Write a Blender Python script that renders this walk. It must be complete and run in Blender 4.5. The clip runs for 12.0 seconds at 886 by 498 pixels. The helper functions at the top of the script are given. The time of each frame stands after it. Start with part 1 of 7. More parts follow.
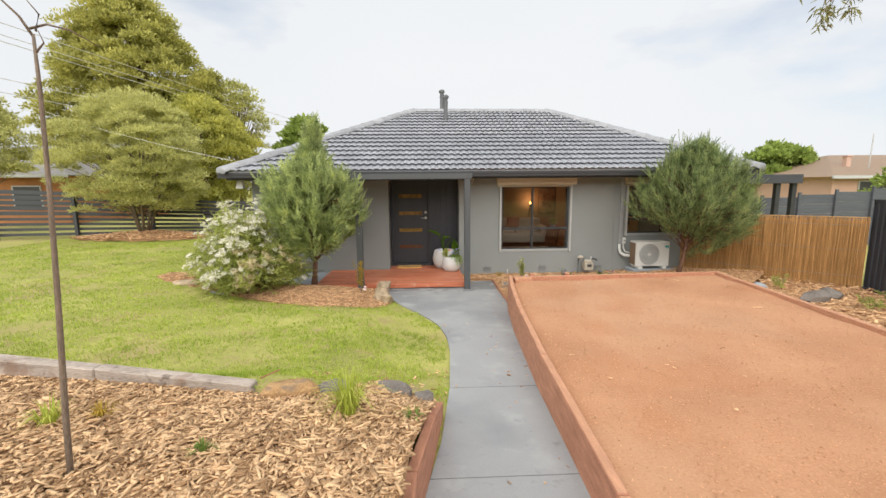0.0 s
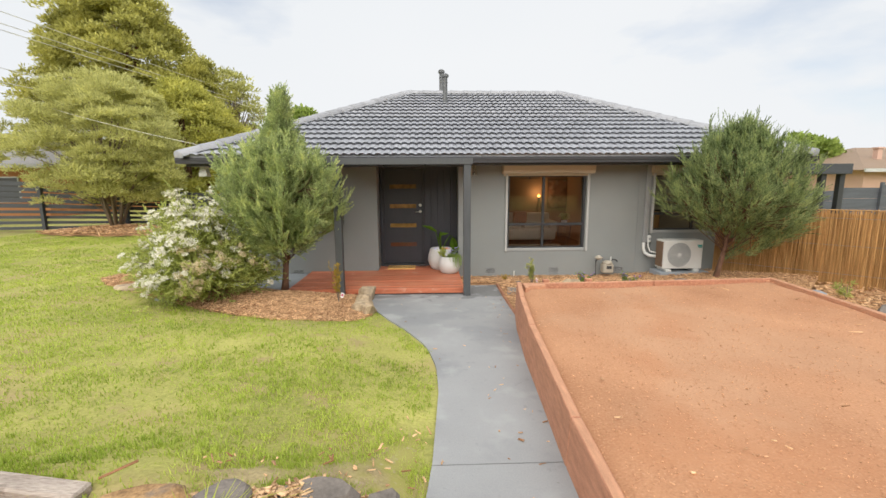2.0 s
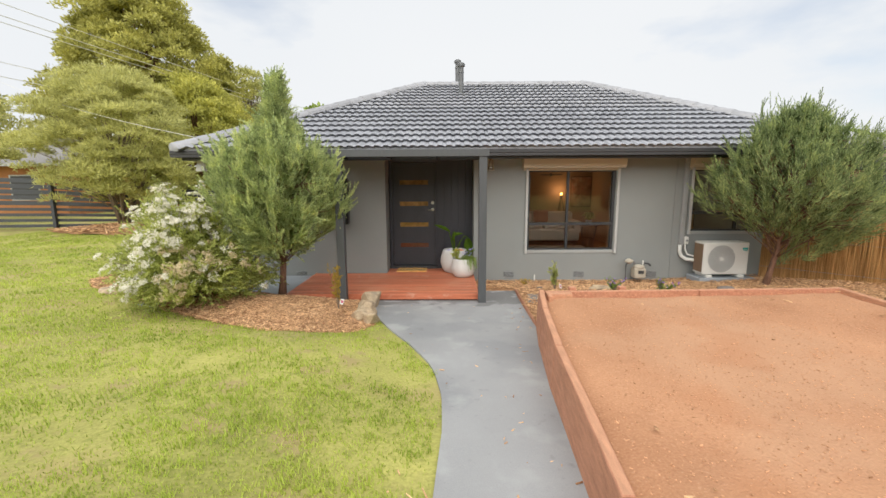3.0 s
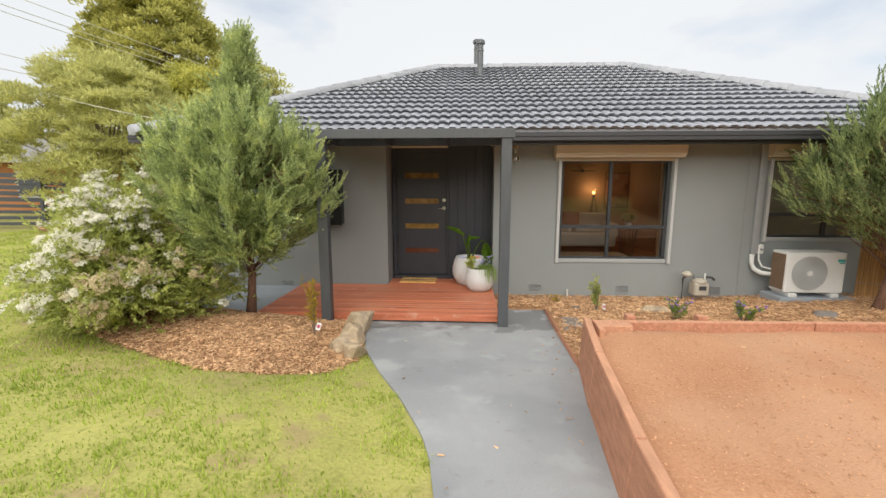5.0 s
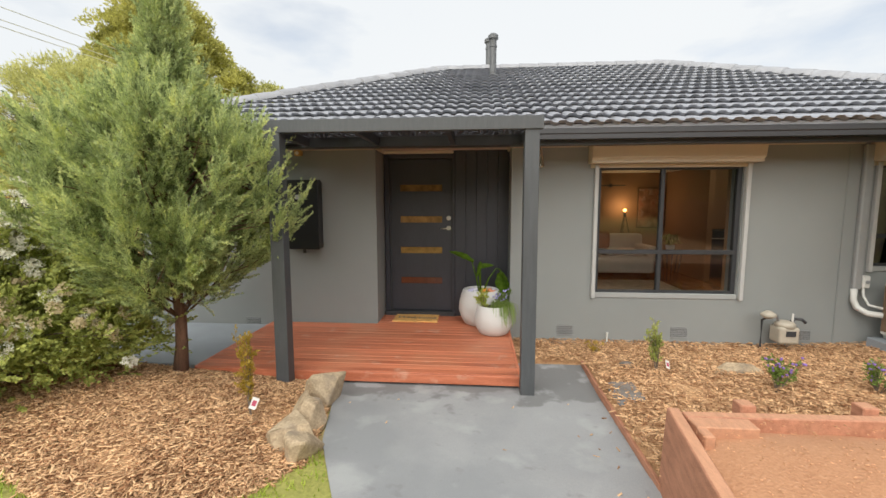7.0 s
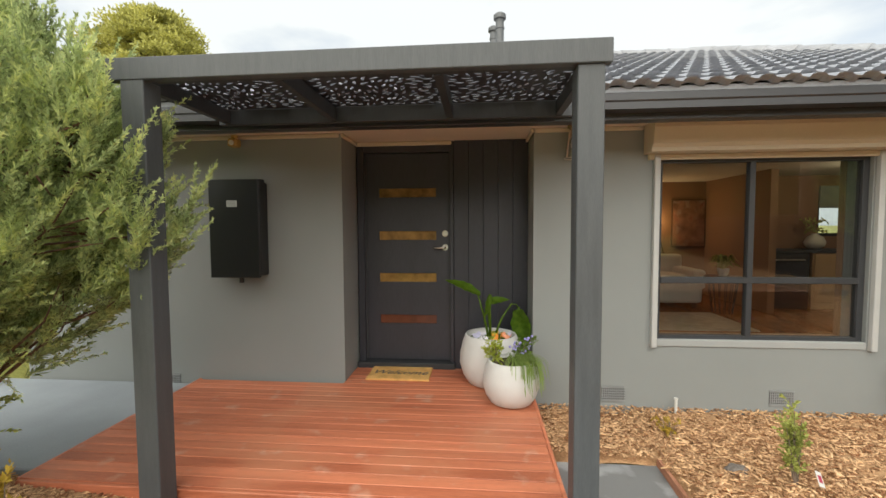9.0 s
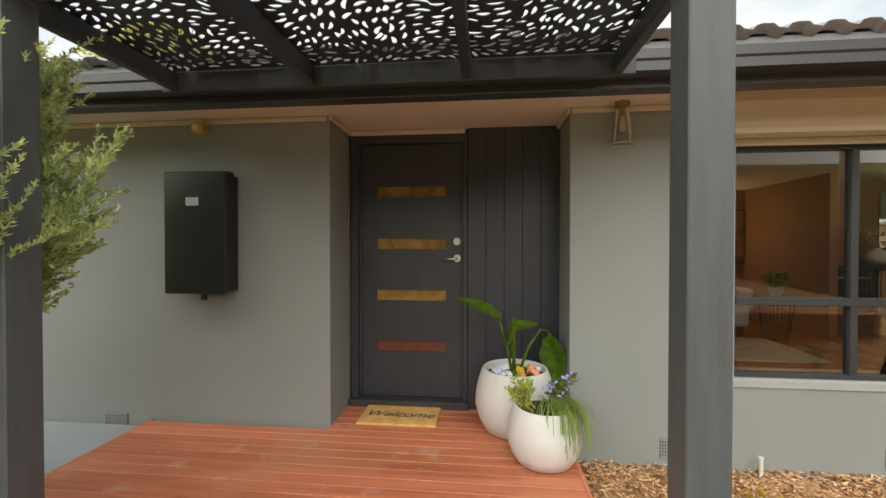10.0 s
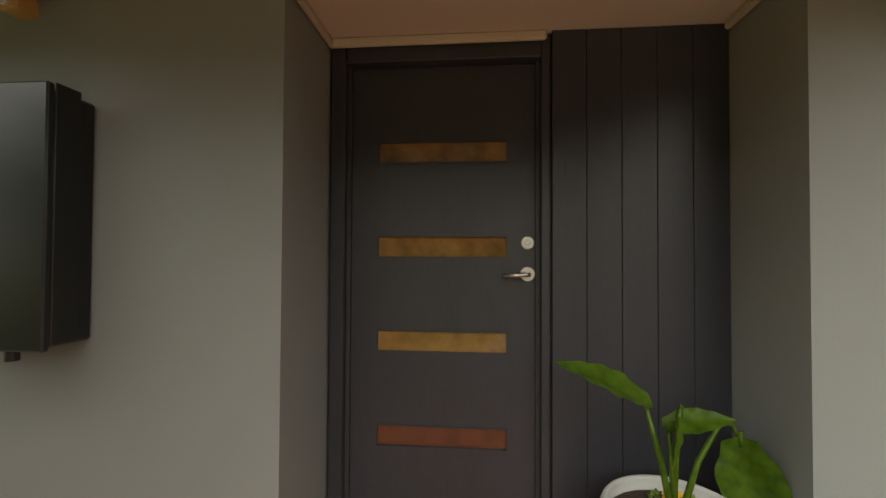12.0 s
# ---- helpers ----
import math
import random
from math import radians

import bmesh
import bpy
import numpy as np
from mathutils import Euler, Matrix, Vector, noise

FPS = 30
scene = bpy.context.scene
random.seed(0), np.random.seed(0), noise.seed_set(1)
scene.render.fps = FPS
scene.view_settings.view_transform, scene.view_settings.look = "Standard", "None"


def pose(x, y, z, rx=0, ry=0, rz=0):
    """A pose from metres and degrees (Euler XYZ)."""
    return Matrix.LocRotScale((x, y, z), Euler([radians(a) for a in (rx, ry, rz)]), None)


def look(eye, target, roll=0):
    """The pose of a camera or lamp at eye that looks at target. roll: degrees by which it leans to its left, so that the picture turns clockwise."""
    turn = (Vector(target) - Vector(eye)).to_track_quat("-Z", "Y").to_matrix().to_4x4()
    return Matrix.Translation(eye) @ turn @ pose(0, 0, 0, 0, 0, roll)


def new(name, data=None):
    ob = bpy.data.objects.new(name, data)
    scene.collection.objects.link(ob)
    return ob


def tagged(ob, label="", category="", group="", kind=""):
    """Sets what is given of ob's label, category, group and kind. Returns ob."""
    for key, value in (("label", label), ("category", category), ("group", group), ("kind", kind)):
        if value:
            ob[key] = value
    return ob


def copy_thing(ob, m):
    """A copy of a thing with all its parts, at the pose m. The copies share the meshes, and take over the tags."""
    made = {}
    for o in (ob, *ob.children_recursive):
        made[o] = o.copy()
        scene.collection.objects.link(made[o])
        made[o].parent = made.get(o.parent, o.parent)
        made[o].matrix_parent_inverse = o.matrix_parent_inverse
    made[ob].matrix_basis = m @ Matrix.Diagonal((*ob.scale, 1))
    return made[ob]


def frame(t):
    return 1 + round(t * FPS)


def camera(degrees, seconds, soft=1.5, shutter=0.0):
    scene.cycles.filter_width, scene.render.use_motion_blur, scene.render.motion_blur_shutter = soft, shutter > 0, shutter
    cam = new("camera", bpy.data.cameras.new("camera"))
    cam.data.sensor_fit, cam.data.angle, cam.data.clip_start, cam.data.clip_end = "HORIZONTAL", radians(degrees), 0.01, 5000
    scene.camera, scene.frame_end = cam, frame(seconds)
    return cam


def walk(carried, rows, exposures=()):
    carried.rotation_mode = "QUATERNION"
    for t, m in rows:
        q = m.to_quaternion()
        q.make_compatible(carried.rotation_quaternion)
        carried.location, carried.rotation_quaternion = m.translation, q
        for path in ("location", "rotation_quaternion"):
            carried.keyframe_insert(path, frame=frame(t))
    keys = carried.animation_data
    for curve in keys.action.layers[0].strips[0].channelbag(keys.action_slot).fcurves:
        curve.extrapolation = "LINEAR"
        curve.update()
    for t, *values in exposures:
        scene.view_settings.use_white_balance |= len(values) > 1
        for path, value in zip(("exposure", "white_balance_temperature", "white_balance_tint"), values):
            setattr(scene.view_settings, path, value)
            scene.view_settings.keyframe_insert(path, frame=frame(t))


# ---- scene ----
cam = camera(93.0, 12.0)
PATH = [
    (0, (-0.132, 0.22, 2.014), (-0.049, 2.197, 1.722), -0.5),
    (0.5, (-0.083, 0.533, 1.989), (-0.001, 2.509, 1.694), -0.4),
    (1, (-0.03, 0.874, 1.951), (0.054, 2.849, 1.646), -0.4),
    (1.5, (0.009, 1.194, 1.913), (0.092, 3.167, 1.6), -0.3),
    (2, (0.065, 1.518, 1.881), (0.13, 3.493, 1.568), -0.3),
    (2.5, (0.117, 1.838, 1.831), (0.143, 3.814, 1.522), -0.3),
    (3, (0.17, 2.206, 1.799), (0.149, 4.181, 1.486), -0.3),
    (5, (0.248, 3.579, 1.66), (0.139, 5.553, 1.356), 0.0),
    (5.5, (0.242, 3.921, 1.61), (0.122, 5.896, 1.321), 0.0),
    (6, (0.222, 4.274, 1.59), (0.094, 6.254, 1.331), 0.1),
    (6.5, (0.249, 4.601, 1.575), (0.103, 6.583, 1.349), 0.0),
    (7, (0.274, 4.957, 1.579), (0.107, 6.939, 1.37), -0.1),
    (9, (0.21, 6.469, 1.475), (0.038, 8.459, 1.367), -0.3),
    (9.5, (0.202, 6.834, 1.437), (0.004, 8.823, 1.371), -0.1),
    (10, (0.113, 7.202, 1.389), (-0.092, 9.192, 1.363), 0.0),
    (10.5, (0.014, 7.561, 1.363), (-0.186, 9.551, 1.363), 0.1),
    (11, (-0.069, 7.942, 1.337), (-0.279, 9.93, 1.372), 0.4),
    (11.5, (-0.225, 8.315, 1.332), (-0.406, 10.307, 1.366), 0.3),
    (12, (-0.322, 8.702, 1.342), (-0.494, 10.694, 1.381), 0.3),
]
walk(cam, [(t, look(eye, target, roll)) for t, eye, target, roll in PATH],
     [(0, 0.5, 6500, 10), (7, 0.55, 6500, 9), (9, 0.68, 6600, 6), (10.5, 0.75, 6750, 5), (11.5, 0.71, 6850, 5), (12, 0.54, 6900, 4)])

# ---- sky and sun ----
world = bpy.data.worlds.new("sky")
scene.world = world
world.use_nodes = True
wn, wl = world.node_tree.nodes, world.node_tree.links
bg = wn["Background"]
sky = wn.new("ShaderNodeTexSky")
sky.sky_type, sky.sun_disc, sky.sun_elevation, sky.sun_rotation = "NISHITA", False, radians(41), radians(190)
wcoord = wn.new("ShaderNodeTexCoord")
wmap = wn.new("ShaderNodeMapping")
wmap.inputs["Scale"].default_value = (1.0, 1.0, 2.6)
cloud = wn.new("ShaderNodeTexNoise")
cloud.inputs["Scale"].default_value, cloud.inputs["Detail"].default_value = 2.1, 6.0
cramp = wn.new("ShaderNodeValToRGB")
cramp.color_ramp.elements[0].color = (0.45, 0.45, 0.45, 1)
cramp.color_ramp.elements[0].position, cramp.color_ramp.elements[1].position = 0.26, 0.42
tone = wn.new("ShaderNodeTexNoise")
tone.inputs["Scale"].default_value = 1.2
tramp = wn.new("ShaderNodeValToRGB")
tramp.color_ramp.elements[0].color, tramp.color_ramp.elements[1].color = (5.7, 6.0, 6.3, 1), (6.6, 6.65, 6.7, 1)
mix = wn.new("ShaderNodeMixRGB")
wl.new(wcoord.outputs["Generated"], wmap.inputs["Vector"])
wl.new(wmap.outputs["Vector"], cloud.inputs["Vector"])
wl.new(wmap.outputs["Vector"], tone.inputs["Vector"])
wl.new(cloud.outputs["Fac"], cramp.inputs["Fac"])
wl.new(tone.outputs["Fac"], tramp.inputs["Fac"])
wl.new(cramp.outputs["Color"], mix.inputs["Fac"])
wl.new(sky.outputs["Color"], mix.inputs["Color1"])
wl.new(tramp.outputs["Color"], mix.inputs["Color2"])
wl.new(mix.outputs["Color"], bg.inputs["Color"])
bg.inputs["Strength"].default_value = 0.1
sun_data = bpy.data.lights.new("sun", "SUN")
sun_data.energy, sun_data.angle, sun_data.color = 2.9, radians(90), (1.0, 0.95, 0.87)
sun = new("sun", sun_data)
sun.matrix_world = look((-1.9, -10.5, 9.2), (0, 0, 0))


# ---- materials ----
def paint(name, base, vary=0.25, rough=0.7, scale=6.0, fine=90.0, bump=0.15, metal=0.0, tint=None, islands=False, piece=False, stretch=(1, 1, 1), spec=0.5, depth=0.01, spots=None, jitter=0.5):
    """A surface with broad stains and fine grain, in world metres."""
    m = bpy.data.materials.new(name)
    m.use_nodes = True
    n, l = m.node_tree.nodes, m.node_tree.links
    b = n["Principled BSDF"]
    geo = n.new("ShaderNodeNewGeometry")
    mp = n.new("ShaderNodeMapping")
    mp.inputs["Scale"].default_value = stretch
    l.new(geo.outputs["Position"], mp.inputs["Vector"])
    big, small = n.new("ShaderNodeTexNoise"), n.new("ShaderNodeTexNoise")
    big.inputs["Scale"].default_value, big.inputs["Detail"].default_value = scale, 5
    small.inputs["Scale"].default_value, small.inputs["Detail"].default_value = fine, 4
    l.new(mp.outputs["Vector"], big.inputs["Vector"])
    l.new(mp.outputs["Vector"], small.inputs["Vector"])
    ramp = n.new("ShaderNodeValToRGB")
    dark = [c * (1 - vary) for c in base]
    light = [min(1, c * (1 + vary)) for c in (tint or base)]
    ramp.color_ramp.elements[0].color, ramp.color_ramp.elements[0].position = (*dark, 1), 0.3
    ramp.color_ramp.elements[1].color, ramp.color_ramp.elements[1].position = (*light, 1), 0.7
    add = n.new("ShaderNodeMath")
    add.operation = "MULTIPLY_ADD"
    add.inputs[1].default_value = 0.45
    l.new(small.outputs["Fac"], add.inputs[0])
    half = n.new("ShaderNodeMath")
    half.operation = "MULTIPLY_ADD"
    half.inputs[1].default_value, half.inputs[2].default_value = 0.55, 0.0
    l.new(big.outputs["Fac"], half.inputs[0])
    l.new(half.outputs[0], add.inputs[2])
    fac = add
    if islands or piece:
        src = geo.outputs["Random Per Island"]
        if piece:
            src = n.new("ShaderNodeObjectInfo").outputs["Random"]
        mixer = n.new("ShaderNodeMath")
        mixer.operation = "MULTIPLY_ADD"
        mixer.inputs[1].default_value = jitter
        l.new(src, mixer.inputs[0])
        sub = n.new("ShaderNodeMath")
        sub.operation = "SUBTRACT"
        sub.inputs[1].default_value = jitter / 2
        l.new(fac.outputs[0], sub.inputs[0])
        l.new(sub.outputs[0], mixer.inputs[2])
        fac = mixer
    l.new(fac.outputs[0], ramp.inputs["Fac"])
    colour = ramp.outputs["Color"]
    for size, edge, stain, amount in spots or ():
        sp = n.new("ShaderNodeTexNoise")
        sp.inputs["Scale"].default_value, sp.inputs["Detail"].default_value = size, 6
        l.new(geo.outputs["Position"], sp.inputs["Vector"])
        sr = n.new("ShaderNodeValToRGB")
        sr.color_ramp.elements[0].position, sr.color_ramp.elements[1].position = edge, edge + 0.10
        sr.color_ramp.elements[1].color = (amount, amount, amount, 1)
        l.new(sp.outputs["Fac"], sr.inputs["Fac"])
        sm = n.new("ShaderNodeMixRGB")
        sm.inputs["Color2"].default_value = (*stain, 1)
        l.new(sr.outputs["Color"], sm.inputs["Fac"])
        l.new(colour, sm.inputs["Color1"])
        colour = sm.outputs["Color"]
    l.new(colour, b.inputs["Base Color"])
    b.inputs["Roughness"].default_value, b.inputs["Metallic"].default_value = rough, metal
    b.inputs["Specular IOR Level"].default_value = spec
    if bump:
        bp = n.new("ShaderNodeBump")
        bp.inputs["Strength"].default_value, bp.inputs["Distance"].default_value = bump, depth
        l.new(small.outputs["Fac"], bp.inputs["Height"])
        l.new(bp.outputs["Normal"], b.inputs["Normal"])
    return m


def leafy(name, dark, light, rough=0.55, trans=0.25, patch_scale=1.6, contrast=1.2, middle=None):
    """Foliage, each leaf its own shade, letting some light through."""
    m = bpy.data.materials.new(name)
    m.use_nodes = True
    n, l = m.node_tree.nodes, m.node_tree.links
    b = n["Principled BSDF"]
    geo = n.new("ShaderNodeNewGeometry")
    big = n.new("ShaderNodeTexNoise")
    big.inputs["Scale"].default_value = patch_scale
    l.new(geo.outputs["Position"], big.inputs["Vector"])
    add = n.new("ShaderNodeMath")
    add.operation = "MULTIPLY_ADD"
    add.inputs[1].default_value = 0.55
    l.new(geo.outputs["Random Per Island"], add.inputs[0])
    sub = n.new("ShaderNodeMath")
    sub.operation = "MULTIPLY_ADD"
    sub.inputs[1].default_value, sub.inputs[2].default_value = contrast, 0.25 - contrast / 2
    l.new(big.outputs["Fac"], sub.inputs[0])
    l.new(sub.outputs[0], add.inputs[2])
    ramp = n.new("ShaderNodeValToRGB")
    ramp.color_ramp.elements[0].color, ramp.color_ramp.elements[1].color = (*dark, 1), (*light, 1)
    if middle:
        ramp.color_ramp.elements.new(0.5).color = (*middle, 1)
    l.new(add.outputs[0], ramp.inputs["Fac"])
    l.new(ramp.outputs["Color"], b.inputs["Base Color"])
    b.inputs["Roughness"].default_value = rough
    b.inputs["Specular IOR Level"].default_value = 0.3
    tr = n.new("ShaderNodeBsdfTranslucent")
    l.new(ramp.outputs["Color"], tr.inputs["Color"])
    ms = n.new("ShaderNodeMixShader")
    ms.inputs["Fac"].default_value = trans
    l.new(b.outputs[0], ms.inputs[1])
    l.new(tr.outputs[0], ms.inputs[2])
    l.new(ms.outputs[0], n["Material Output"].inputs["Surface"])
    return m


def glassy(name, color=(1, 1, 1), rough=0.0):
    m = bpy.data.materials.new(name)
    m.use_nodes = True
    n, l = m.node_tree.nodes, m.node_tree.links
    g, t, mx, fr = n.new("ShaderNodeBsdfGlossy"), n.new("ShaderNodeBsdfTransparent"), n.new("ShaderNodeMixShader"), n.new("ShaderNodeFresnel")
    g.inputs["Roughness"].default_value = rough
    t.inputs["Color"].default_value = (*color, 1)
    fr.inputs["IOR"].default_value = 1.5
    l.new(fr.outputs[0], mx.inputs["Fac"])
    l.new(t.outputs[0], mx.inputs[1])
    l.new(g.outputs[0], mx.inputs[2])
    l.new(mx.outputs[0], n["Material Output"].inputs["Surface"])
    return m


def glow(name, color, strength):
    m = bpy.data.materials.new(name)
    m.use_nodes = True
    b = m.node_tree.nodes["Principled BSDF"]
    b.inputs["Base Color"].default_value = (*color, 1)
    b.inputs["Emission Color"].default_value, b.inputs["Emission Strength"].default_value = (*color, 1), strength
    return m


M_LAWN = paint("lawn_soil", (0.285, 0.30, 0.068), 0.3, 0.9, 1.1, 45, 0.8, tint=(0.37, 0.35, 0.10), spots=[(0.9, 0.54, (0.38, 0.285, 0.14), 0.65), (3.2, 0.58, (0.34, 0.25, 0.13), 0.65), (7.0, 0.60, (0.17, 0.20, 0.03), 0.6)])
M_GRASS = leafy("grass_blades", (0.19, 0.29, 0.02), (0.60, 0.68, 0.13), 0.5, 0.4)
M_CONC = paint("concrete", (0.31, 0.315, 0.32), 0.14, 0.7, 1.3, 130, 0.25, spots=[(0.9, 0.50, (0.23, 0.24, 0.25), 0.7), (2.6, 0.57, (0.37, 0.38, 0.38), 0.7), (9.0, 0.64, (0.19, 0.19, 0.19), 0.5), (34, 0.69, (0.16, 0.15, 0.14), 0.6)])


def damp_edge(m, axis, start, stop, stain):
    """Irregular damp patches that grow along one axis of the plan."""
    n, l = m.node_tree.nodes, m.node_tree.links
    b = n["Principled BSDF"]
    geo, sep = n.new("ShaderNodeNewGeometry"), n.new("ShaderNodeSeparateXYZ")
    rng_map, nz, sub, mixc = n.new("ShaderNodeMapRange"), n.new("ShaderNodeTexNoise"), n.new("ShaderNodeMath"), n.new("ShaderNodeMixRGB")
    edge = n.new("ShaderNodeMapRange")
    nz.inputs["Scale"].default_value, nz.inputs["Detail"].default_value = 3.4, 5
    rng_map.inputs["From Min"].default_value, rng_map.inputs["From Max"].default_value = start, stop
    rng_map.inputs["To Min"].default_value, rng_map.inputs["To Max"].default_value = 0.0, 0.62
    edge.inputs["From Min"].default_value, edge.inputs["From Max"].default_value = 0.0, 0.07
    edge.inputs["To Max"].default_value = 0.75
    sub.operation = "SUBTRACT"
    l.new(geo.outputs["Position"], sep.inputs[0])
    l.new(geo.outputs["Position"], nz.inputs["Vector"])
    l.new(sep.outputs[axis], rng_map.inputs["Value"])
    l.new(rng_map.outputs[0], sub.inputs[0])
    l.new(nz.outputs["Fac"], sub.inputs[1])
    l.new(sub.outputs[0], edge.inputs["Value"])
    old = b.inputs["Base Color"].links[0].from_socket
    l.new(old, mixc.inputs["Color1"])
    mixc.inputs["Color2"].default_value = (*stain, 1)
    l.new(edge.outputs[0], mixc.inputs["Fac"])
    l.new(mixc.outputs["Color"], b.inputs["Base Color"])


damp_edge(M_CONC, "Y", 7.2, 8.5, (0.15, 0.15, 0.15))
M_CONC2 = paint("damp_concrete", (0.30, 0.33, 0.36), 0.16, 0.7, 2.2, 110, 0.2)
M_CHIP = paint("wood_chips", (0.45, 0.215, 0.095), 0.34, 0.85, 9, 120, 0.4, tint=(0.66, 0.43, 0.24), islands=True, jitter=0.45)
M_PALECHIP = paint("pale_wood_chips", (0.48, 0.275, 0.13), 0.36, 0.85, 9, 120, 0.4, tint=(0.60, 0.40, 0.225), islands=True, jitter=0.5)
M_MULCH = paint("mulch_bed", (0.44, 0.225, 0.105), 0.35, 0.95, 14, 70, 1.0, tint=(0.50, 0.31, 0.16))
M_GRAVEL = paint("red_gravel", (0.415, 0.198, 0.098), 0.12, 0.95, 1.4, 70, 0.8, tint=(0.505, 0.27, 0.148), spots=[(0.6, 0.50, (0.51, 0.30, 0.178), 0.5), (0.9, 0.56, (0.44, 0.19, 0.085), 0.45), (40, 0.61, (0.30, 0.13, 0.06), 0.35), (70, 0.62, (0.58, 0.38, 0.25), 0.35)], depth=0.010)
M_GRIT = paint("gravel_grit", (0.54, 0.29, 0.15), 0.2, 0.9, 20, 120, 0.2, tint=(0.60, 0.33, 0.18), islands=True)
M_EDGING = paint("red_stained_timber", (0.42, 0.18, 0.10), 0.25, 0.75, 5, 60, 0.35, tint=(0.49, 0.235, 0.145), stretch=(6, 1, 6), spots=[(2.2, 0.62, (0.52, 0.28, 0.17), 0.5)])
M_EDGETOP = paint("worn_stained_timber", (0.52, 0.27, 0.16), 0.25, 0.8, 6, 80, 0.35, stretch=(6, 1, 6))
M_SLEEPER = paint("weathered_sleeper", (0.31, 0.245, 0.20), 0.4, 0.85, 2, 22, 0.6, tint=(0.43, 0.37, 0.32), stretch=(1, 6, 9), spots=[(4.5, 0.58, (0.24, 0.15, 0.10), 0.7), (11, 0.62, (0.12, 0.09, 0.07), 0.8)])
M_WALL = paint("grey_render", (0.258, 0.272, 0.267), 0.06, 0.8, 1.6, 220, 0.22, depth=0.004)
M_DARK = paint("charcoal_paint", (0.036, 0.038, 0.042), 0.25, 0.5, 5, 60, 0.12, stretch=(1, 1, 0.3))
M_POST = paint("charcoal_timber_post", (0.072, 0.077, 0.082), 0.2, 0.5, 6, 50, 0.12, stretch=(6, 6, 0.6))
M_GUTTER = paint("charcoal_gutter", (0.042, 0.042, 0.046), 0.1, 0.35, 3, 80, 0.03)
M_DOOR = paint("charcoal_door", (0.036, 0.037, 0.047), 0.2, 0.42, 4, 70, 0.08, stretch=(1, 1, 0.2))
M_CREAM = paint("cream_paint", (0.56, 0.48, 0.365), 0.05, 0.6, 3, 90, 0.05)
M_SOFFIT = paint("beige_soffit", (0.67, 0.57, 0.475), 0.06, 0.7, 2, 90, 0.06)
M_TRIM = paint("pale_grey_trim", (0.46, 0.465, 0.455), 0.06, 0.5, 5, 90, 0.05)
M_TILE = paint("roof_tile", (0.285, 0.295, 0.325), 0.14, 0.42, 3, 70, 0.25, tint=(0.33, 0.34, 0.37), piece=True, jitter=0.12)
M_TILE2 = paint("roof_tile_joined", (0.285, 0.295, 0.325), 0.14, 0.42, 3, 70, 0.25, tint=(0.33, 0.34, 0.37), islands=True, jitter=0.12)
M_CAP = paint("ridge_cap", (0.30, 0.305, 0.325), 0.2, 0.45, 5, 60, 0.3, piece=True, jitter=0.3)
M_DECK = paint("red_deck_stain", (0.46, 0.130, 0.062), 0.22, 0.45, 3, 45, 0.2, tint=(0.56, 0.19, 0.10), stretch=(0.5, 7, 7), piece=True, jitter=0.25, spots=[(1.4, 0.54, (0.54, 0.22, 0.12), 0.6), (6.5, 0.62, (0.60, 0.36, 0.26), 0.55)])
M_ROCK = paint("garden_rock", (0.36, 0.265, 0.165), 0.35, 0.9, 9, 60, 0.8, tint=(0.47, 0.37, 0.25), spots=[(5, 0.58, (0.22, 0.18, 0.14), 0.6)])
M_SLATE = paint("slate_stone", (0.19, 0.165, 0.145), 0.35, 0.85, 9, 60, 0.7)
M_BARK = paint("bark", (0.175, 0.092, 0.058), 0.45, 0.95, 12, 60, 1.0, stretch=(3, 3, 0.6))
M_GREYBARK = paint("grey_bark", (0.22, 0.17, 0.13), 0.4, 0.95, 12, 60, 1.0, stretch=(3, 3, 0.6))
# strong noise contrast: mixed leaf colour plus painted-in shade between the boughs
M_CON = leafy("conifer_foliage", (0.11, 0.14, 0.045), (0.82, 0.85, 0.36), trans=0.42, patch_scale=6.0, contrast=1.6, middle=(0.47, 0.56, 0.26))
M_CON2 = leafy("conifer_foliage_b", (0.055, 0.08, 0.028), (0.56, 0.62, 0.25), trans=0.4, patch_scale=6.0, contrast=1.7, middle=(0.28, 0.36, 0.16))
M_BIG = leafy("cypress_foliage", (0.15, 0.16, 0.035), (0.74, 0.70, 0.21), trans=0.45, patch_scale=0.8)
M_MEL = leafy("paperbark_foliage", (0.26, 0.27, 0.08), (0.82, 0.80, 0.33), trans=0.5)
M_SHRUB = leafy("shrub_leaves", (0.17, 0.21, 0.045), (0.70, 0.74, 0.23), trans=0.45, patch_scale=3.5)
M_FLOWER = leafy("white_blossom", (0.80, 0.76, 0.60), (0.92, 0.90, 0.82), 0.6, 0.3)
M_FADED = leafy("faded_blossom", (0.55, 0.42, 0.22), (0.80, 0.70, 0.48), 0.7, 0.25)
M_WHITE = paint("white_ceramic", (0.64, 0.635, 0.62), 0.05, 0.6, 8, 160, 0.25)
M_STEEL = paint("brushed_steel", (0.65, 0.64, 0.62), 0.05, 0.28, 8, 120, 0.02, metal=1.0)
M_PLASTIC = paint("white_plastic", (0.68, 0.68, 0.65), 0.04, 0.45, 5, 90, 0.03)
M_PIPE = paint("galvanised", (0.33, 0.34, 0.35), 0.15, 0.4, 8, 80, 0.05, metal=0.7)
M_FENCE = paint("charcoal_fence", (0.052, 0.056, 0.066), 0.25, 0.6, 4, 50, 0.2, stretch=(0.4, 0.4, 4))
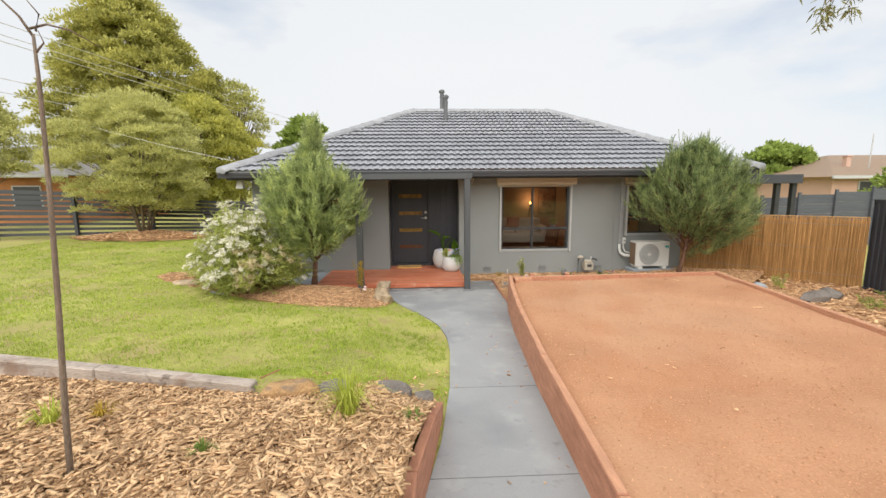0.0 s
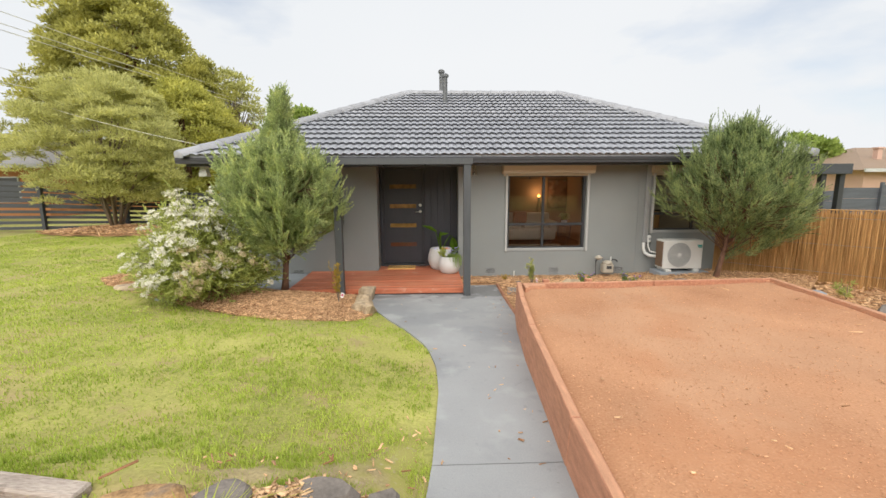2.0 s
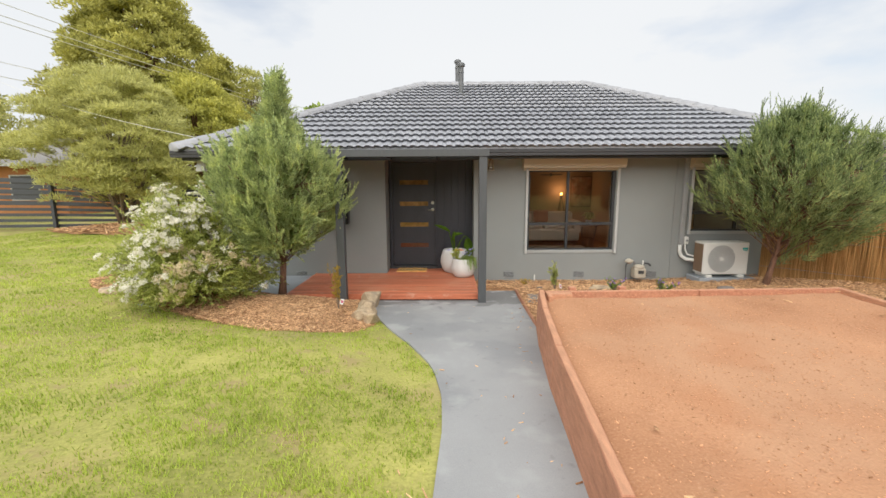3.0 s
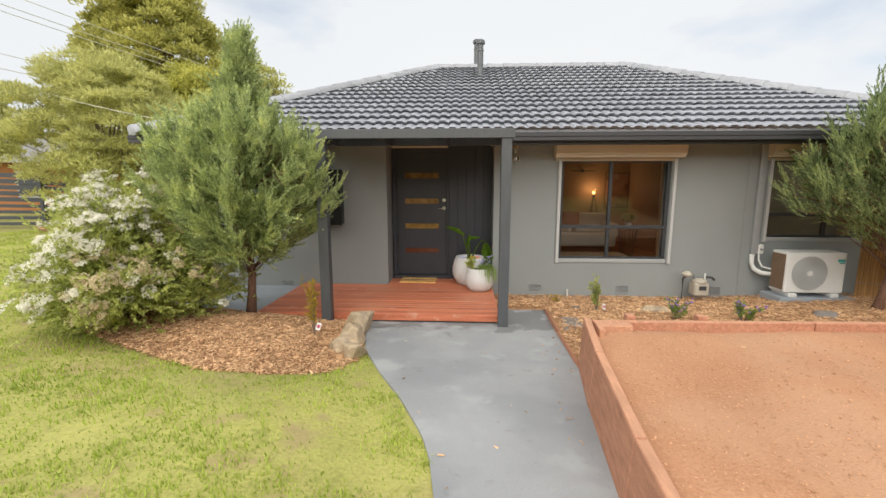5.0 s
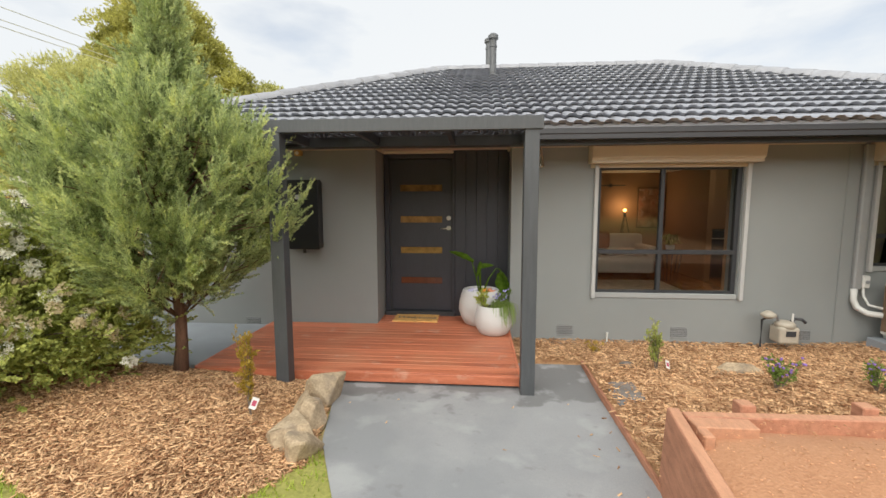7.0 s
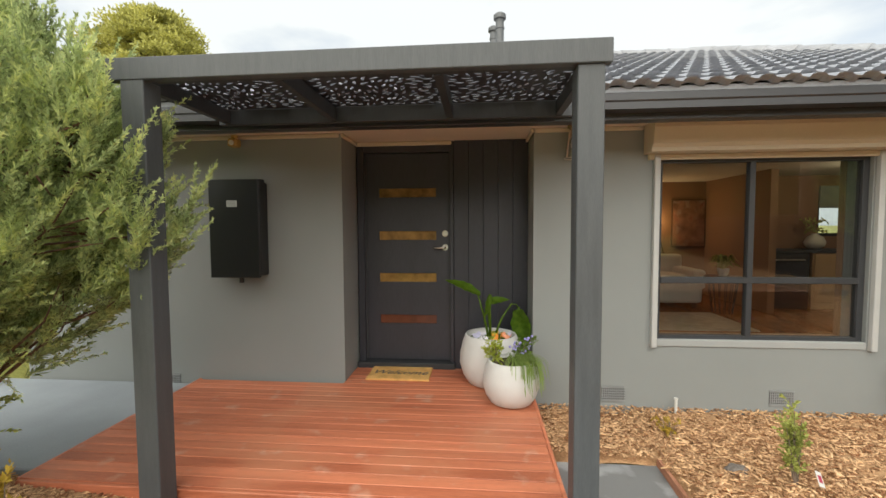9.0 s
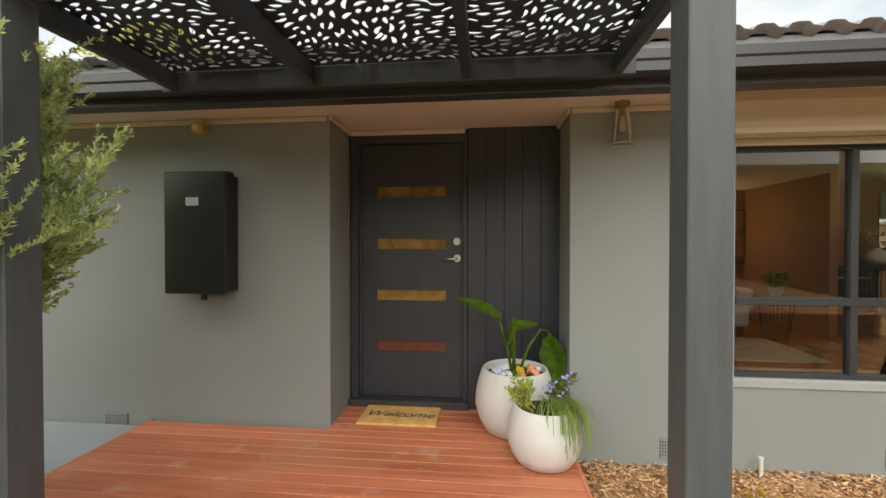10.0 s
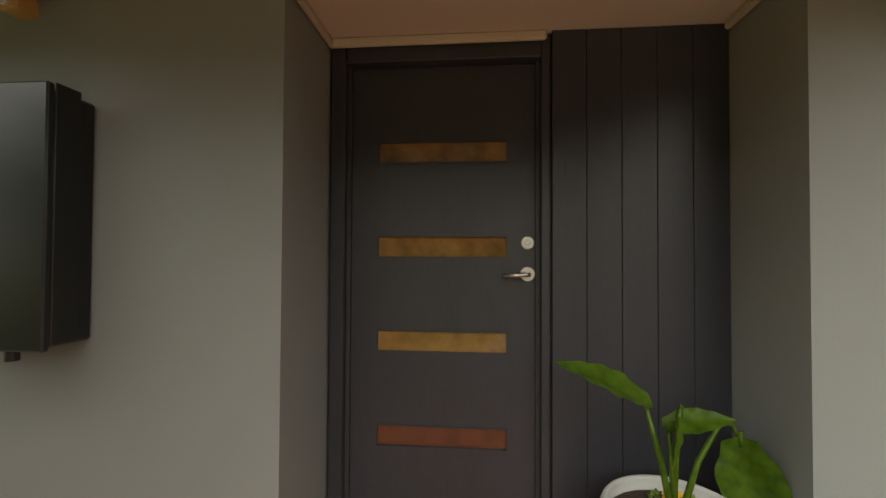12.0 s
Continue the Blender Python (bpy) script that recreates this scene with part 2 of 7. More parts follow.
M_BAMBOO = paint("bamboo", (0.44, 0.235, 0.075), 0.25, 0.6, 5, 60, 0.2, tint=(0.52, 0.30, 0.115), stretch=(3, 3, 0.5), piece=True, jitter=0.3)
M_COLOR = paint("steel_fence", (0.035, 0.037, 0.045), 0.12, 0.5, 4, 60, 0.05)
M_GLASS = glassy("window_glass", (0.93, 0.95, 0.94))
M_SOIL = paint("potting_soil", (0.06, 0.04, 0.03), 0.4, 0.95, 30, 90, 1.0)


# ---- builders ----
def thing(name, label, category, at=(0, 0, 0), group="", kind=""):
    ob = new(name)
    ob.location = at
    ob.empty_display_size = 0.1
    return tagged(ob, label, category, group, kind)


def finish(name, bm, material, smooth=False):
    me = bpy.data.meshes.new(name)
    bm.to_mesh(me)
    bm.free()
    me.materials.append(material)
    if smooth:
        me.shade_smooth()
    return me


def part(name, bm, material, parent, label="", smooth=False):
    ob = new(name, finish(name, bm, material, smooth))
    ob.parent = parent
    return tagged(ob, label)


def solo(name, bm, material, label="", category="", group="", kind="", smooth=False):
    return tagged(new(name, finish(name, bm, material, smooth)), label, category, group, kind)


def box(x0, x1, y0, y1, z0, z1, bevel=0.0, bm=None, seg=1):
    bm = bm or bmesh.new()
    vs = bmesh.ops.create_cube(bm, size=1.0)["verts"]
    for v in vs:
        v.co = Vector(((x0 + x1) / 2 + v.co.x * (x1 - x0), (y0 + y1) / 2 + v.co.y * (y1 - y0), (z0 + z1) / 2 + v.co.z * (z1 - z0)))
    if bevel:
        edges = list({e for v in vs for e in v.link_edges})
        bmesh.ops.bevel(bm, geom=edges, offset=bevel, segments=seg, affect="EDGES", profile=0.5)
    return bm


def cyl(p0, p1, r0, r1=None, sides=12, bm=None, caps=True):
    """A tapered rod from p0 to p1."""
    bm = bm or bmesh.new()
    p0, p1 = Vector(p0), Vector(p1)
    r1 = r0 if r1 is None else r1
    q = (p1 - p0).to_track_quat("Z", "Y").to_matrix()
    rings = []
    for p, r in ((p0, r0), (p1, r1)):
        rings.append([bm.verts.new(p + q @ Vector((r * math.cos(a), r * math.sin(a), 0))) for a in [2 * math.pi * i / sides for i in range(sides)]])
    for i in range(sides):
        bm.faces.new((rings[0][i], rings[0][(i + 1) % sides], rings[1][(i + 1) % sides], rings[1][i]))
    if caps:
        bm.faces.new(rings[0][::-1])
        bm.faces.new(rings[1])
    return bm


def lathe(profile, sides=32, bm=None, at=(0, 0, 0)):
    bm = bm or bmesh.new()
    rings = []
    for r, z in profile:
        rings.append([bm.verts.new((at[0] + r * math.cos(2 * math.pi * i / sides), at[1] + r * math.sin(2 * math.pi * i / sides), at[2] + z)) for i in range(sides)])
    for a, b in zip(rings, rings[1:]):
        for i in range(sides):
            bm.faces.new((a[i], a[(i + 1) % sides], b[(i + 1) % sides], b[i]))
    bm.faces.new(rings[0][::-1])
    bm.faces.new(rings[-1])
    return bm


def tube(points, radius, sides=8, bm=None):
    """A bent pipe through points; radius may be a list."""
    bm = bm or bmesh.new()
    pts = [Vector(p) for p in points]
    rad = radius if isinstance(radius, (list, tuple)) else [radius] * len(pts)
    rings = []
    for i, p in enumerate(pts):
        way = (pts[min(i + 1, len(pts) - 1)] - pts[max(i - 1, 0)]).normalized()
        q = way.to_track_quat("Z", "Y").to_matrix()
        rings.append([bm.verts.new(p + q @ Vector((rad[i] * math.cos(a), rad[i] * math.sin(a), 0))) for a in [2 * math.pi * k / sides for k in range(sides)]])
    for a, b in zip(rings, rings[1:]):
        for i in range(sides):
            bm.faces.new((a[i], a[(i + 1) % sides], b[(i + 1) % sides], b[i]))
    bm.faces.new(rings[0][::-1])
    bm.faces.new(rings[-1])
    return bm


def soup(name, verts, faces, material, smooth=False):
    """One mesh from arrays: verts (n, 3), faces (m, 3 or 4)."""
    me = bpy.data.meshes.new(name)
    verts, faces = np.asarray(verts, np.float32), np.asarray(faces, np.int32)
    me.vertices.add(len(verts))
    me.vertices.foreach_set("co", verts.ravel())
    k = faces.shape[1]
    me.loops.add(faces.size)
    me.loops.foreach_set("vertex_index", faces.ravel())
    me.polygons.add(len(faces))
    me.polygons.foreach_set("loop_start", np.arange(0, faces.size, k, dtype=np.int32))
    me.update(calc_edges=True)
    me.validate()
    me.materials.append(material)
    if smooth:
        me.shade_smooth()
    return me


def rock(seed, sx, sy, sz, level=2):
    bm = bmesh.new()
    bmesh.ops.create_icosphere(bm, subdivisions=level, radius=1.0)
    for v in bm.verts:
        d = noise.noise(v.co * 1.1 + Vector((seed * 7.1, 0, 0))) * 0.35 + noise.noise(v.co * 3 + Vector((0, seed * 3.3, 0))) * 0.12
        v.co *= 1 + round(d * 7) / 7
        v.co.x, v.co.y, v.co.z = v.co.x * sx, v.co.y * sy, max(v.co.z, -0.5) * sz
    return bm


def smooth01(v):
    v = np.clip(v, 0, 1)
    return v * v * (3 - 2 * v)


def land(x, y):
    """Height of the ground: falls towards the house, rises to the side fence and the street."""
    x, y = np.asarray(x, float), np.asarray(y, float)
    base = 0.047 * np.clip(8.4 - y, 0, 14)
    fade = 1 - 0.65 * smooth01((y - 5.8) / 1.6)
    near = 0.19 * fade * smooth01((np.minimum(path_left(y), 0.05) - 0.02 - x) / 1.3)
    side = near + (0.34 - 0.19 * fade) * smooth01((-1.9 - x) / 3.6)
    # level beside the deck, a short bank up to the front sleepers
    side = side * (1 - smooth01((y - 8.3) / 0.4) * smooth01((x + 4.6) / 0.4) * (y < 12))
    bank = (0.185 + 0.05 * np.clip(-1.4 - x, 0, 3)) * smooth01((4.0 - y) / 0.9) * smooth01((path_left(y) - x) / 0.6)
    return base + side + bank


def path_left(y):
    return np.interp(y, [-6, 2.35, 2.93, 3.81, 4.79, 5.3, 5.75, 6.0, 6.48, 6.95, 7.5, 8.1, 8.6], [-0.5, -0.16, -0.04, 0.07, 0.13, 0.12, 0.05, -0.02, -0.23, -0.48, -0.74, -0.88, -0.95])


def path_right(y):
    return np.interp(y, [-6, 2.0, 3.74, 4.96, 5.38, 5.96, 6.66, 7.15, 7.22, 9.05], [0.37, 0.79, 0.885, 0.99, 1.03, 1.10, 1.19, 1.258, 1.242, 1.293])


# ---- ground ----
WALL_BED = [(1.255, 7.1), (1.305, 9.1), (0.62, 9.12), (0.62, 10.14), (5.9, 10.14), (7.2, 8.8), (5.3, 7.1)]
GRAVEL_PIT = [(0.1, -4), (1.25, 7.25), (4.95, 7.25), (8.2, 7.5), (8.2, -4)]
NEAR_BED = [(-9, -4), (-0.52, -4), (-0.23, 2.2), (-0.13, 2.8), (-0.07, 3.28), (-0.25, 3.32), (-0.6, 3.24), (-0.95, 3.16), (-1.3, 3.08), (-2.53, 3.19), (-5.0, 3.45), (-9, 3.8)]
PORCH_BED = [(-0.74, 7.25), (-0.95, 8.50), (-2.35, 8.52), (-2.5, 8.64), (-4.4, 8.68), (-5.3, 8.95), (-5.45, 8.6), (-5.0, 8.1), (-4.1, 7.65), (-3.16, 7.22), (-2.4, 6.90), (-1.8, 6.64), (-1.35, 6.62), (-0.92, 6.86)]


def near_bed_height(x, y):
    x, y = np.asarray(x, float), np.asarray(y, float)
    z = 0.53 + 0.17 * (3.28 - np.clip(y, 1.7, 4)) + 0.07 * np.clip(-1.5 - x, 0, 3) + 0.012 * np.sin(x * 2.0)
    return z - 0.17 * smooth01((x + 0.55) / 0.45) * smooth01((y - 2.6) / 0.7)


def contains(edge, X, Y):
    hit = np.zeros(np.shape(X), bool)
    for (x0, y0), (x1, y1) in zip(edge, edge[1:] + edge[:1]):
        if y0 != y1:
            hit ^= ((y0 > Y) != (y1 > Y)) & (X < (x1 - x0) * (Y - y0) / (y1 - y0) + x0)
    return hit


def edge_distance(edge, X, Y):
    best = np.full(np.shape(X), 9.0)
    for (x0, y0), (x1, y1) in zip(edge, edge[1:] + edge[:1]):
        dx, dy = x1 - x0, y1 - y0
        t = np.clip(((X - x0) * dx + (Y - y0) * dy) / (dx * dx + dy * dy + 1e-9), 0, 1)
        best = np.minimum(best, np.hypot(X - x0 - t * dx, Y - y0 - t * dy))
    return best


def nearest_on(edge, X, Y):
    """The closest point of a closed outline."""
    best, bx, by = np.full(np.shape(X), 9e9), X.copy(), Y.copy()
    for (x0, y0), (x1, y1) in zip(edge, edge[1:] + edge[:1]):
        dx, dy = x1 - x0, y1 - y0
        t = np.clip(((X - x0) * dx + (Y - y0) * dy) / (dx * dx + dy * dy + 1e-9), 0, 1)
        px, py = x0 + t * dx, y0 + t * dy
        d = np.hypot(X - px, Y - py)
        near = d < best
        best, bx, by = np.where(near, d, best), np.where(near, px, bx), np.where(near, py, by)
    return bx, by


def build_ground():
    def axis(lo, hi, near, step, far):
        inner = np.arange(near[0], near[1] + step, step)
        return np.concatenate([np.linspace(lo, near[0] - 1, far), inner, np.linspace(near[1] + 1, hi, far)])
    xs, ys = axis(-400, 400, (-18, 12), 0.14, 14), axis(-200, 600, (-3, 22), 0.14, 14)
    X, Y = np.meshgrid(xs, ys)
    Z = land(X, Y) - 0.02
    # the paving and the beds lie in shallow trenches
    Z -= 0.1 * ((X > path_left(Y) + 0.25) & (X < 9) & (Y < 9.4) & (Y > -5))
    for bed, deep in ((PORCH_BED, 0.07), (WALL_BED, 0.25), (GRAVEL_PIT, 0.3)):
        Z -= deep * (contains(bed, X, Y) & (edge_distance(bed, X, Y) > (0.0 if bed is WALL_BED else 0.1)))
    Z = np.where(contains(NEAR_BED, X, Y), np.minimum(Z, near_bed_height(X, Y) - 0.09), Z)
    w = len(xs)
    idx = np.arange(len(ys) * w).reshape(len(ys), w)
    faces = np.stack([idx[:-1, :-1], idx[:-1, 1:], idx[1:, 1:], idx[1:, :-1]], -1).reshape(-1, 4)
    ob = new("ground", soup("ground", np.stack([X, Y, Z], -1).reshape(-1, 3), faces, M_LAWN, True))
    return tagged(ob, "short patchy yellow-green lawn sloping down to the house", "lawn", kind="structure")


build_ground()


def slab_between(name, left, right, y0, y1, n, lift, thick, material):
    bm = bmesh.new()
    rows = []
    for i in range(n + 1):
        y = y0 + (y1 - y0) * i / n
        a, b = float(left(y)), float(right(y))
        z = float(0.047 * max(0, 8.4 - y)) + lift
        rows.append([bm.verts.new((a, y, z)), bm.verts.new((b, y, z)), bm.verts.new((b, y, z - thick)), bm.verts.new((a, y, z - thick))])
    for p, q in zip(rows, rows[1:]):
        for k in range(4):
            bm.faces.new((p[k], q[k], q[(k + 1) % 4], p[(k + 1) % 4]))
    bm.faces.new(rows[0])
    bm.faces.new(rows[-1][::-1])
    bmesh.ops.recalc_face_normals(bm, faces=bm.faces)
    return bm


footpath = thing("footpath", "plain grey concrete footpath with sawn joints leading to the porch", "path", kind="structure")
joints = [-5.0, -2.4, 0.0, 1.25, 2.52, 3.79, 9.08]
for a, b in zip(joints, joints[1:]):
    part("slab", slab_between("slab", path_left, path_right, a + 0.005, b - 0.005, max(2, int((b - a) / 0.12)), 0.0, 0.12, M_CONC), M_CONC, footpath)


def patch(name, edge, material, height, label, category, step=0.12, bumpy=0.02):
    """A low mound of loose cover inside a closed outline."""
    from_x, to_x = min(p[0] for p in edge), max(p[0] for p in edge)
    from_y, to_y = min(p[1] for p in edge), max(p[1] for p in edge)
    xs, ys = np.arange(from_x, to_x + step, step), np.arange(from_y, to_y + step, step)
    X, Y = np.meshgrid(xs, ys)
    inside = contains(edge, X, Y)
    dist = edge_distance(edge, X, Y) * inside
    ex, ey = nearest_on(edge, X, Y)
    X, Y = np.where(inside, X, ex), np.where(inside, Y, ey)
    Z = height(X, Y) + bumpy * np.sin(X * 5.1 + 1) * np.sin(Y * 4.3) + 0.5 * bumpy * np.sin(X * 13 + Y * 7)
    Z = Z - 0.05 * np.clip(1 - dist / 0.2, 0, 1)
    w = len(xs)
    idx = np.arange(X.size).reshape(X.shape)
    keep = inside[:-1, :-1] | inside[1:, :-1] | inside[:-1, 1:] | inside[1:, 1:]
    faces = np.stack([idx[:-1, :-1], idx[:-1, 1:], idx[1:, 1:], idx[1:, :-1]], -1)[keep]
    ob = new(name, soup(name, np.stack([X, Y, Z], -1).reshape(-1, 3), faces, material, True))
    return tagged(ob, label, category, kind="structure")


def chips(name, edge, height, count, seed, material, label, category, size=(0.035, 0.009, 0.004), grow=0.9, density=None):
    """Loose splinters of bark and wood lying in a bed."""
    rng = np.random.default_rng(seed)
    lo, hi = np.min(edge, 0), np.max(edge, 0)
    P = rng.uniform(lo, hi, (count * 9, 2))
    P = P[contains(edge, P[:, 0], P[:, 1])]
    if density is not None:
        P = P[rng.random(len(P)) < density(P[:, 0], P[:, 1])]
    P = P[:count]
    n = len(P)
    L = size[0] * rng.lognormal(0, 0.45, n)
    W = size[1] * rng.lognormal(0, 0.4, n)
    T = size[2] * rng.lognormal(0, 0.3, n)
    yaw, tip, roll = rng.uniform(0, 2 * np.pi, n), rng.normal(0, 0.17, n), rng.normal(0, 0.28, n)
    a = np.stack([np.cos(yaw) * np.cos(tip), np.sin(yaw) * np.cos(tip), np.sin(tip)], -1)
    side = np.stack([-np.sin(yaw), np.cos(yaw), np.zeros(n)], -1)
    up = np.cross(a, side)
    b = side * np.cos(roll)[:, None] + up * np.sin(roll)[:, None]
    c = np.cross(a, b)
    mid = np.stack([P[:, 0], P[:, 1], height(P[:, 0], P[:, 1]) + rng.uniform(0.004, 0.034, n)], -1)
    taper = rng.uniform(0.3, 1.0, n)
    out = []
    for sa, sb, sc in ((-1, -1, -1), (1, -1, -1), (1, 1, -1), (-1, 1, -1), (-1, -1, 1), (1, -1, 1), (1, 1, 1), (-1, 1, 1)):
        wide = W * (taper if sa > 0 else 1.0)
        out.append(mid + a * (sa * L)[:, None] + b * (sb * wide)[:, None] + c * (sc * T)[:, None])
    V = np.stack(out, 1).reshape(-1, 3)
    F = np.array([(0, 3, 2, 1), (4, 5, 6, 7), (0, 1, 5, 4), (2, 3, 7, 6), (1, 2, 6, 5), (0, 4, 7, 3)])
    F = (np.arange(n)[:, None, None] * 8 + F).reshape(-1, 4)
    return tagged(new(name, soup(name, V, F, material)), label, category, kind="stuff")


# ---- beds ----
patch("mulch_bed", NEAR_BED, M_MULCH, near_bed_height, "front garden bed covered in orange-brown wood chip mulch", "garden bed", 0.14)


def porch_bed_height(x, y):
    return land(x, y) - 0.035 + 0.08 * smooth01(edge_distance(PORCH_BED, x, y) / 0.6) + 0.05 * np.exp(-((np.asarray(x) + 2.3) ** 2 + (np.asarray(y) - 8.0) ** 2) / 1.2)


patch("mulch_bed", PORCH_BED, M_MULCH, porch_bed_height, "curved garden bed of wood chip mulch beside the porch", "garden bed", 0.1)


def wall_bed_height(x, y):
    y = np.asarray(y, float)
    return 0.09 - 0.16 * smooth01((y - 8.4) / 1.7) + 0.1 * smooth01((np.asarray(x) - 3.5) / 2.5) + 0.03 * smooth01((7.9 - y) / 0.5)


patch("mulch_bed", WALL_BED, M_MULCH, wall_bed_height, "garden bed of wood chip mulch along the house wall", "garden bed", 0.1)
SIDE_BED = [(4.93, 7.2), (5.9, 8.9), (7.3, 8.6), (8.1, 7.5), (8.1, -3), (3.6, -3), (4.56, 4.4)]


def side_bed_height(x, y):
    return 0.06 + 0.03 * np.clip(7.3 - np.asarray(y, float), 0, 10) + 0.1 * smooth01((6.2 - np.asarray(x)) / 1.2)


patch("mulch_bed", SIDE_BED, M_MULCH, side_bed_height, "dry side garden bed of mulch and stones along the fence", "garden bed", 0.16)
FAR_BED = [(-12.4, 15.2), (-11.0, 14.5), (-9.2, 14.3), (-7.6, 14.8), (-7.0, 15.6), (-9, 16.2), (-12, 15.9)]


def far_bed_height(x, y):
    return land(x, y) + 0.02 + 0.22 * np.exp(-((np.asarray(x) + 9.8) ** 2 / 3.0 + (np.asarray(y) - 15.3) ** 2 / 0.5))


patch("mulch_bed", FAR_BED, M_MULCH, far_bed_height, "mounded bed of wood chips below the paperbark", "garden bed", 0.2)
chips("wood_chips", NEAR_BED, near_bed_height, 34000, 1, M_PALECHIP, "pale orange wood chips spread over the front bed", "wood chips", size=(0.023, 0.0062, 0.0026),
      density=lambda x, y: np.where((y > 1.5) & (x > -4.5), 1.0, 0.03))
chips("wood_chips", PORCH_BED, porch_bed_height, 44000, 2, M_CHIP, "orange-brown wood chips round the porch shrubs", "wood chips", size=(0.0165, 0.0036, 0.0016))
chips("wood_chips", WALL_BED, wall_bed_height, 34000, 3, M_CHIP, "orange-brown wood chips along the house wall", "wood chips", size=(0.0155, 0.0044, 0.002),
      density=lambda x, y: np.where(x < 4.8, 1.0, 0.4))
chips("wood_chips", SIDE_BED, side_bed_height, 4500, 4, M_CHIP, "dry wood chips in the side bed", "wood chips", size=(0.035, 0.012, 0.004), density=lambda x, y: np.where(y > 3, 1, 0.1))
chips("wood_chips", FAR_BED, far_bed_height, 2500, 5, M_CHIP, "wood chips on the far mound", "wood chips", size=(0.05, 0.016, 0.006))


# bare ground where the lawn meets the stones and the path
M_EARTH = paint("bare_earth", (0.32, 0.255, 0.13), 0.3, 0.95, 5, 60, 0.9, tint=(0.42, 0.34, 0.18), spots=[(3, 0.46, (0.32, 0.31, 0.075), 0.85), (14, 0.60, (0.45, 0.36, 0.25), 0.6)])
EARTH = [(float(path_left(y)) - 0.01, y) for y in (3.35, 3.7, 4.0, 4.3)] + [(-0.08, 4.35), (-0.22, 4.1), (-0.45, 3.8), (-0.95, 3.5), (-1.32, 3.22), (-0.9, 3.22), (-0.4, 3.34)]


def earth_height(x, y):
    return land(x, y) + 0.012


patch("bare_soil", EARTH, M_EARTH, earth_height, "bare brown soil along the edge of the lawn", "soil", 0.06, 0.008)
PATH_AREA = [(float(path_left(v)) + 0.05, v) for v in (2.2, 3.8, 5.3, 6.5, 7.5, 8.3)] + [(float(path_right(v)) - 0.05, v) for v in (8.3, 7.3, 6.4, 5.4, 3.8, 2.2)]
chips("path_litter", PATH_AREA, lambda x, y: 0.047 * np.clip(8.4 - np.asarray(y), 0, 14) - 0.015, 70, 31, M_CHIP, "dry leaves and bark scraps scattered on the concrete", "litter", size=(0.014, 0.004, 0.0015),
      density=lambda x, y: np.where(x > path_right(y) - 0.35, 1.0, 0.3))
chips("soil_litter", EARTH, earth_height, 50, 21, M_CHIP, "scattered twigs and chips on the bare soil", "litter", size=(0.016, 0.005, 0.002))

# ---- raised gravel parking bed ----
def bed_left(y):
    return float(np.interp(y, [-4, 2.0, 3.74, 4.96, 5.38, 5.96, 6.66, 7.185], [0.46, 0.80, 0.905, 1.01, 1.05, 1.115, 1.215, 1.31]))


def bed_right(y):
    return 4.96 - 0.13 * (7.25 - y)


def bed_back(x):
    return 7.10 + 0.028 * x


def gravel_height(x, y):
    x, y = np.asarray(x, float), np.asarray(y, float)
    return 0.462 + 0.008 * (7.3 - y) + 0.03 * smooth01((x - 3.2) / 1.4) + 0.012 * np.sin(x * 3.1 + y) * np.sin(y * 2.3)


GRAVEL = [(bed_left(v) + 0.01, v) for v in (-4.0, 2.0, 3.74, 5.38, 5.96, 6.66, 7.13)] + [(4.95, 7.23), (bed_right(-4.0), -4.0)]
patch("gravel_bed", GRAVEL, M_GRAVEL, gravel_height, "raised parking bay of compacted orange-red gravel", "gravel", 0.1, 0.006)
chips("gravel_grit", GRAVEL, gravel_height, 12000, 6, M_GRIT, "loose orange grit and bark scraps on the gravel", "gravel", size=(0.0036, 0.003, 0.0014),
      density=lambda x, y: np.where(y > 0.5, 1.0, 0.1))
chips("dry_leaves", GRAVEL, gravel_height, 80, 16, M_CHIP, "dry leaves and bark scraps lying on the gravel", "leaves", size=(0.017, 0.006, 0.002))


def board(p, q, z_low, z_high, thick, bevel=0.006):
    """An upright board from p to q, its height given at both ends."""
    bm = bmesh.new()
    p, q = Vector((*p, 0)), Vector((*q, 0))
    side = (q - p).normalized().cross(Vector((0, 0, 1))) * thick / 2
    vs = []
    for a, lo, hi in ((p, z_low[0], z_high[0]), (q, z_low[1], z_high[1])):
        for s, z in ((-1, lo), (1, lo), (1, hi), (-1, hi)):
            vs.append(bm.verts.new((a.x + s * side.x, a.y + s * side.y, z)))
    for f in ((0, 1, 2, 3), (7, 6, 5, 4), (0, 4, 5, 1), (1, 5, 6, 2), (2, 6, 7, 3), (3, 7, 4, 0)):
        bm.faces.new([vs[i] for i in f])
    bmesh.ops.recalc_face_normals(bm, faces=bm.faces)
    bmesh.ops.bevel(bm, geom=list(bm.edges), offset=bevel, segments=1, affect="EDGES")
    return bm


def bed_top(y):
    return 0.508 + 0.008 * (7.3 - y)


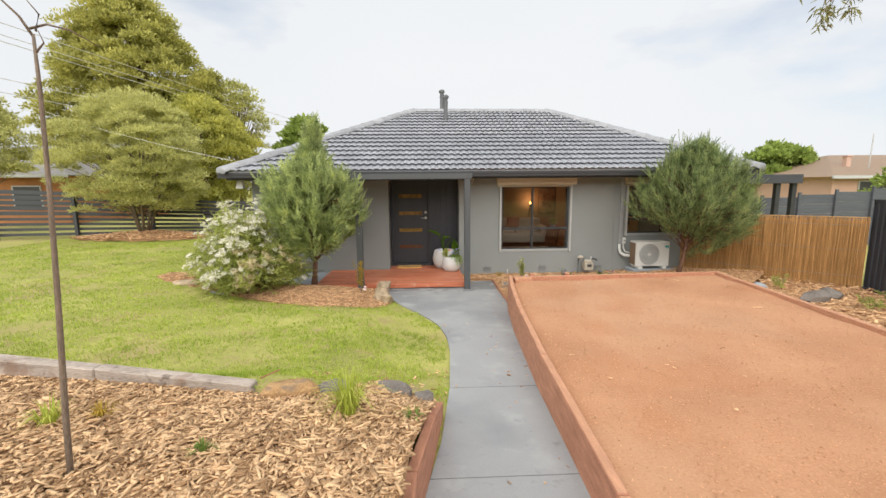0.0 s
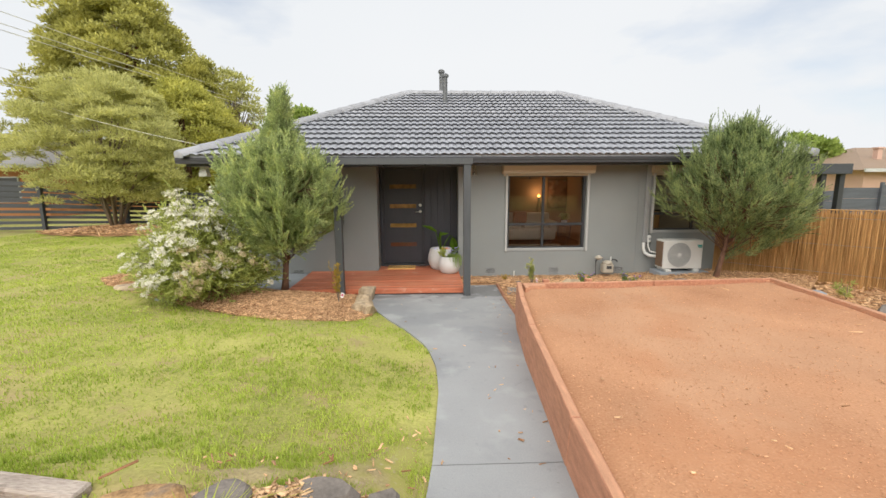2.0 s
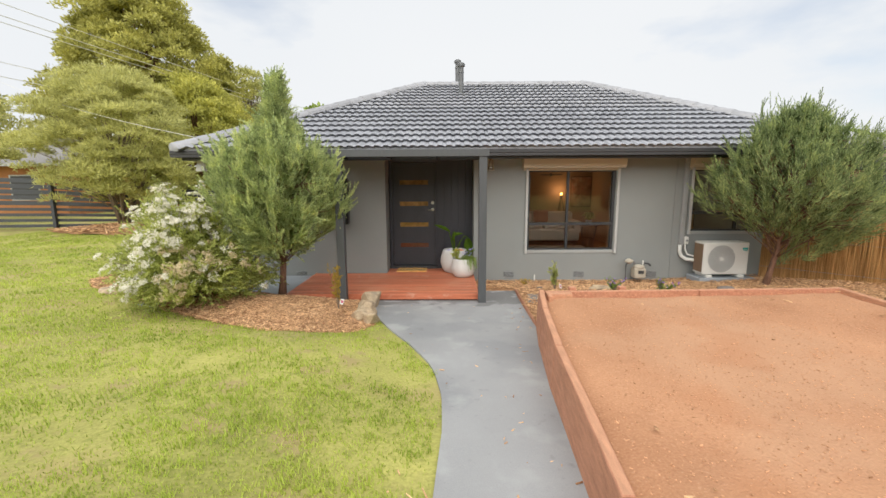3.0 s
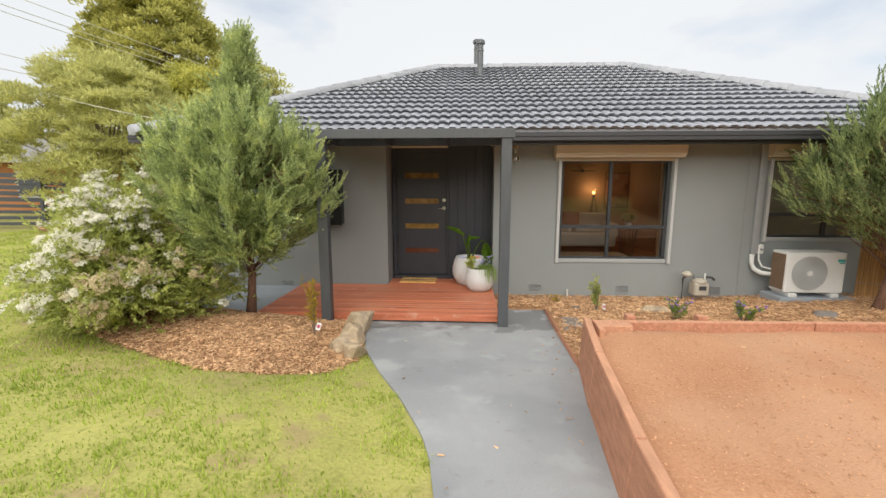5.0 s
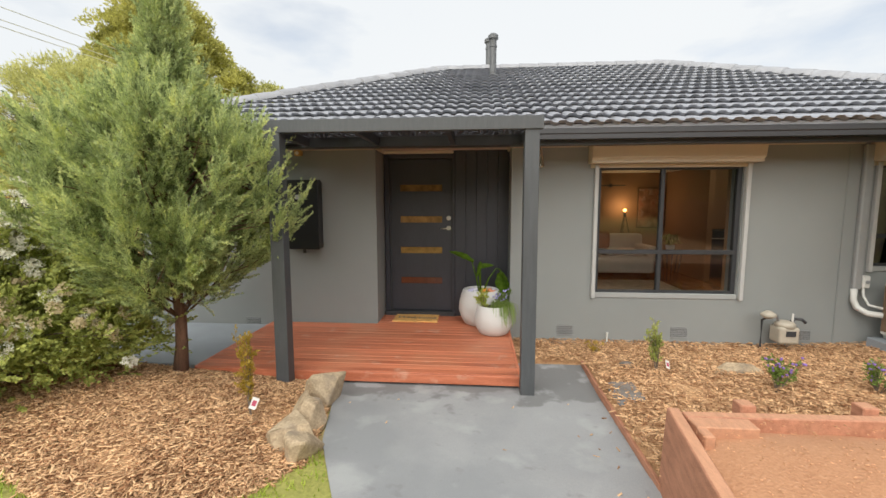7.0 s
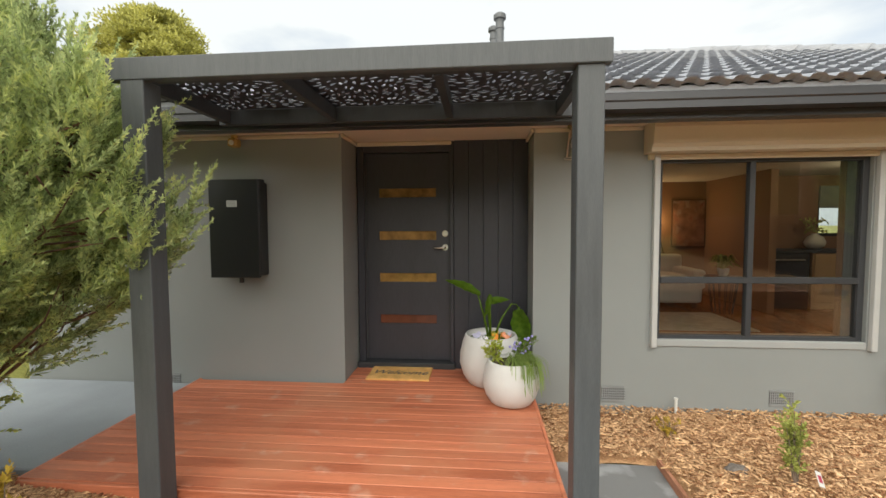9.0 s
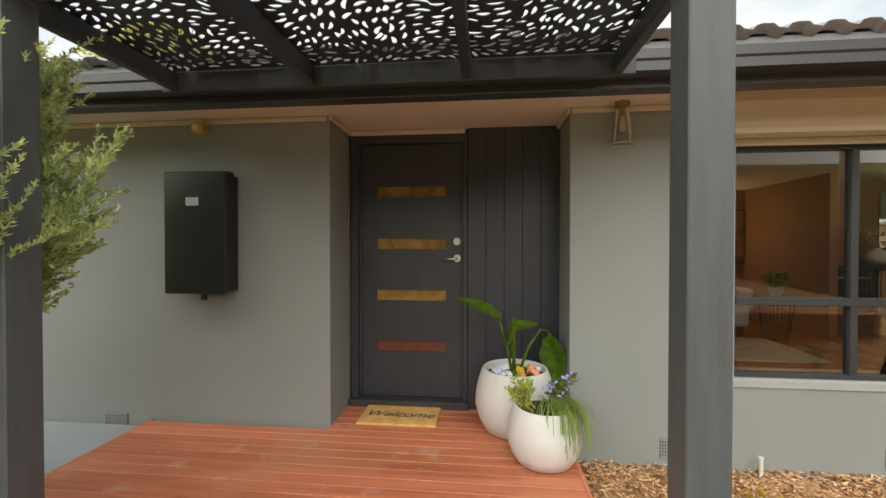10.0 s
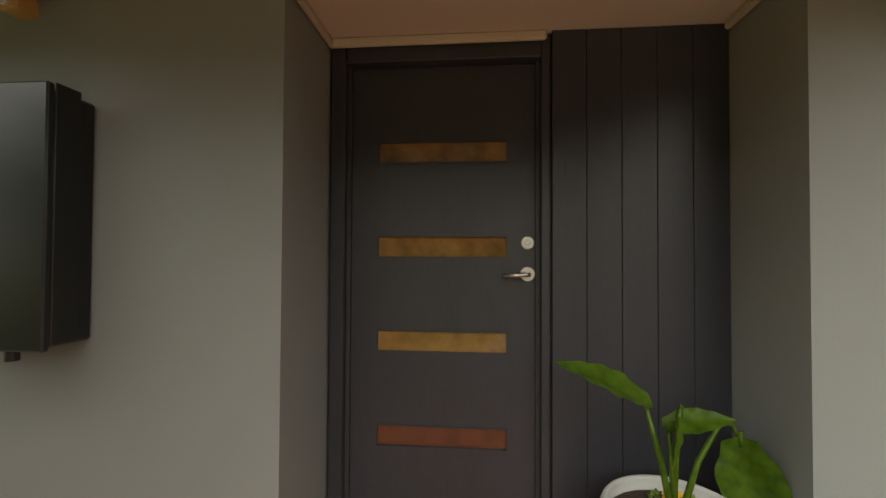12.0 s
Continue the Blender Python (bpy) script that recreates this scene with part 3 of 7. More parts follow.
edging = thing("timber_edging", "red-brown stained timber sleepers retaining the gravel bay", "garden edging", kind="structure")
runs = [-4.0, -1.2, 2.0, 3.74, 5.38, 6.4, 7.185]
for a, b in zip(runs, runs[1:]):
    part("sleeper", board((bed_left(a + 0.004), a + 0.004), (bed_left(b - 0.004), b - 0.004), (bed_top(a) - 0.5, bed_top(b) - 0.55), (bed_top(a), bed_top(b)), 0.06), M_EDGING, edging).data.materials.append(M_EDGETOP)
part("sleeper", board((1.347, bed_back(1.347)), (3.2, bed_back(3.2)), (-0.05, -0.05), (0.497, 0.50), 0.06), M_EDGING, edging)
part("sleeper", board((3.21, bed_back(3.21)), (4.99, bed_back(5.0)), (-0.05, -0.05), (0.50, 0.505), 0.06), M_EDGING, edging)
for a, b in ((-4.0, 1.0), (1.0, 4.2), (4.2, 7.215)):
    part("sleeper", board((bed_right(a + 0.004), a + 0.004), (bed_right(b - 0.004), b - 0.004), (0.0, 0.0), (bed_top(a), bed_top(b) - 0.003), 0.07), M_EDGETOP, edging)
for x in (1.69, 2.30):
    part("stake", box(x - 0.04, x + 0.04, bed_back(x) + 0.034, bed_back(x) + 0.114, 0.0, 0.532, 0.006), M_EDGING, edging)
for ob in edging.children[:len(runs) - 1]:
    # the long side leans in a little
    for v in ob.data.vertices:
        if v.co.z < 0.3:
            v.co.x -= 0.03
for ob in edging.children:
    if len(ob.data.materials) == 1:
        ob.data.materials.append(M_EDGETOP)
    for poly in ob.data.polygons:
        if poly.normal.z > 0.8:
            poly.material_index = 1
part("corner_block", box(1.34, 1.39, 6.92, 7.0, 0.3, 0.497, 0.005), M_EDGETOP, edging)
part("corner_block", box(1.345, 1.64, 7.004, 7.103, 0.3, 0.499, 0.005), M_EDGETOP, edging)

# low edging between path and bed, near bed and path
low = thing("timber_edging", "low red-brown timber edging strip beside the concrete", "garden edging", kind="structure")
part("strip", board((1.254, 7.14), (1.305, 9.08), (-0.1, -0.1), (0.095, 0.045), 0.022, 0.003), M_EDGING, low)
near_edge = thing("timber_edging", "stained timber edging boards between mulch and path", "garden edging", kind="structure")
def edge_top(y):
    return float(np.interp(y, [1.4, 2.12, 2.84, 3.32], [0.68, 0.625, 0.51, 0.34]))


for a, b in ((-4.0, 1.4), (1.41, 2.12), (2.13, 2.84), (2.85, 3.32)):
    part("sleeper", board((float(path_left(a)) - 0.05, a), (float(path_left(b)) - 0.05, b), (float(land(0, a)) - 0.2, float(land(0, b)) - 0.2), (edge_top(a), edge_top(b)), 0.06), M_EDGING, near_edge)


# ---- house walls ----
WY = 10.045


def wall(name, pieces, material, label):
    bm = bmesh.new()
    for p in pieces:
        box(*p, bm=bm)
    return solo(name, bm, material, label, "wall", kind="structure")


W1 = (1.66, 3.27, 0.52, 2.02)
W2 = (4.68, 6.4, 0.87, 2.02)
wall("wall_front", [
    (-4.05, -0.975, WY, WY + 0.24, -0.3, 2.3), (0.662, W1[0], WY, WY + 0.24, -0.3, 2.3),
    (W1[0], W1[1], WY, WY + 0.24, -0.3, W1[2]), (W1[0], W1[1], WY, WY + 0.24, W1[3], 2.3),
    (W1[1], W2[0], WY, WY + 0.24, -0.3, 2.3), (W2[0], W2[1], WY, WY + 0.24, -0.3, W2[2]), (W2[0], W2[1], WY, WY + 0.24, W2[3], 2.3),
    (W2[1], 6.9, WY, WY + 0.24, -0.3, 2.3)], M_WALL, "grey rendered masonry front wall")
wall("wall_porch", [(-1.225, -0.975, WY + 0.24, 10.62, -0.3, 2.3), (0.662, 0.88, WY + 0.24, 10.62, -0.3, 2.3)], M_WALL, "grey rendered return walls of the door recess")
wall("wall_west", [(-4.05, -3.81, WY + 0.24, 19.0, -0.3, 2.3)], M_WALL, "grey rendered side wall")
wall("wall_east", [(6.66, 6.9, WY + 0.24, 14.1, -0.3, 2.3)], M_WALL, "grey rendered side wall by the carport")

EY, EZ = 9.36, 2.33
EXL, EXR, EYB = -4.37, 7.3, 19.0
RL, RR = Vector((-0.44, 14.17, 4.37)), Vector((3.81, 14.17, 4.36))


def soffit():
    bm = box(EXL + 0.18, EXR - 0.18, EY + 0.22, WY + 0.42, 2.276, 2.296)
    box(EXL + 0.18, -3.9, WY + 0.42, EYB, 2.276, 2.296, bm=bm)
    box(6.7, EXR - 0.18, WY + 0.42, EYB, 2.276, 2.296, bm=bm)
    return bm


solo("ceiling_eaves", soffit(), M_SOFFIT, "beige painted eaves lining", "soffit", kind="structure")
trim = thing("trim", "cream quarter-round trim under the eaves", "trim", kind="structure")
for x0, x1, y in ((-4.05, -0.99, WY - 0.028), (0.665, 1.53, WY - 0.028), (3.4, 4.5, WY - 0.028)):
    part("bead", box(x0, x1, y, y + 0.026, 2.240, 2.275, 0.008), M_CREAM, trim)
part("bead", box(-0.972, -0.945, WY - 0.028, 10.46, 2.240, 2.275, 0.008), M_CREAM, trim)
part("bead", box(0.634, 0.66, WY - 0.028, 10.43, 2.240, 2.275, 0.008), M_CREAM, trim)
part("bead", box(-0.953, -0.05, 10.425, 10.452, 2.236, 2.275, 0.008), M_CREAM, trim)


def gutter_profile(bm, p, q, out):
    """Quad gutter from p to q; out is the way it faces."""
    shape = [(0.0, 0.0), (0.115, 0.0), (0.115, 0.045), (0.125, 0.055), (0.125, 0.10), (0.11, 0.108), (0.10, 0.10), (0.10, 0.02), (0.0, 0.02)]
    ends = []
    for e in (Vector(p), Vector(q)):
        ends.append([bm.verts.new(e + Vector(out) * a + Vector((0, 0, b))) for a, b in shape])
    n = len(shape)
    for i in range(n):
        bm.faces.new((ends[0][i], ends[0][(i + 1) % n], ends[1][(i + 1) % n], ends[1][i]))
    bm.faces.new(ends[0][::-1])
    bm.faces.new(ends[1])
    bmesh.ops.recalc_face_normals(bm, faces=bm.faces)
    return bm


eave = thing("eaves_gutter", "charcoal metal gutter and fascia along the eaves", "gutter", kind="structure")
part("gutter", gutter_profile(bmesh.new(), (EXL - 0.1, EY + 0.11, 2.235), (EXR + 0.1, EY + 0.11, 2.235), (0, -1, 0)), M_GUTTER, eave)
part("fascia", box(EXL + 0.02, EXR - 0.02, EY + 0.112, EY + 0.215, 2.19, 2.345, 0.004), M_GUTTER, eave)
part("gutter", gutter_profile(bmesh.new(), (EXL + 0.018, EY + 0.1, 2.235), (EXL + 0.018, EYB, 2.235), (-1, 0, 0)), M_GUTTER, eave)
part("fascia", box(EXL + 0.02, EXL + 0.12, EY + 0.217, EYB, 2.19, 2.345, 0.004), M_GUTTER, eave)
part("fascia", box(EXR - 0.12, EXR - 0.02, EY + 0.217, EYB, 2.19, 2.345, 0.004), M_GUTTER, eave)

# ---- roof ----
roof = thing("roof", "dark grey concrete tiled hip roof", "roof", kind="structure")


def roof_base():
    bm = bmesh.new()
    c = [bm.verts.new(v) for v in ((EXL, EY + 0.1, EZ + 0.01), (EXR, EY + 0.1, EZ + 0.01), (EXR, EYB, EZ + 0.01), (EXL, EYB, EZ + 0.01))]
    a, b = bm.verts.new(RL - Vector((0, 0, 0.03))), bm.verts.new(RR - Vector((0, 0, 0.03)))
    for f in ((c[0], c[1], b, a), (c[1], c[2], b), (c[2], c[3], a, b), (c[3], c[0], a), (c[3], c[2], c[1], c[0])):
        bm.faces.new(f)
    return bm


part("eaves_strip", box(EXL + 0.03, EXR - 0.03, EY + 0.012, EY + 0.099, EZ - 0.01, EZ + 0.052, 0.004), M_TILE, roof)
part("sarking", roof_base(), M_SLATE, roof)
SL = (RL - Vector((RL.x, EY, EZ)))
SLEN = SL.length
SDIR = SL.normalized()
SNORM = Vector((1, 0, 0)).cross(SDIR)
TW, TC = 0.30, 0.325


def tile_mesh(material):
    """One concrete tile: two shallow rolls, a thick front edge."""
    bm = bmesh.new()
    xs = [0, 0.014, 0.035, 0.085, 0.110, 0.15, 0.164, 0.185, 0.235, 0.260, 0.301]
    hs = [0, 0.018, 0.024, 0.023, 0.006, 0, 0.018, 0.024, 0.023, 0.006, 0]
    rows = []
    for y, lift in ((0.10, 0.012), (0.022, 0.016), (-0.016, 0.050), (-0.022, 0.058), (TC + 0.06, 0.002)):
        rows.append([bm.verts.new((x, y, lift + h)) for x, h in zip(xs, hs)])
    for p, q in zip(rows, rows[1:]):
        for i in range(len(xs) - 1):
            bm.faces.new((p[i], p[i + 1], q[i + 1], q[i]))
    return finish("tile", bm, material)


TILE = tile_mesh(M_TILE)
TURN = Matrix((Vector((1, 0, 0)), SDIR, SNORM)).transposed().to_4x4()


def hip_x(s):
    """Left and right edges of the front slope at s metres up it."""
    f = s / SLEN
    return EXL + (RL.x - EXL) * f, EXR + (RR.x - EXR) * f


TILES = []
course = 0
while course * TC < SLEN - 0.1:
    s = course * TC
    lo, hi = hip_x(s + TC / 2)
    x = math.floor(lo / TW) * TW + 0
    while x < hi - 0.1:
        if x + TW > lo + 0.1:
            TILES.append((course, x, s))
        x += TW
    course += 1


# ---- ridge and hip caps, flues ----
def cap_mesh():
    bm = bmesh.new()
    rows = []
    for y, r in ((-0.02, 0.165), (0.0, 0.172), (0.40, 0.15)):
        rows.append([bm.verts.new((r * math.cos(a) * 1.05, y, r * math.sin(a) * 0.68)) for a in [math.pi * k / 8 for k in range(9)]])
    for p, q in zip(rows, rows[1:]):
        for i in range(8):
            bm.faces.new((p[i], p[i + 1], q[i + 1], q[i]))
    bm.faces.new([bm.verts.new((0.165 * math.cos(a), -0.02, -0.03)) for a in (0, math.pi)] + rows[0][::-1])
    return finish("ridge_cap", bm, M_CAP, True)


CAP = cap_mesh()


def caps(p, q, lift=0.035):
    p, q = Vector(p), Vector(q)
    n = int((q - p).length / 0.375)
    way = (q - p).normalized()
    up = (Vector((0, 0, 1)) - way * way.z).normalized()
    m = Matrix((way.cross(up), way, up)).transposed().to_4x4()
    for i in range(n):
        ob = new("ridge_cap", CAP)
        ob.matrix_world = Matrix.Translation(p + (q - p) * i / n + up * lift) @ m @ pose(0, 0, 0, random.uniform(-1, 1), 0, random.uniform(-1, 1))
        ob.parent = roof


caps((EXL, EY, EZ), RL)
caps((EXR, EY, EZ), RR)
caps(RL, RR, 0.01)


M_FLUE = paint("weathered_flue", (0.12, 0.125, 0.13), 0.2, 0.5, 8, 80, 0.05, metal=0.2)


def flue(x, y, z0, z1, r, label):
    t = thing("roof_flue", label, "flue", (0, 0, 0))
    part("pipe", cyl((x, y, z0), (x, y, z1), r, sides=16), M_FLUE, t, smooth=False)
    part("flashing", lathe([(r * 2.6, 0.0), (r * 2.2, 0.03), (r * 1.15, 0.09), (r * 1.02, 0.1)], 16, at=(x, y, z0 + 0.02)), M_FLUE, t)
    part("cowl", lathe([(r * 1.02, 0), (r * 1.5, 0.01), (r * 1.5, 0.07), (r * 0.9, 0.1)], 16, at=(x, y, z1 - 0.02)), M_FLUE, t)
    part("collar", lathe([(r * 1.0, 0), (r * 1.15, 0.005), (r * 1.15, 0.03), (r * 1.0, 0.035)], 16, at=(x, y, z1 - 0.16)), M_FLUE, t)


flue(0.52, 13.05, 3.85, 4.60, 0.062, "grey metal flue pipe with a cowl on the tiles")
flue(0.47, 14.45, 4.30, 5.05, 0.062, "tall grey metal flue pipe behind the ridge")

# ---- deck ----
DZ = 0.105
deck = thing("porch_deck", "red-stained timber decking, worn and slightly wet", "deck", kind="structure")
part("joists", box(-2.3, 0.62, 8.56, WY - 0.01, -0.08, DZ - 0.03), M_DOOR, deck)
part("joists", box(-0.95, 0.6, WY + 0.01, 10.4, -0.08, DZ - 0.03), M_DOOR, deck)
part("fascia", box(-2.31, 0.655, 8.475, 8.50, 0.02, DZ - 0.002, 0.004), M_DECK, deck)
# charcoal strip stands in for the shaded gap under the fascia
part("base_board", box(-2.25, 0.62, 8.515, 8.54, -0.1, 0.045), M_DARK, deck)
part("edge_board", box(0.632, 0.655, 8.502, WY - 0.004, 0.0, DZ - 0.002, 0.004), M_DECK, deck)
part("edge_board", box(-2.335, -2.312, 8.502, WY - 0.004, 0.0, DZ - 0.002, 0.004), M_DECK, deck)

# ---- pergola ----
pergola = thing("porch_pergola", "charcoal timber pergola with laser-cut screen panels over the deck", "pergola", kind="structure")
part("post", box(-1.468, -1.353, 8.34, 8.455, -0.05, 2.168, 0.004), M_POST, pergola)
part("post", box(0.632, 0.747, 8.35, 8.465, -0.012, 2.168, 0.004), M_POST, pergola)
for fx, fy in ((-1.41, 8.397), (0.69, 8.407)):
    foot = box(fx - 0.045, fx + 0.045, fy - 0.05, fy + 0.05, -0.05, -0.012 if fx > 0 else -0.042)
    part("post_foot", foot, M_PIPE, pergola, "galvanised post stirrup")
part("beam", box(-1.535, 0.775, 8.335, 8.385, 2.165, 2.268, 0.004), M_POST, pergola)
part("beam", box(-1.35, 0.63, 8.39, 8.435, 2.172, 2.262, 0.004), M_DARK, pergola)
part("ledger", box(-1.535, 0.79, 9.20, 9.236, 2.16, 2.27, 0.004), M_DARK, pergola)
for x in (-1.47, -0.745, 0.02, 0.71):
    part("rafter", box(x - 0.022, x + 0.022, 8.437, 9.198, 2.17, 2.256, 0.003), M_DARK, pergola)


def cut_screen(x0, x1, y0, y1, z, seed):
    """A thin panel with leaf-shaped holes, cut cell by cell along the holes' outlines."""
    rng = np.random.default_rng(seed)
    step = 0.009
    xs, ys = np.arange(x0, x1 + step / 2, step), np.arange(y0, y1 + step / 2, step)
    X, Y = np.meshgrid(xs, ys)
    field = np.full(X.shape, 1.0)
    taken = []
    tries = 0
    while len(taken) < 520 and tries < 9000:
        tries += 1
        c = np.array((rng.uniform(x0 + 0.03, x1 - 0.03), rng.uniform(y0 + 0.03, y1 - 0.03)))
        a = 0.7 * math.sin(c[0] * 7.0 + 1.3) + 0.8 * math.cos(c[1] * 6.0) + rng.normal(0, 0.35)
        long, wide = rng.uniform(0.018, 0.040), rng.uniform(0.007, 0.0115)
        ends = [c + np.array((math.cos(a), math.sin(a))) * long * k for k in (-0.9, -0.45, 0, 0.45, 0.9)]
        if any(np.hypot(*(e - f)) < r + wide + 0.004 for g, r in taken for e in ends for f in g if abs(g[2][0] - c[0]) < 0.1 and abs(g[2][1] - c[1]) < 0.1):
            continue
        taken.append((ends, wide))
        dx, dy = X - c[0], Y - c[1]
        u, v = dx * math.cos(a) + dy * math.sin(a), -dx * math.sin(a) + dy * math.cos(a)
        v = v - 6.0 * u * u * rng.choice((-1, 1))
        field = np.minimum(field, np.abs(u / long) ** 2.2 + np.abs(v / wide) ** 1.8 - 1)
    bm = bmesh.new()
    grid = {}

    def vert(p):
        key = (round(p[0], 5), round(p[1], 5))
        if key not in grid:
            grid[key] = bm.verts.new((p[0], p[1], z))
        return grid[key]

    for j in range(len(ys) - 1):
        for i in range(len(xs) - 1):
            cs = [(i, j), (i + 1, j), (i + 1, j + 1), (i, j + 1)]
            fs = [field[b, a] for a, b in cs]
            if max(fs) <= 0:
                continue
            poly = []
            for k in range(4):
                (a, b), (c, d) = cs[k], cs[(k + 1) % 4]
                f, g = fs[k], fs[(k + 1) % 4]
                if f > 0:
                    poly.append((xs[a], ys[b]))
                if (f > 0) != (g > 0):
                    t = f / (f - g)
                    poly.append((xs[a] + t * (xs[c] - xs[a]), ys[b] + t * (ys[d] - ys[b])))
            vs = []
            for p in poly:
                v = vert(p)
                if v not in vs:
                    vs.append(v)
            if len(vs) > 2:
                try:
                    bm.faces.new(vs)
                except ValueError:
                    pass
    return bm


for k, (a, b) in enumerate(((-1.49, -0.748), (-0.742, 0.017), (0.023, 0.73))):
    ob = part("screen", cut_screen(a, b, 8.44, 9.198, 2.259, 30 + k), M_DOOR, pergola, "black laser-cut screen with leaf-shaped holes")
    mod = ob.modifiers.new("thickness", "SOLIDIFY")
    mod.thickness = 0.004
    mod.offset = 1

# ---- door ----
M_AMBER = paint("amber_obscure_glass", (0.20, 0.105, 0.03), 0.4, 0.1, 5, 16, 0.12, tint=(0.28, 0.155, 0.05))
M_REDGLASS = paint("red_obscure_glass", (0.14, 0.045, 0.021), 0.3, 0.12, 5, 16, 0.12)
door = thing("door_1", "charcoal front door with four narrow amber glass panels, closed", "door", kind="structure")
LX0, LX1, LZ0, LZ1 = -0.895, -0.073, 0.165, 2.175


def door_leaf():
    bm = bmesh.new()
    gaps = [(0.522, 0.610), (0.932, 1.020), (1.343, 1.431), (1.756, 1.844)]
    gx = (-0.765, -0.205)
    box(LX0, gx[0], 10.52, 10.56, LZ0, LZ1, bm=bm)
    box(gx[1], LX1, 10.52, 10.56, LZ0, LZ1, bm=bm)
    z = LZ0
    for a, b in gaps + [(LZ1, LZ1)]:
        box(gx[0], gx[1], 10.52, 10.56, z, a, bm=bm)
        z = b
    bmesh.ops.remove_doubles(bm, verts=bm.verts, dist=0.0005)
    return bm


leaf = part("leaf", door_leaf(), M_DOOR, door)
for k, (a, b) in enumerate([(0.522, 0.610), (0.932, 1.020), (1.343, 1.431), (1.756, 1.844)]):
    part("glass_strip", box(-0.765, -0.205, 10.533, 10.545, a, b), M_REDGLASS if k == 0 else M_AMBER, leaf, "reddish obscure glass" if k == 0 else "amber obscure glass")
    bead = box(-0.770, -0.200, 10.516, 10.524, b - 0.001, b + 0.004)
    box(-0.770, -0.200, 10.516, 10.524, a - 0.004, a + 0.001, bm=bead)
    part("bead", bead, M_DOOR, leaf)
frame_bm = box(-0.962, LX0 - 0.005, 10.46, 10.60, 0.1, 2.275, 0.004)
box(LX1 + 0.005, -0.03, 10.46, 10.60, 0.1, 2.275, 0.004, bm=frame_bm)
box(LX0 - 0.004, LX1 + 0.004, 10.46, 10.60, LZ1 + 0.004, 2.275, 0.004, bm=frame_bm)
part("door_frame", frame_bm, M_DOOR, door)
stop = box(LX0 - 0.006, LX0 + 0.012, 10.50, 10.517, 0.165, 2.18)
box(LX1 - 0.012, LX1 + 0.006, 10.50, 10.517, 0.165, 2.18, bm=stop)
part("door_stop", stop, M_DARK, door)
part("sill", box(-0.97, -0.02, 10.41, 10.56, 0.10, 0.160, 0.006), M_DARK, door)
rose = part("door_handle", cyl((-0.118, 10.52, 1.272), (-0.118, 10.508, 1.272), 0.030, sides=28), M_STEEL, leaf, "brushed steel lever handle")
part("lever", tube([(-0.118, 10.51, 1.272), (-0.118, 10.465, 1.272), (-0.128, 10.458, 1.271), (-0.228, 10.458, 1.266)], [0.010, 0.010, 0.009, 0.008], 10), M_STEEL, leaf, smooth=True)
part("deadlock", lathe([(0.031, 0), (0.031, 0.008), (0.026, 0.012), (0.012, 0.012), (0.010, 0.018), (0.004, 0.018)], 28), M_STEEL, leaf, "round brushed steel deadlock")
bpy.data.objects["deadlock"].matrix_world = pose(-0.118, 10.52, 1.405, 90, 0, 0)
side = thing("door_side_panel", "charcoal vertical boards beside the front door", "wall panel", kind="structure")
for k in range(5):
    x = -0.026 + k * 0.1375
    part("board", box(x, x + 0.1360, 10.44, 10.47, 0.105, 2.275, 0.0022), M_DOOR, side)
part("backing", box(-0.03, 0.66, 10.472, 10.60, 0.0, 2.275), M_DOOR, side)

# ---- doormat ----
M_COIR = paint("coir", (0.72, 0.40, 0.12), 0.22, 0.95, 14, 240, 0.6, tint=(0.78, 0.46, 0.16))
mat = thing("doormat", "tan coir doormat lettered Welcome in black script", "doormat", (-0.52, 10.27, DZ))


def coir_mat():
    bm = box(-0.285, 0.285, -0.185, 0.165, 0.0, 0.018, 0.004)
    return bm


part("coir_base", coir_mat(), M_COIR, mat)


def lettering(body, size, at, turn, material, parent, name="lettering", shear=0.35, thick=0.0):
    cu = bpy.data.curves.new(name, "FONT")
    cu.body, cu.size, cu.align_x, cu.align_y, cu.shear, cu.extrude = body, size, "CENTER", "CENTER", shear, 0.0006
    cu.offset = thick
    ob = new(name, cu)
    ob.matrix_world = Matrix.Translation(at) @ turn
    me = bpy.data.meshes.new_from_object(ob)
    me.materials.append(material)
    res = new(name, me)
    res.matrix_world = Matrix.Translation(at) @ turn
    bpy.data.objects.remove(ob)
    if parent:
        res.parent = parent
        res.matrix_parent_inverse = parent.matrix_basis.inverted()
    return res


lettering("Welcome", 0.130, (-0.525, 10.25, DZ + 0.0195), pose(0, 0, 0, 0, 0, -1), M_DOOR, mat, thick=0.0005)

# ---- meter box, eaves camera, porch lamp ----
M_BOX = paint("black_enamel", (0.016, 0.017, 0.018), 0.1, 0.28, 3, 40, 0.02)
meter = thing("meter_box", "black metal meter box with a small label on the wall", "meter box")
part("body", box(-2.07, -1.650, 9.899, WY, 1.055, 1.865, 0.008), M_BOX, meter)
part("lid", box(-2.085, -1.642, 9.872, 9.898, 1.045, 1.880, 0.006), M_BOX, meter)
part("flange", box(-1.649, -1.643, 9.90, 9.985, 1.06, 1.885, 0.003), M_BOX, meter)
lab = box(-1.92, -1.83, 9.868, 9.8718, 1.648, 1.702)
part("label_plate", lab, M_TRIM, meter, "white label plate")
for k in range(3):
    part("print_line", box(-1.91, -1.842, 9.8665, 9.8678, 1.660 + k * 0.014, 1.665 + k * 0.014), M_PIPE, meter)
part("conduit", cyl((-1.87, 9.98, 0.99), (-1.87, 9.98, 1.055), 0.02), M_DARK, meter)

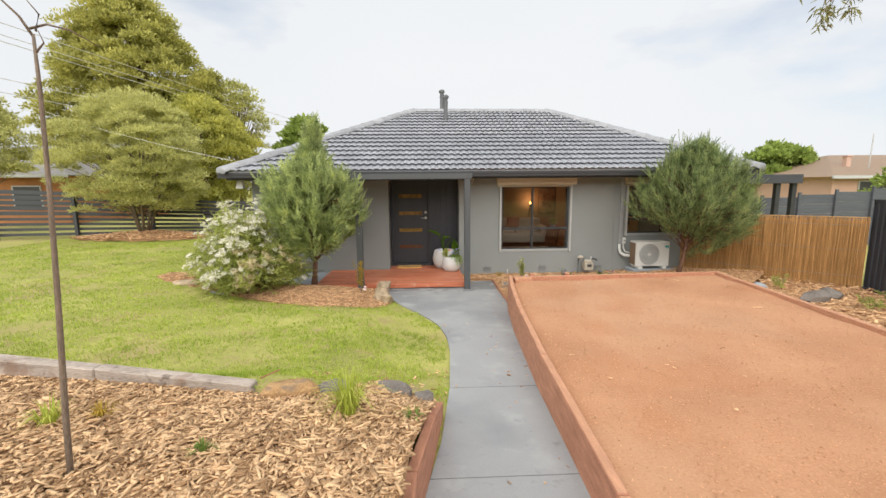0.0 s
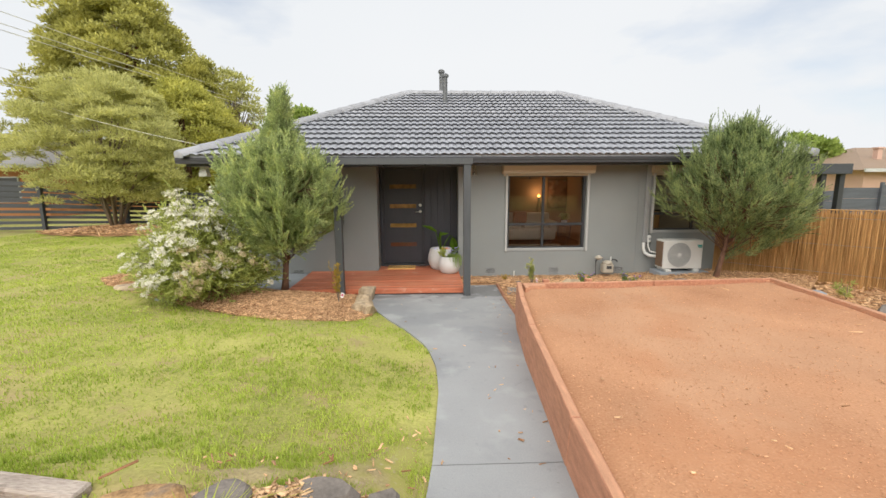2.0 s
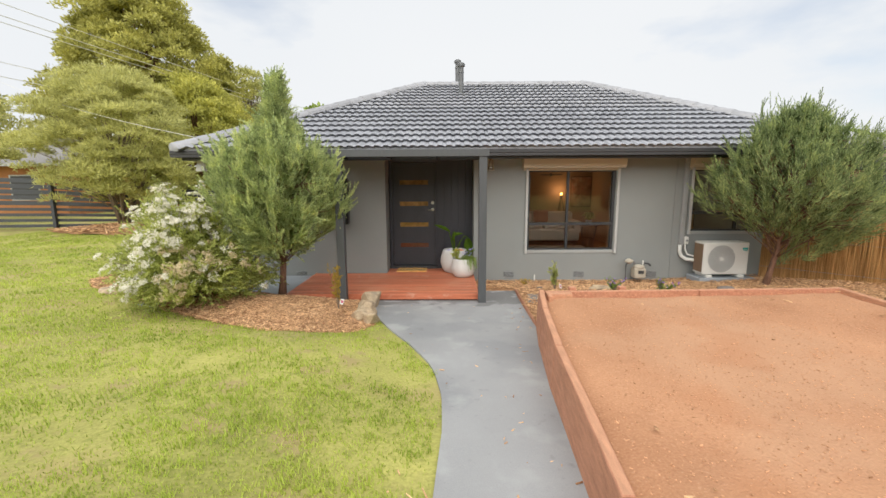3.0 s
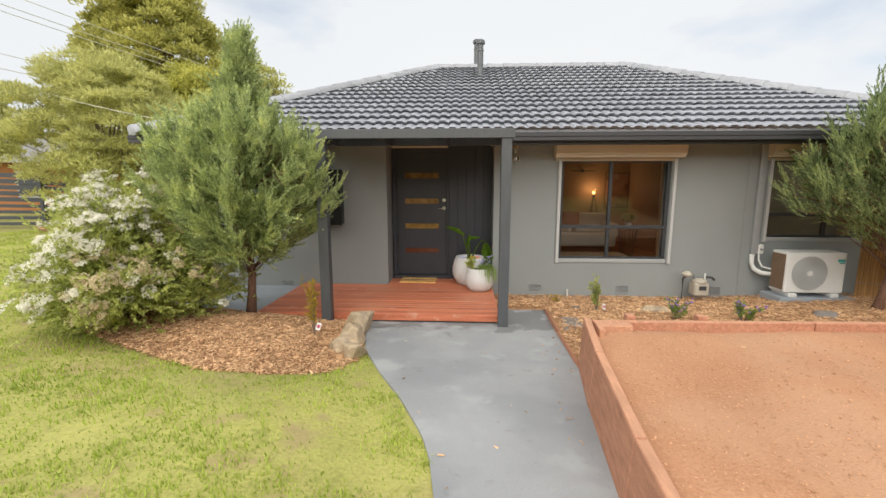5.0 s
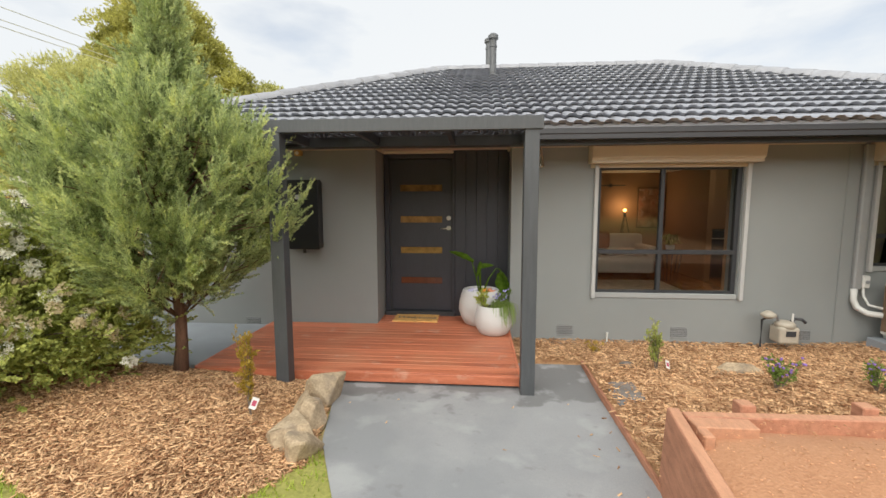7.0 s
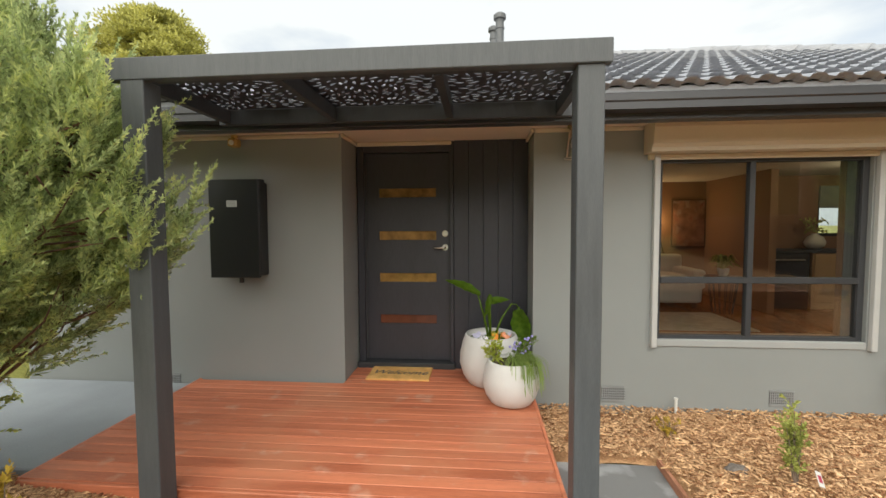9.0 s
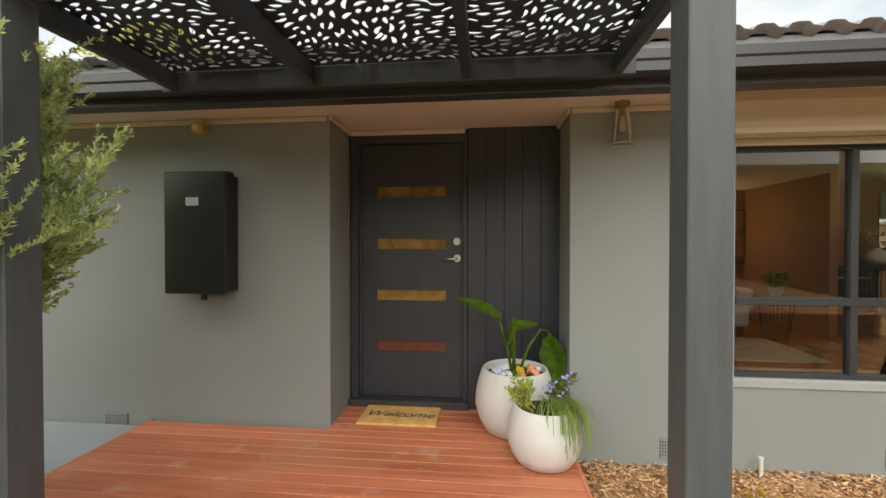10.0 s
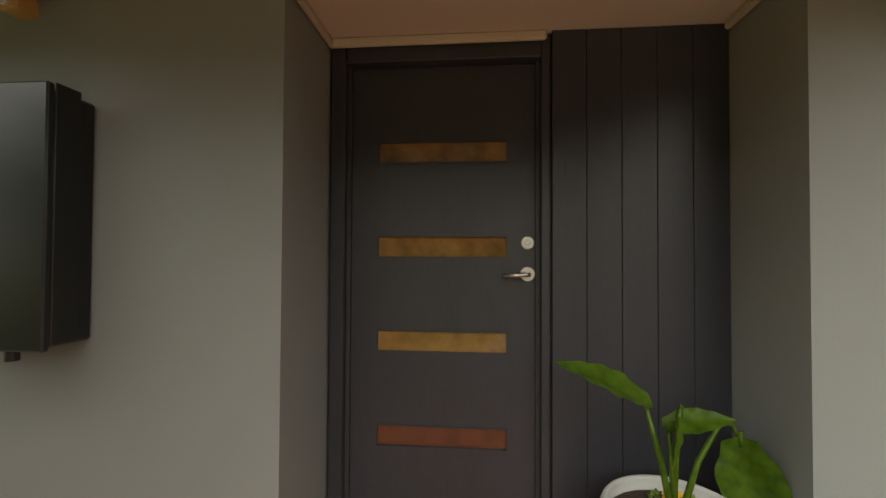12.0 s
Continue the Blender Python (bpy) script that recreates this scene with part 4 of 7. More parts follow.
M_BRONZE = paint("aged_bronze", (0.30, 0.21, 0.11), 0.2, 0.4, 8, 90, 0.05, metal=0.8)
M_BULBGLASS = glassy("lamp_glass", (0.96, 0.95, 0.92))
lamp = thing("porch_light", "clear glass porch light with a bronze mount", "lamp", (0.96, 9.95, 2.275))
part("mount", lathe([(0.045, 0.0), (0.045, -0.02), (0.030, -0.03), (0.030, -0.075), (0.022, -0.085), (0.005, -0.085)][::-1], 24), M_BRONZE, lamp, smooth=False)
shade_bm = bmesh.new()
prof = [(0.034, -0.045), (0.046, -0.09), (0.060, -0.17), (0.070, -0.262)]
rings = [[shade_bm.verts.new((r * math.cos(2 * math.pi * i / 24), r * math.sin(2 * math.pi * i / 24), z)) for i in range(24)] for r, z in prof]
for p, q in zip(rings, rings[1:]):
    for i in range(24):
        shade_bm.faces.new((p[i], p[(i + 1) % 24], q[(i + 1) % 24], q[i]))
part("rim", tube([(0.069 * math.cos(a), 0.069 * math.sin(a), -0.262) for a in np.linspace(0, 2 * math.pi, 33)], 0.003, 6), M_STEEL, lamp, "bright glass rim")
part("shade", shade_bm, M_BULBGLASS, lamp, "clear glass shade", smooth=True)
part("bulb", lathe([(0.006, -0.185), (0.018, -0.175), (0.022, -0.15), (0.014, -0.11), (0.012, -0.086)], 16), M_TRIM, lamp, smooth=True)

sensor = thing("security_sensor", "small brass-yellow security sensor under the eaves", "sensor", (-1.92, 10.03, 2.275))
M_BRASS = paint("aged_yellow_plastic", (0.52, 0.33, 0.10), 0.2, 0.5, 9, 90, 0.1)
part("base", lathe([(0.028, -0.03), (0.034, -0.02), (0.034, 0.0)], 20), M_BRASS, sensor)
part("head", box(-0.042, 0.042, -0.06, 0.03, -0.10, -0.03, 0.018, seg=3), M_BRASS, sensor)
part("lens", cyl((0, -0.06, -0.07), (0, -0.069, -0.07), 0.022, sides=18), M_PLASTIC, sensor)

hang = thing("eaves_lantern", "white square lantern hanging under the eaves", "lantern", (-4.17, 9.75, 2.276))
part("stem", cyl((0, 0, 0), (0, 0, -0.06), 0.012), M_TRIM, hang)
lb = bmesh.new()
bmesh.ops.create_cone(lb, cap_ends=True, segments=4, radius1=0.11, radius2=0.07, depth=0.2, matrix=pose(0, 0, -0.16, 0, 0, 45))
part("shade", lb, M_PLASTIC, hang)


# ---- windows with roller shutters ----
M_SILL = paint("grey_sill", (0.34, 0.35, 0.345), 0.06, 0.6, 5, 90, 0.05)


def window(name, x0, x1, z0, z1, mullions, transom, rails, shutter_x, label):
    t = thing(name, label, "window", kind="structure")
    y = WY + 0.035
    fr = box(x0, x0 + 0.045, y, y + 0.06, z0, z1)
    box(x1 - 0.045, x1, y, y + 0.06, z0, z1, bm=fr)
    box(x0 + 0.045, x1 - 0.045, y, y + 0.06, z0, z0 + 0.04, bm=fr)
    box(x0 + 0.045, x1 - 0.045, y, y + 0.06, z1 - 0.04, z1, bm=fr)
    part("window_frame", fr, M_DARK, t, "charcoal aluminium frame")
    part("transom", box(x0 + 0.045, x1 - 0.045, y - 0.006, y + 0.05, transom - 0.025, transom + 0.025, 0.004), M_DARK, t)
    cuts = [x0 + 0.045] + mullions + [x1 - 0.045]
    for m in mullions:
        part("mullion", box(m - 0.022, m + 0.022, y - 0.003, y + 0.055, z0 + 0.04, z1 - 0.04, 0.003), M_DARK, t)
    for a, b in zip(cuts, cuts[1:]):
        for c, d in ((z0 + 0.04, transom - 0.025), (transom + 0.025, z1 - 0.04)):
            ob = part("pane", box(a, b, y + 0.022, y + 0.028, c, d), M_GLASS, t, "clear glass")
            ob.visible_shadow = False
    part("window_sill", box(x0 - 0.0, x1 + 0.0, WY - 0.012, WY + 0.034, z0 - 0.045, z0 + 0.012, 0.005), M_SILL, t, "pale grey painted sill")
    for r in rails:
        part("shutter_rail", box(r - 0.022, r + 0.022, WY - 0.045, WY - 0.001, z0 - 0.05, z1 + 0.02, 0.004), M_TRIM, t, "pale shutter guide rail")
    bm = bmesh.new()
    shape = [(0.0, 2.275), (-0.20, 2.275), (-0.215, 2.22), (-0.195, 2.10), (-0.165, 2.075), (-0.165, 2.045), (0.0, 2.045)]
    ends = [[bm.verts.new((x, WY - 0.001 + a, z)) for a, z in shape] for x in shutter_x]
    for i in range(len(shape)):
        k = (i + 1) % len(shape)
        bm.faces.new((ends[0][i], ends[0][k], ends[1][k], ends[1][i]))
    bm.faces.new(ends[0][::-1])
    bm.faces.new(ends[1])
    bmesh.ops.recalc_face_normals(bm, faces=bm.faces)
    part("shutter_box", bm, M_CREAM, t, "cream roller shutter box")
    part("shutter_slat", box(shutter_x[0] + 0.03, shutter_x[1] - 0.03, WY - 0.03, WY - 0.005, 2.0, 2.043, 0.004), M_CREAM, t)
    return t


window("window_1", *W1, [2.405], 1.02, (1.637, 3.305), (1.54, 3.37), "charcoal framed living room window with a raised roller shutter")
window("window_2", *W2, [5.54], 1.22, (4.655, 6.43), (4.56, 6.5), "charcoal framed bedroom window with a raised roller shutter")


# ---- vents ----
def vent_bm(w, h):
    bm = box(-w / 2, w / 2, 0.0, 0.006, -h / 2, -h / 2 + 0.012)
    box(-w / 2, w / 2, 0.0, 0.006, h / 2 - 0.012, h / 2, bm=bm)
    for k in range(12):
        x = -w / 2 + (k + 0.5) * w / 12
        box(x - 0.003, x + 0.003, 0.0, 0.006, -h / 2, h / 2, bm=bm)
    for k in range(6):
        z = -h / 2 + (k + 0.5) * h / 6
        box(-w / 2, w / 2, 0.001, 0.005, z - 0.003, z + 0.003, bm=bm)
    return bm


M_VENT = paint("vent_metal", (0.30, 0.31, 0.31), 0.1, 0.5, 6, 90, 0.05)
first = thing("air_vent", "grey metal grille vent low in the wall", "vent", (1.33, WY - 0.0085, 0.062), "wall vents")
part("grille", vent_bm(0.19, 0.125), M_VENT, first)
part("backing", box(-0.095, 0.095, 0.006, 0.0084, -0.0625, 0.0625), M_DOOR, first)
for x, z in ((2.66, 0.062), (4.03, 0.062), (-2.62, 0.07)):
    copy_thing(first, pose(x, WY - 0.0085, z))

# ---- pipes, gas meter, air conditioner ----
duct = thing("cable_duct", "pale grey plastic duct curving down the wall to the air conditioner", "pipe")
part("duct", box(4.485, 4.575, WY - 0.06, WY - 0.001, 0.62, 2.23, 0.012), M_VENT, duct)
part("bend", tube([(4.51, WY - 0.035, 0.63), (4.51, WY - 0.04, 0.50), (4.53, WY - 0.07, 0.42), (4.59, WY - 0.14, 0.37), (4.68, WY - 0.22, 0.37)], 0.032, 10), M_PLASTIC, duct, smooth=True)
part("hose", tube([(4.60, WY - 0.03, 0.74), (4.595, WY - 0.06, 0.55), (4.61, WY - 0.12, 0.46), (4.69, WY - 0.2, 0.44)], 0.014, 8), M_PLASTIC, duct, smooth=True)
switch = thing("isolator_switch", "small white electrical isolator box on the wall", "switch")
part("box", box(4.572, 4.645, WY - 0.075, WY - 0.001, 0.64, 0.78, 0.01), M_PLASTIC, switch)
part("dial", cyl((4.608, WY - 0.075, 0.71), (4.608, WY - 0.088, 0.71), 0.02), M_VENT, switch)
wire = thing("wall_cable", "thin grey painted cable running down the wall", "cable")
part("cable", tube([(4.36, WY - 0.008, 2.2), (4.355, WY - 0.008, 1.2), (4.36, WY - 0.008, -0.05)], 0.007, 6), M_WALL, wire)

M_METER = paint("meter_enamel", (0.44, 0.395, 0.32), 0.12, 0.5, 9, 90, 0.05)
gas = thing("gas_meter", "beige gas meter with regulator and pipes by the wall", "gas meter", (3.60, 9.86, -0.02))
part("body", box(-0.01, 0.2, -0.11, 0.08, 0.06, 0.25, 0.03, seg=3), M_METER, gas)
part("dome", lathe([(0.10, 0.0), (0.098, 0.04), (0.075, 0.065), (0.02, 0.07)], 20, at=(0.095, -0.015, 0.235)), M_METER, gas, smooth=True)
part("dial", box(0.05, 0.15, -0.116, -0.109, 0.15, 0.21), M_DARK, gas)
part("regulator", lathe([(0.03, -0.04), (0.07, -0.015), (0.075, 0.0), (0.07, 0.015), (0.03, 0.045)], 18, at=(-0.09, -0.02, 0.37)), M_METER, gas)
part("inlet_pipe", tube([(-0.12, 0.03, -0.05), (-0.12, 0.03, 0.3), (-0.09, -0.01, 0.34)], 0.014, 8), M_DARK, gas)
part("outlet_pipe", tube([(0.03, -0.01, 0.29), (0.0, -0.01, 0.37), (-0.06, -0.015, 0.375)], 0.013, 8), M_PIPE, gas)
part("valve", tube([(0.15, -0.02, 0.29), (0.19, -0.02, 0.33), (0.26, -0.03, 0.325), (0.30, -0.03, 0.29)], 0.017, 8), M_DARK, gas)
part("lever", box(0.15, 0.17, -0.04, -0.02, 0.30, 0.39, 0.005), M_PLASTIC, gas)
stub = thing("tap_stub", "short white plastic pipe stub sticking out of the mulch", "pipe")
part("pipe", cyl((1.81, 9.98, -0.12), (1.81, 9.98, 0.05), 0.011), M_PLASTIC, stub)
part("cap", cyl((1.81, 9.98, 0.05), (1.81, 9.98, 0.065), 0.015), M_PLASTIC, stub)

ac = thing("air_conditioner", "white outdoor air conditioner unit on feet beside the wall", "air conditioner", (5.10, 9.72, 0.095))
ac.scale = (0.93, 1.0, 0.95)
part("body", box(-0.425, 0.425, -0.14, 0.16, 0.06, 0.665, 0.018, seg=2), M_PLASTIC, ac)
part("side_grille", box(-0.433, -0.426, -0.115, 0.14, 0.10, 0.63), paint("fin_metal", (0.2, 0.13, 0.08), 0.3, 0.5, 20, 120, 0.6), ac, "brownish metal fins")
part("front_panel", box(-0.40, 0.27, -0.147, -0.141, 0.075, 0.645, 0.003), M_PLASTIC, ac)
grille = bmesh.new()
for r in np.linspace(0.03, 0.255, 12):
    ring = [(-0.09 + r * math.cos(a), -0.158, 0.36 + r * math.sin(a)) for a in np.linspace(0, 2 * math.pi, 37)]
    tube(ring, 0.0022, 4, grille)
for a in np.linspace(0, 2 * math.pi, 25)[:-1]:
    tube([(-0.09 + r * math.cos(a + r * 2.2), -0.157, 0.36 + r * math.sin(a + r * 2.2)) for r in (0.035, 0.11, 0.18, 0.255)], 0.002, 4, grille)
part("fan_grille", grille, M_PLASTIC, ac)
part("fan_well", cyl((-0.09, -0.1475, 0.36), (-0.09, -0.1495, 0.36), 0.255, sides=40), M_VENT, ac, "grey fan opening")
part("hub", cyl((-0.09, -0.15, 0.36), (-0.09, -0.163, 0.36), 0.035, sides=20), M_PLASTIC, ac)
part("badge", box(0.30, 0.40, -0.1435, -0.1405, 0.53, 0.57), paint("teal_badge", (0.05, 0.38, 0.36), 0.1, 0.4), ac, "teal maker's badge")
part("badge", box(0.32, 0.40, -0.1435, -0.1405, 0.505, 0.522), bpy.data.materials["teal_badge"], ac)
for x in (-0.3, 0.3):
    part("foot", box(x - 0.06, x + 0.06, -0.17, 0.19, 0.0, 0.058, 0.012), M_PLASTIC, ac)
slabs = thing("paver", "grey concrete paver under the air conditioner", "paver", (5.13, 9.72, 0))
part("paver", box(-0.5, 0.5, -0.2, 0.22, -0.05, 0.095, 0.008), M_CONC2, slabs)


# ---- rooms behind the windows ----
M_FLOORB = paint("timber_floor", (0.34, 0.13, 0.045), 0.3, 0.22, 3, 40, 0.08, stretch=(6, 0.6, 6))
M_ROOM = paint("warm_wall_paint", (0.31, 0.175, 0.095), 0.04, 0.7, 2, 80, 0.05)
M_CEIL = paint("white_ceiling", (0.75, 0.72, 0.66), 0.03, 0.8, 2, 80, 0.05)
M_LINEN = paint("pale_upholstery", (0.62, 0.58, 0.50), 0.1, 0.9, 7, 160, 0.4)
M_WALNUT = paint("dark_timber", (0.12, 0.06, 0.03), 0.3, 0.45, 6, 50, 0.15, stretch=(6, 1, 6))
solo("floor_inside", box(-3.86, 6.66, 10.62, 18.7, -0.1, 0.18, bm=box(0.9, 6.6, 10.30, 10.618, -0.1, 0.18)), M_FLOORB, "polished red-brown timber floor", "floor", kind="structure")
solo("ceiling_inside", box(-3.86, 6.66, 10.56, 18.7, 2.277, 2.33), M_CEIL, "white plaster ceiling", "ceiling", kind="structure")
KX0, KX1, KZ0, KZ1 = 5.75, 6.5, 1.28, 2.05
wall("wall_north", [(4.502, KX0, 13.9, 14.1, 0.18, 2.28), (KX1, 6.66, 13.9, 14.1, 0.18, 2.28), (KX0, KX1, 13.9, 14.1, 0.18, KZ0), (KX0, KX1, 13.9, 14.1, KZ1, 2.28)], M_ROOM, "warm brown painted kitchen end wall")
wall("wall_hall", [(0.90, 1.0, 10.62, 14.7, 0.18, 2.28), (0.9, 4.5, 14.7, 14.8, 0.18, 2.28), (4.40, 4.5, 12.95, 14.7, 0.18, 2.28)], M_ROOM, "warm brown painted living room walls")
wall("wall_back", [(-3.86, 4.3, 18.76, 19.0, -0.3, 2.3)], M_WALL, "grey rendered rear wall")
wall("wall_lining", [(1.0, 1.66, 10.30, 10.355, 0.18, 2.276), (3.27, 4.38, 10.30, 10.355, 0.18, 2.276), (1.66, 3.27, 10.30, 10.355, 0.18, 0.52), (1.66, 3.27, 10.30, 10.355, 2.02, 2.276)], M_ROOM, "warm brown painted lining of the window wall")

M_BULB = glow("warm_bulb", (1.0, 0.50, 0.12), 4.5)
sconce = thing("floor_lamp", "dark tripod floor lamp with a glowing warm bulb", "lamp", (3.46, 14.48, 0.18))
for a in (90, 210, 330):
    part("leg", cyl((0.02 * math.cos(radians(a)), 0.02 * math.sin(radians(a)), 1.15), (0.28 * math.cos(radians(a)), 0.28 * math.sin(radians(a)), 0.0), 0.014), M_WALNUT, sconce)
part("socket", cyl((0, 0, 1.13), (0, 0, 1.22), 0.03), M_DARK, sconce)
bulb_bm = bmesh.new()
bmesh.ops.create_uvsphere(bulb_bm, u_segments=16, v_segments=10, radius=0.034, matrix=pose(0, 0, 1.27))
part("bulb", bulb_bm, M_BULB, sconce, "glowing warm bulb", smooth=True)
lamp_light = bpy.data.lights.new("lamp_light", "POINT")
lamp_light.energy, lamp_light.color, lamp_light.shadow_soft_size = 5.0, (1.0, 0.62, 0.30), 0.08
new("lamp_light", lamp_light).location = (3.46, 14.44, 1.52)

sofa = thing("sofa", "pale linen sofa with loose cushions on a rug", "sofa", (2.70, 13.65, 0.18))
part("base", box(-0.95, 0.95, -0.42, 0.42, 0.08, 0.40, 0.05, seg=3), M_LINEN, sofa)
part("backrest", box(-0.95, 0.95, 0.24, 0.45, 0.40, 0.80, 0.06, seg=3), M_LINEN, sofa)
for s in (-1, 1):
    part("arm", box(min(s * 0.78, s * 1.0), max(s * 0.78, s * 1.0), -0.42, 0.42, 0.30, 0.60, 0.05, seg=3), M_LINEN, sofa)
    part("cushion", box(s * 0.39 - 0.36, s * 0.39 + 0.36, -0.40, 0.22, 0.40, 0.52, 0.05, seg=3), M_LINEN, sofa)
    for y in (-0.34, 0.34):
        part("leg", box(s * 0.86 - 0.025, s * 0.86 + 0.025, y - 0.025, y + 0.025, 0.0, 0.08), M_WALNUT, sofa)
throw = thing("throw_cushion", "rust-coloured throw cushion on the sofa", "cushion", (2.7, 13.62, 0.70))
part("cushion", box(-0.2, 0.2, -0.06, 0.08, 0.0, 0.34, 0.06, seg=3), paint("rust_fabric", (0.35, 0.13, 0.06), 0.2, 0.9, 9, 160, 0.4), throw)
rug = thing("rug", "pale patterned rug on the timber floor", "rug", (2.6, 12.4, 0.18))
part("rug", box(-1.0, 1.0, -0.6, 0.5, 0.0, 0.012, 0.004), paint("rug_weave", (0.45, 0.36, 0.27), 0.35, 0.95, 9, 180, 0.6), rug)
side_t = thing("side_table", "wire-legged side table with a dark top", "side table", (3.78, 12.95, 0.18))
part("top", lathe([(0.02, 0.52), (0.24, 0.52), (0.24, 0.545), (0.02, 0.545)], 28), M_WALNUT, side_t)
for k in range(14):
    a = 2 * math.pi * k / 14
    part("wire", cyl((0.20 * math.cos(a), 0.20 * math.sin(a), 0.52), (0.13 * math.cos(a), 0.13 * math.sin(a), 0.0), 0.005, sides=6), M_DARK, side_t)
bowl = thing("pot_plant", "small fern in a pale pot on the side table", "plant", (3.78, 12.95, 0.725))
part("pot", lathe([(0.05, 0), (0.075, 0.06), (0.08, 0.11), (0.07, 0.11), (0.065, 0.09)], 20), M_WHITE, bowl)
fv, ff = [], []
rgf = random.Random(3)
for k in range(60):
    a, r, h = rgf.uniform(0, 6.28), rgf.uniform(0.1, 0.26), rgf.uniform(0.05, 0.2)
    t = Vector((math.cos(a), math.sin(a), 0))
    s = Vector((-math.sin(a), math.cos(a), 0)) * 0.018
    n0 = len(fv)
    fv += [Vector((0, 0, 0.1)) + t * 0.02, t * r * 0.6 + Vector((0, 0, 0.12 + h)) + s, t * r + Vector((0, 0, 0.08 + h * 0.7)), t * r * 0.6 + Vector((0, 0, 0.12 + h)) - s]
    ff.append((n0, n0 + 1, n0 + 2, n0 + 3))
fern = new("leaves", soup("leaves", fv, ff, M_SHRUB))
fern.parent = bowl
art = thing("wall_art", "tall framed abstract picture in rust tones on the wall", "picture", (4.09, 14.685, 1.08))
part("canvas", box(-0.28, 0.28, -0.02, 0.0, 0.0, 0.85), paint("abstract_canvas", (0.20, 0.075, 0.045), 0.6, 0.8, 5, 60, 0.1, tint=(0.36, 0.19, 0.12), spots=[(7, 0.55, (0.40, 0.28, 0.22), 0.7), (5, 0.6, (0.28, 0.04, 0.03), 0.8)]), art)
part("frame", box(-0.3, 0.3, -0.012, 0.014, -0.02, 0.87), M_WALNUT, art)
rail = thing("curtain_rod", "dark rod bracket on the wall", "rod", (3.2, 14.685, 2.0))
part("rod", cyl((-0.3, -0.05, 0), (0.3, -0.05, 0), 0.012), M_DARK, rail)
part("bracket", box(-0.02, 0.02, -0.06, 0.014, -0.04, 0.04), M_DARK, rail)

# kitchen beyond
kitchen = thing("kitchen_cabinet", "timber-fronted kitchen base cabinet below the window", "cabinet", (5.56, 13.55, 0.18))
part("body", box(-0.3, 1.08, -0.25, 0.34, 0.0, 0.86), paint("oak_front", (0.48, 0.33, 0.18), 0.15, 0.5, 4, 50, 0.1, stretch=(6, 6, 0.6)), kitchen)
for k in range(2):
    d = part("door", box(-0.28 + k * 0.56, 0.26 + k * 0.56, -0.272, -0.252, 0.1, 0.84, 0.004), bpy.data.materials["oak_front"], kitchen)
    part("handle", box(0.18 + k * 0.56, 0.20 + k * 0.56, -0.30, -0.273, 0.6, 0.78, 0.004), M_DARK, d)
top_k = thing("worktop", "dark stone kitchen worktop", "worktop", (5.56, 13.55, 1.04))
part("slab", box(-1.06, 1.08, -0.28, 0.34, 0.0, 0.04, 0.005), M_DARK, top_k)
oven = thing("oven", "black built-in oven under the worktop", "oven", (4.86, 13.58, 0.18))
part("body", box(-0.35, 0.35, -0.3, 0.3, 0.0, 0.86, 0.01), M_DARK, oven)
part("glass_door", box(-0.3, 0.3, -0.312, -0.302, 0.15, 0.7, 0.004), M_DOOR, oven)
part("handle", cyl((-0.25, -0.34, 0.76), (0.25, -0.34, 0.76), 0.01), M_STEEL, oven)
vase = thing("vase", "round white vase with a green sprig on the worktop", "vase", (5.5, 13.6, 1.08))
part("body", lathe([(0.05, 0), (0.12, 0.05), (0.14, 0.12), (0.1, 0.2), (0.045, 0.23), (0.045, 0.25)], 24), M_WHITE, vase, smooth=True)
sv, sf = [], []
for k in range(40):
    p = Vector((rgf.uniform(-0.16, 0.16), rgf.uniform(-0.1, 0.1), rgf.uniform(0.27, 0.5)))
    a = rgf.uniform(0, 6.28)
    u, w = Vector((math.cos(a), 0.2, math.sin(a))) * 0.04, Vector((-math.sin(a), 0.3, math.cos(a))) * 0.016
    n0 = len(sv)
    sv += [p - u, p + w, p + u, p - w]
    sf.append((n0, n0 + 1, n0 + 2, n0 + 3))
sprig = new("sprig", soup("sprig", sv, sf, M_SHRUB))
sprig.parent = vase
tagged(sprig, kind="stuff")
kw = thing("window_3", "kitchen window with a half-lowered blind", "window", kind="structure")
kf = box(KX0, KX0 + 0.05, 13.94, 14.0, KZ0, KZ1)
box(KX1 - 0.05, KX1, 13.94, 14.0, KZ0, KZ1, bm=kf)
box(KX0 + 0.05, KX1 - 0.05, 13.94, 14.0, KZ0, KZ0 + 0.05, bm=kf)
box(KX0 + 0.05, KX1 - 0.05, 13.94, 14.0, KZ1 - 0.05, KZ1, bm=kf)
part("window_frame", kf, M_DARK, kw)
part("pane", box(KX0 + 0.05, KX1 - 0.05, 13.96, 13.966, KZ0 + 0.05, KZ1 - 0.05), M_GLASS, kw).visible_shadow = False
part("blind", box(KX0, KX1, 13.86, 13.885, 1.74, 2.1), M_VENT, kw, "grey roller blind")
# ceiling fitting and point lamp added to brighten the kitchen, no known source
down = thing("downlight", "added ceiling fill lamp for the kitchen, lit", "lamp", (5.3, 12.2, 2.276))
part("ring", lathe([(0.03, -0.012), (0.055, -0.012), (0.06, 0.0)], 24), M_TRIM, down)
part("lens", cyl((0, 0, -0.013), (0, 0, -0.016), 0.04, sides=20), M_BULB, down, "lit lens")
kitchen_light = bpy.data.lights.new("kitchen_light", "POINT")
kitchen_light.energy, kitchen_light.color, kitchen_light.shadow_soft_size = 8, (1.0, 0.78, 0.5), 0.06
new("kitchen_light", kitchen_light).location = (5.3, 12.2, 2.12)


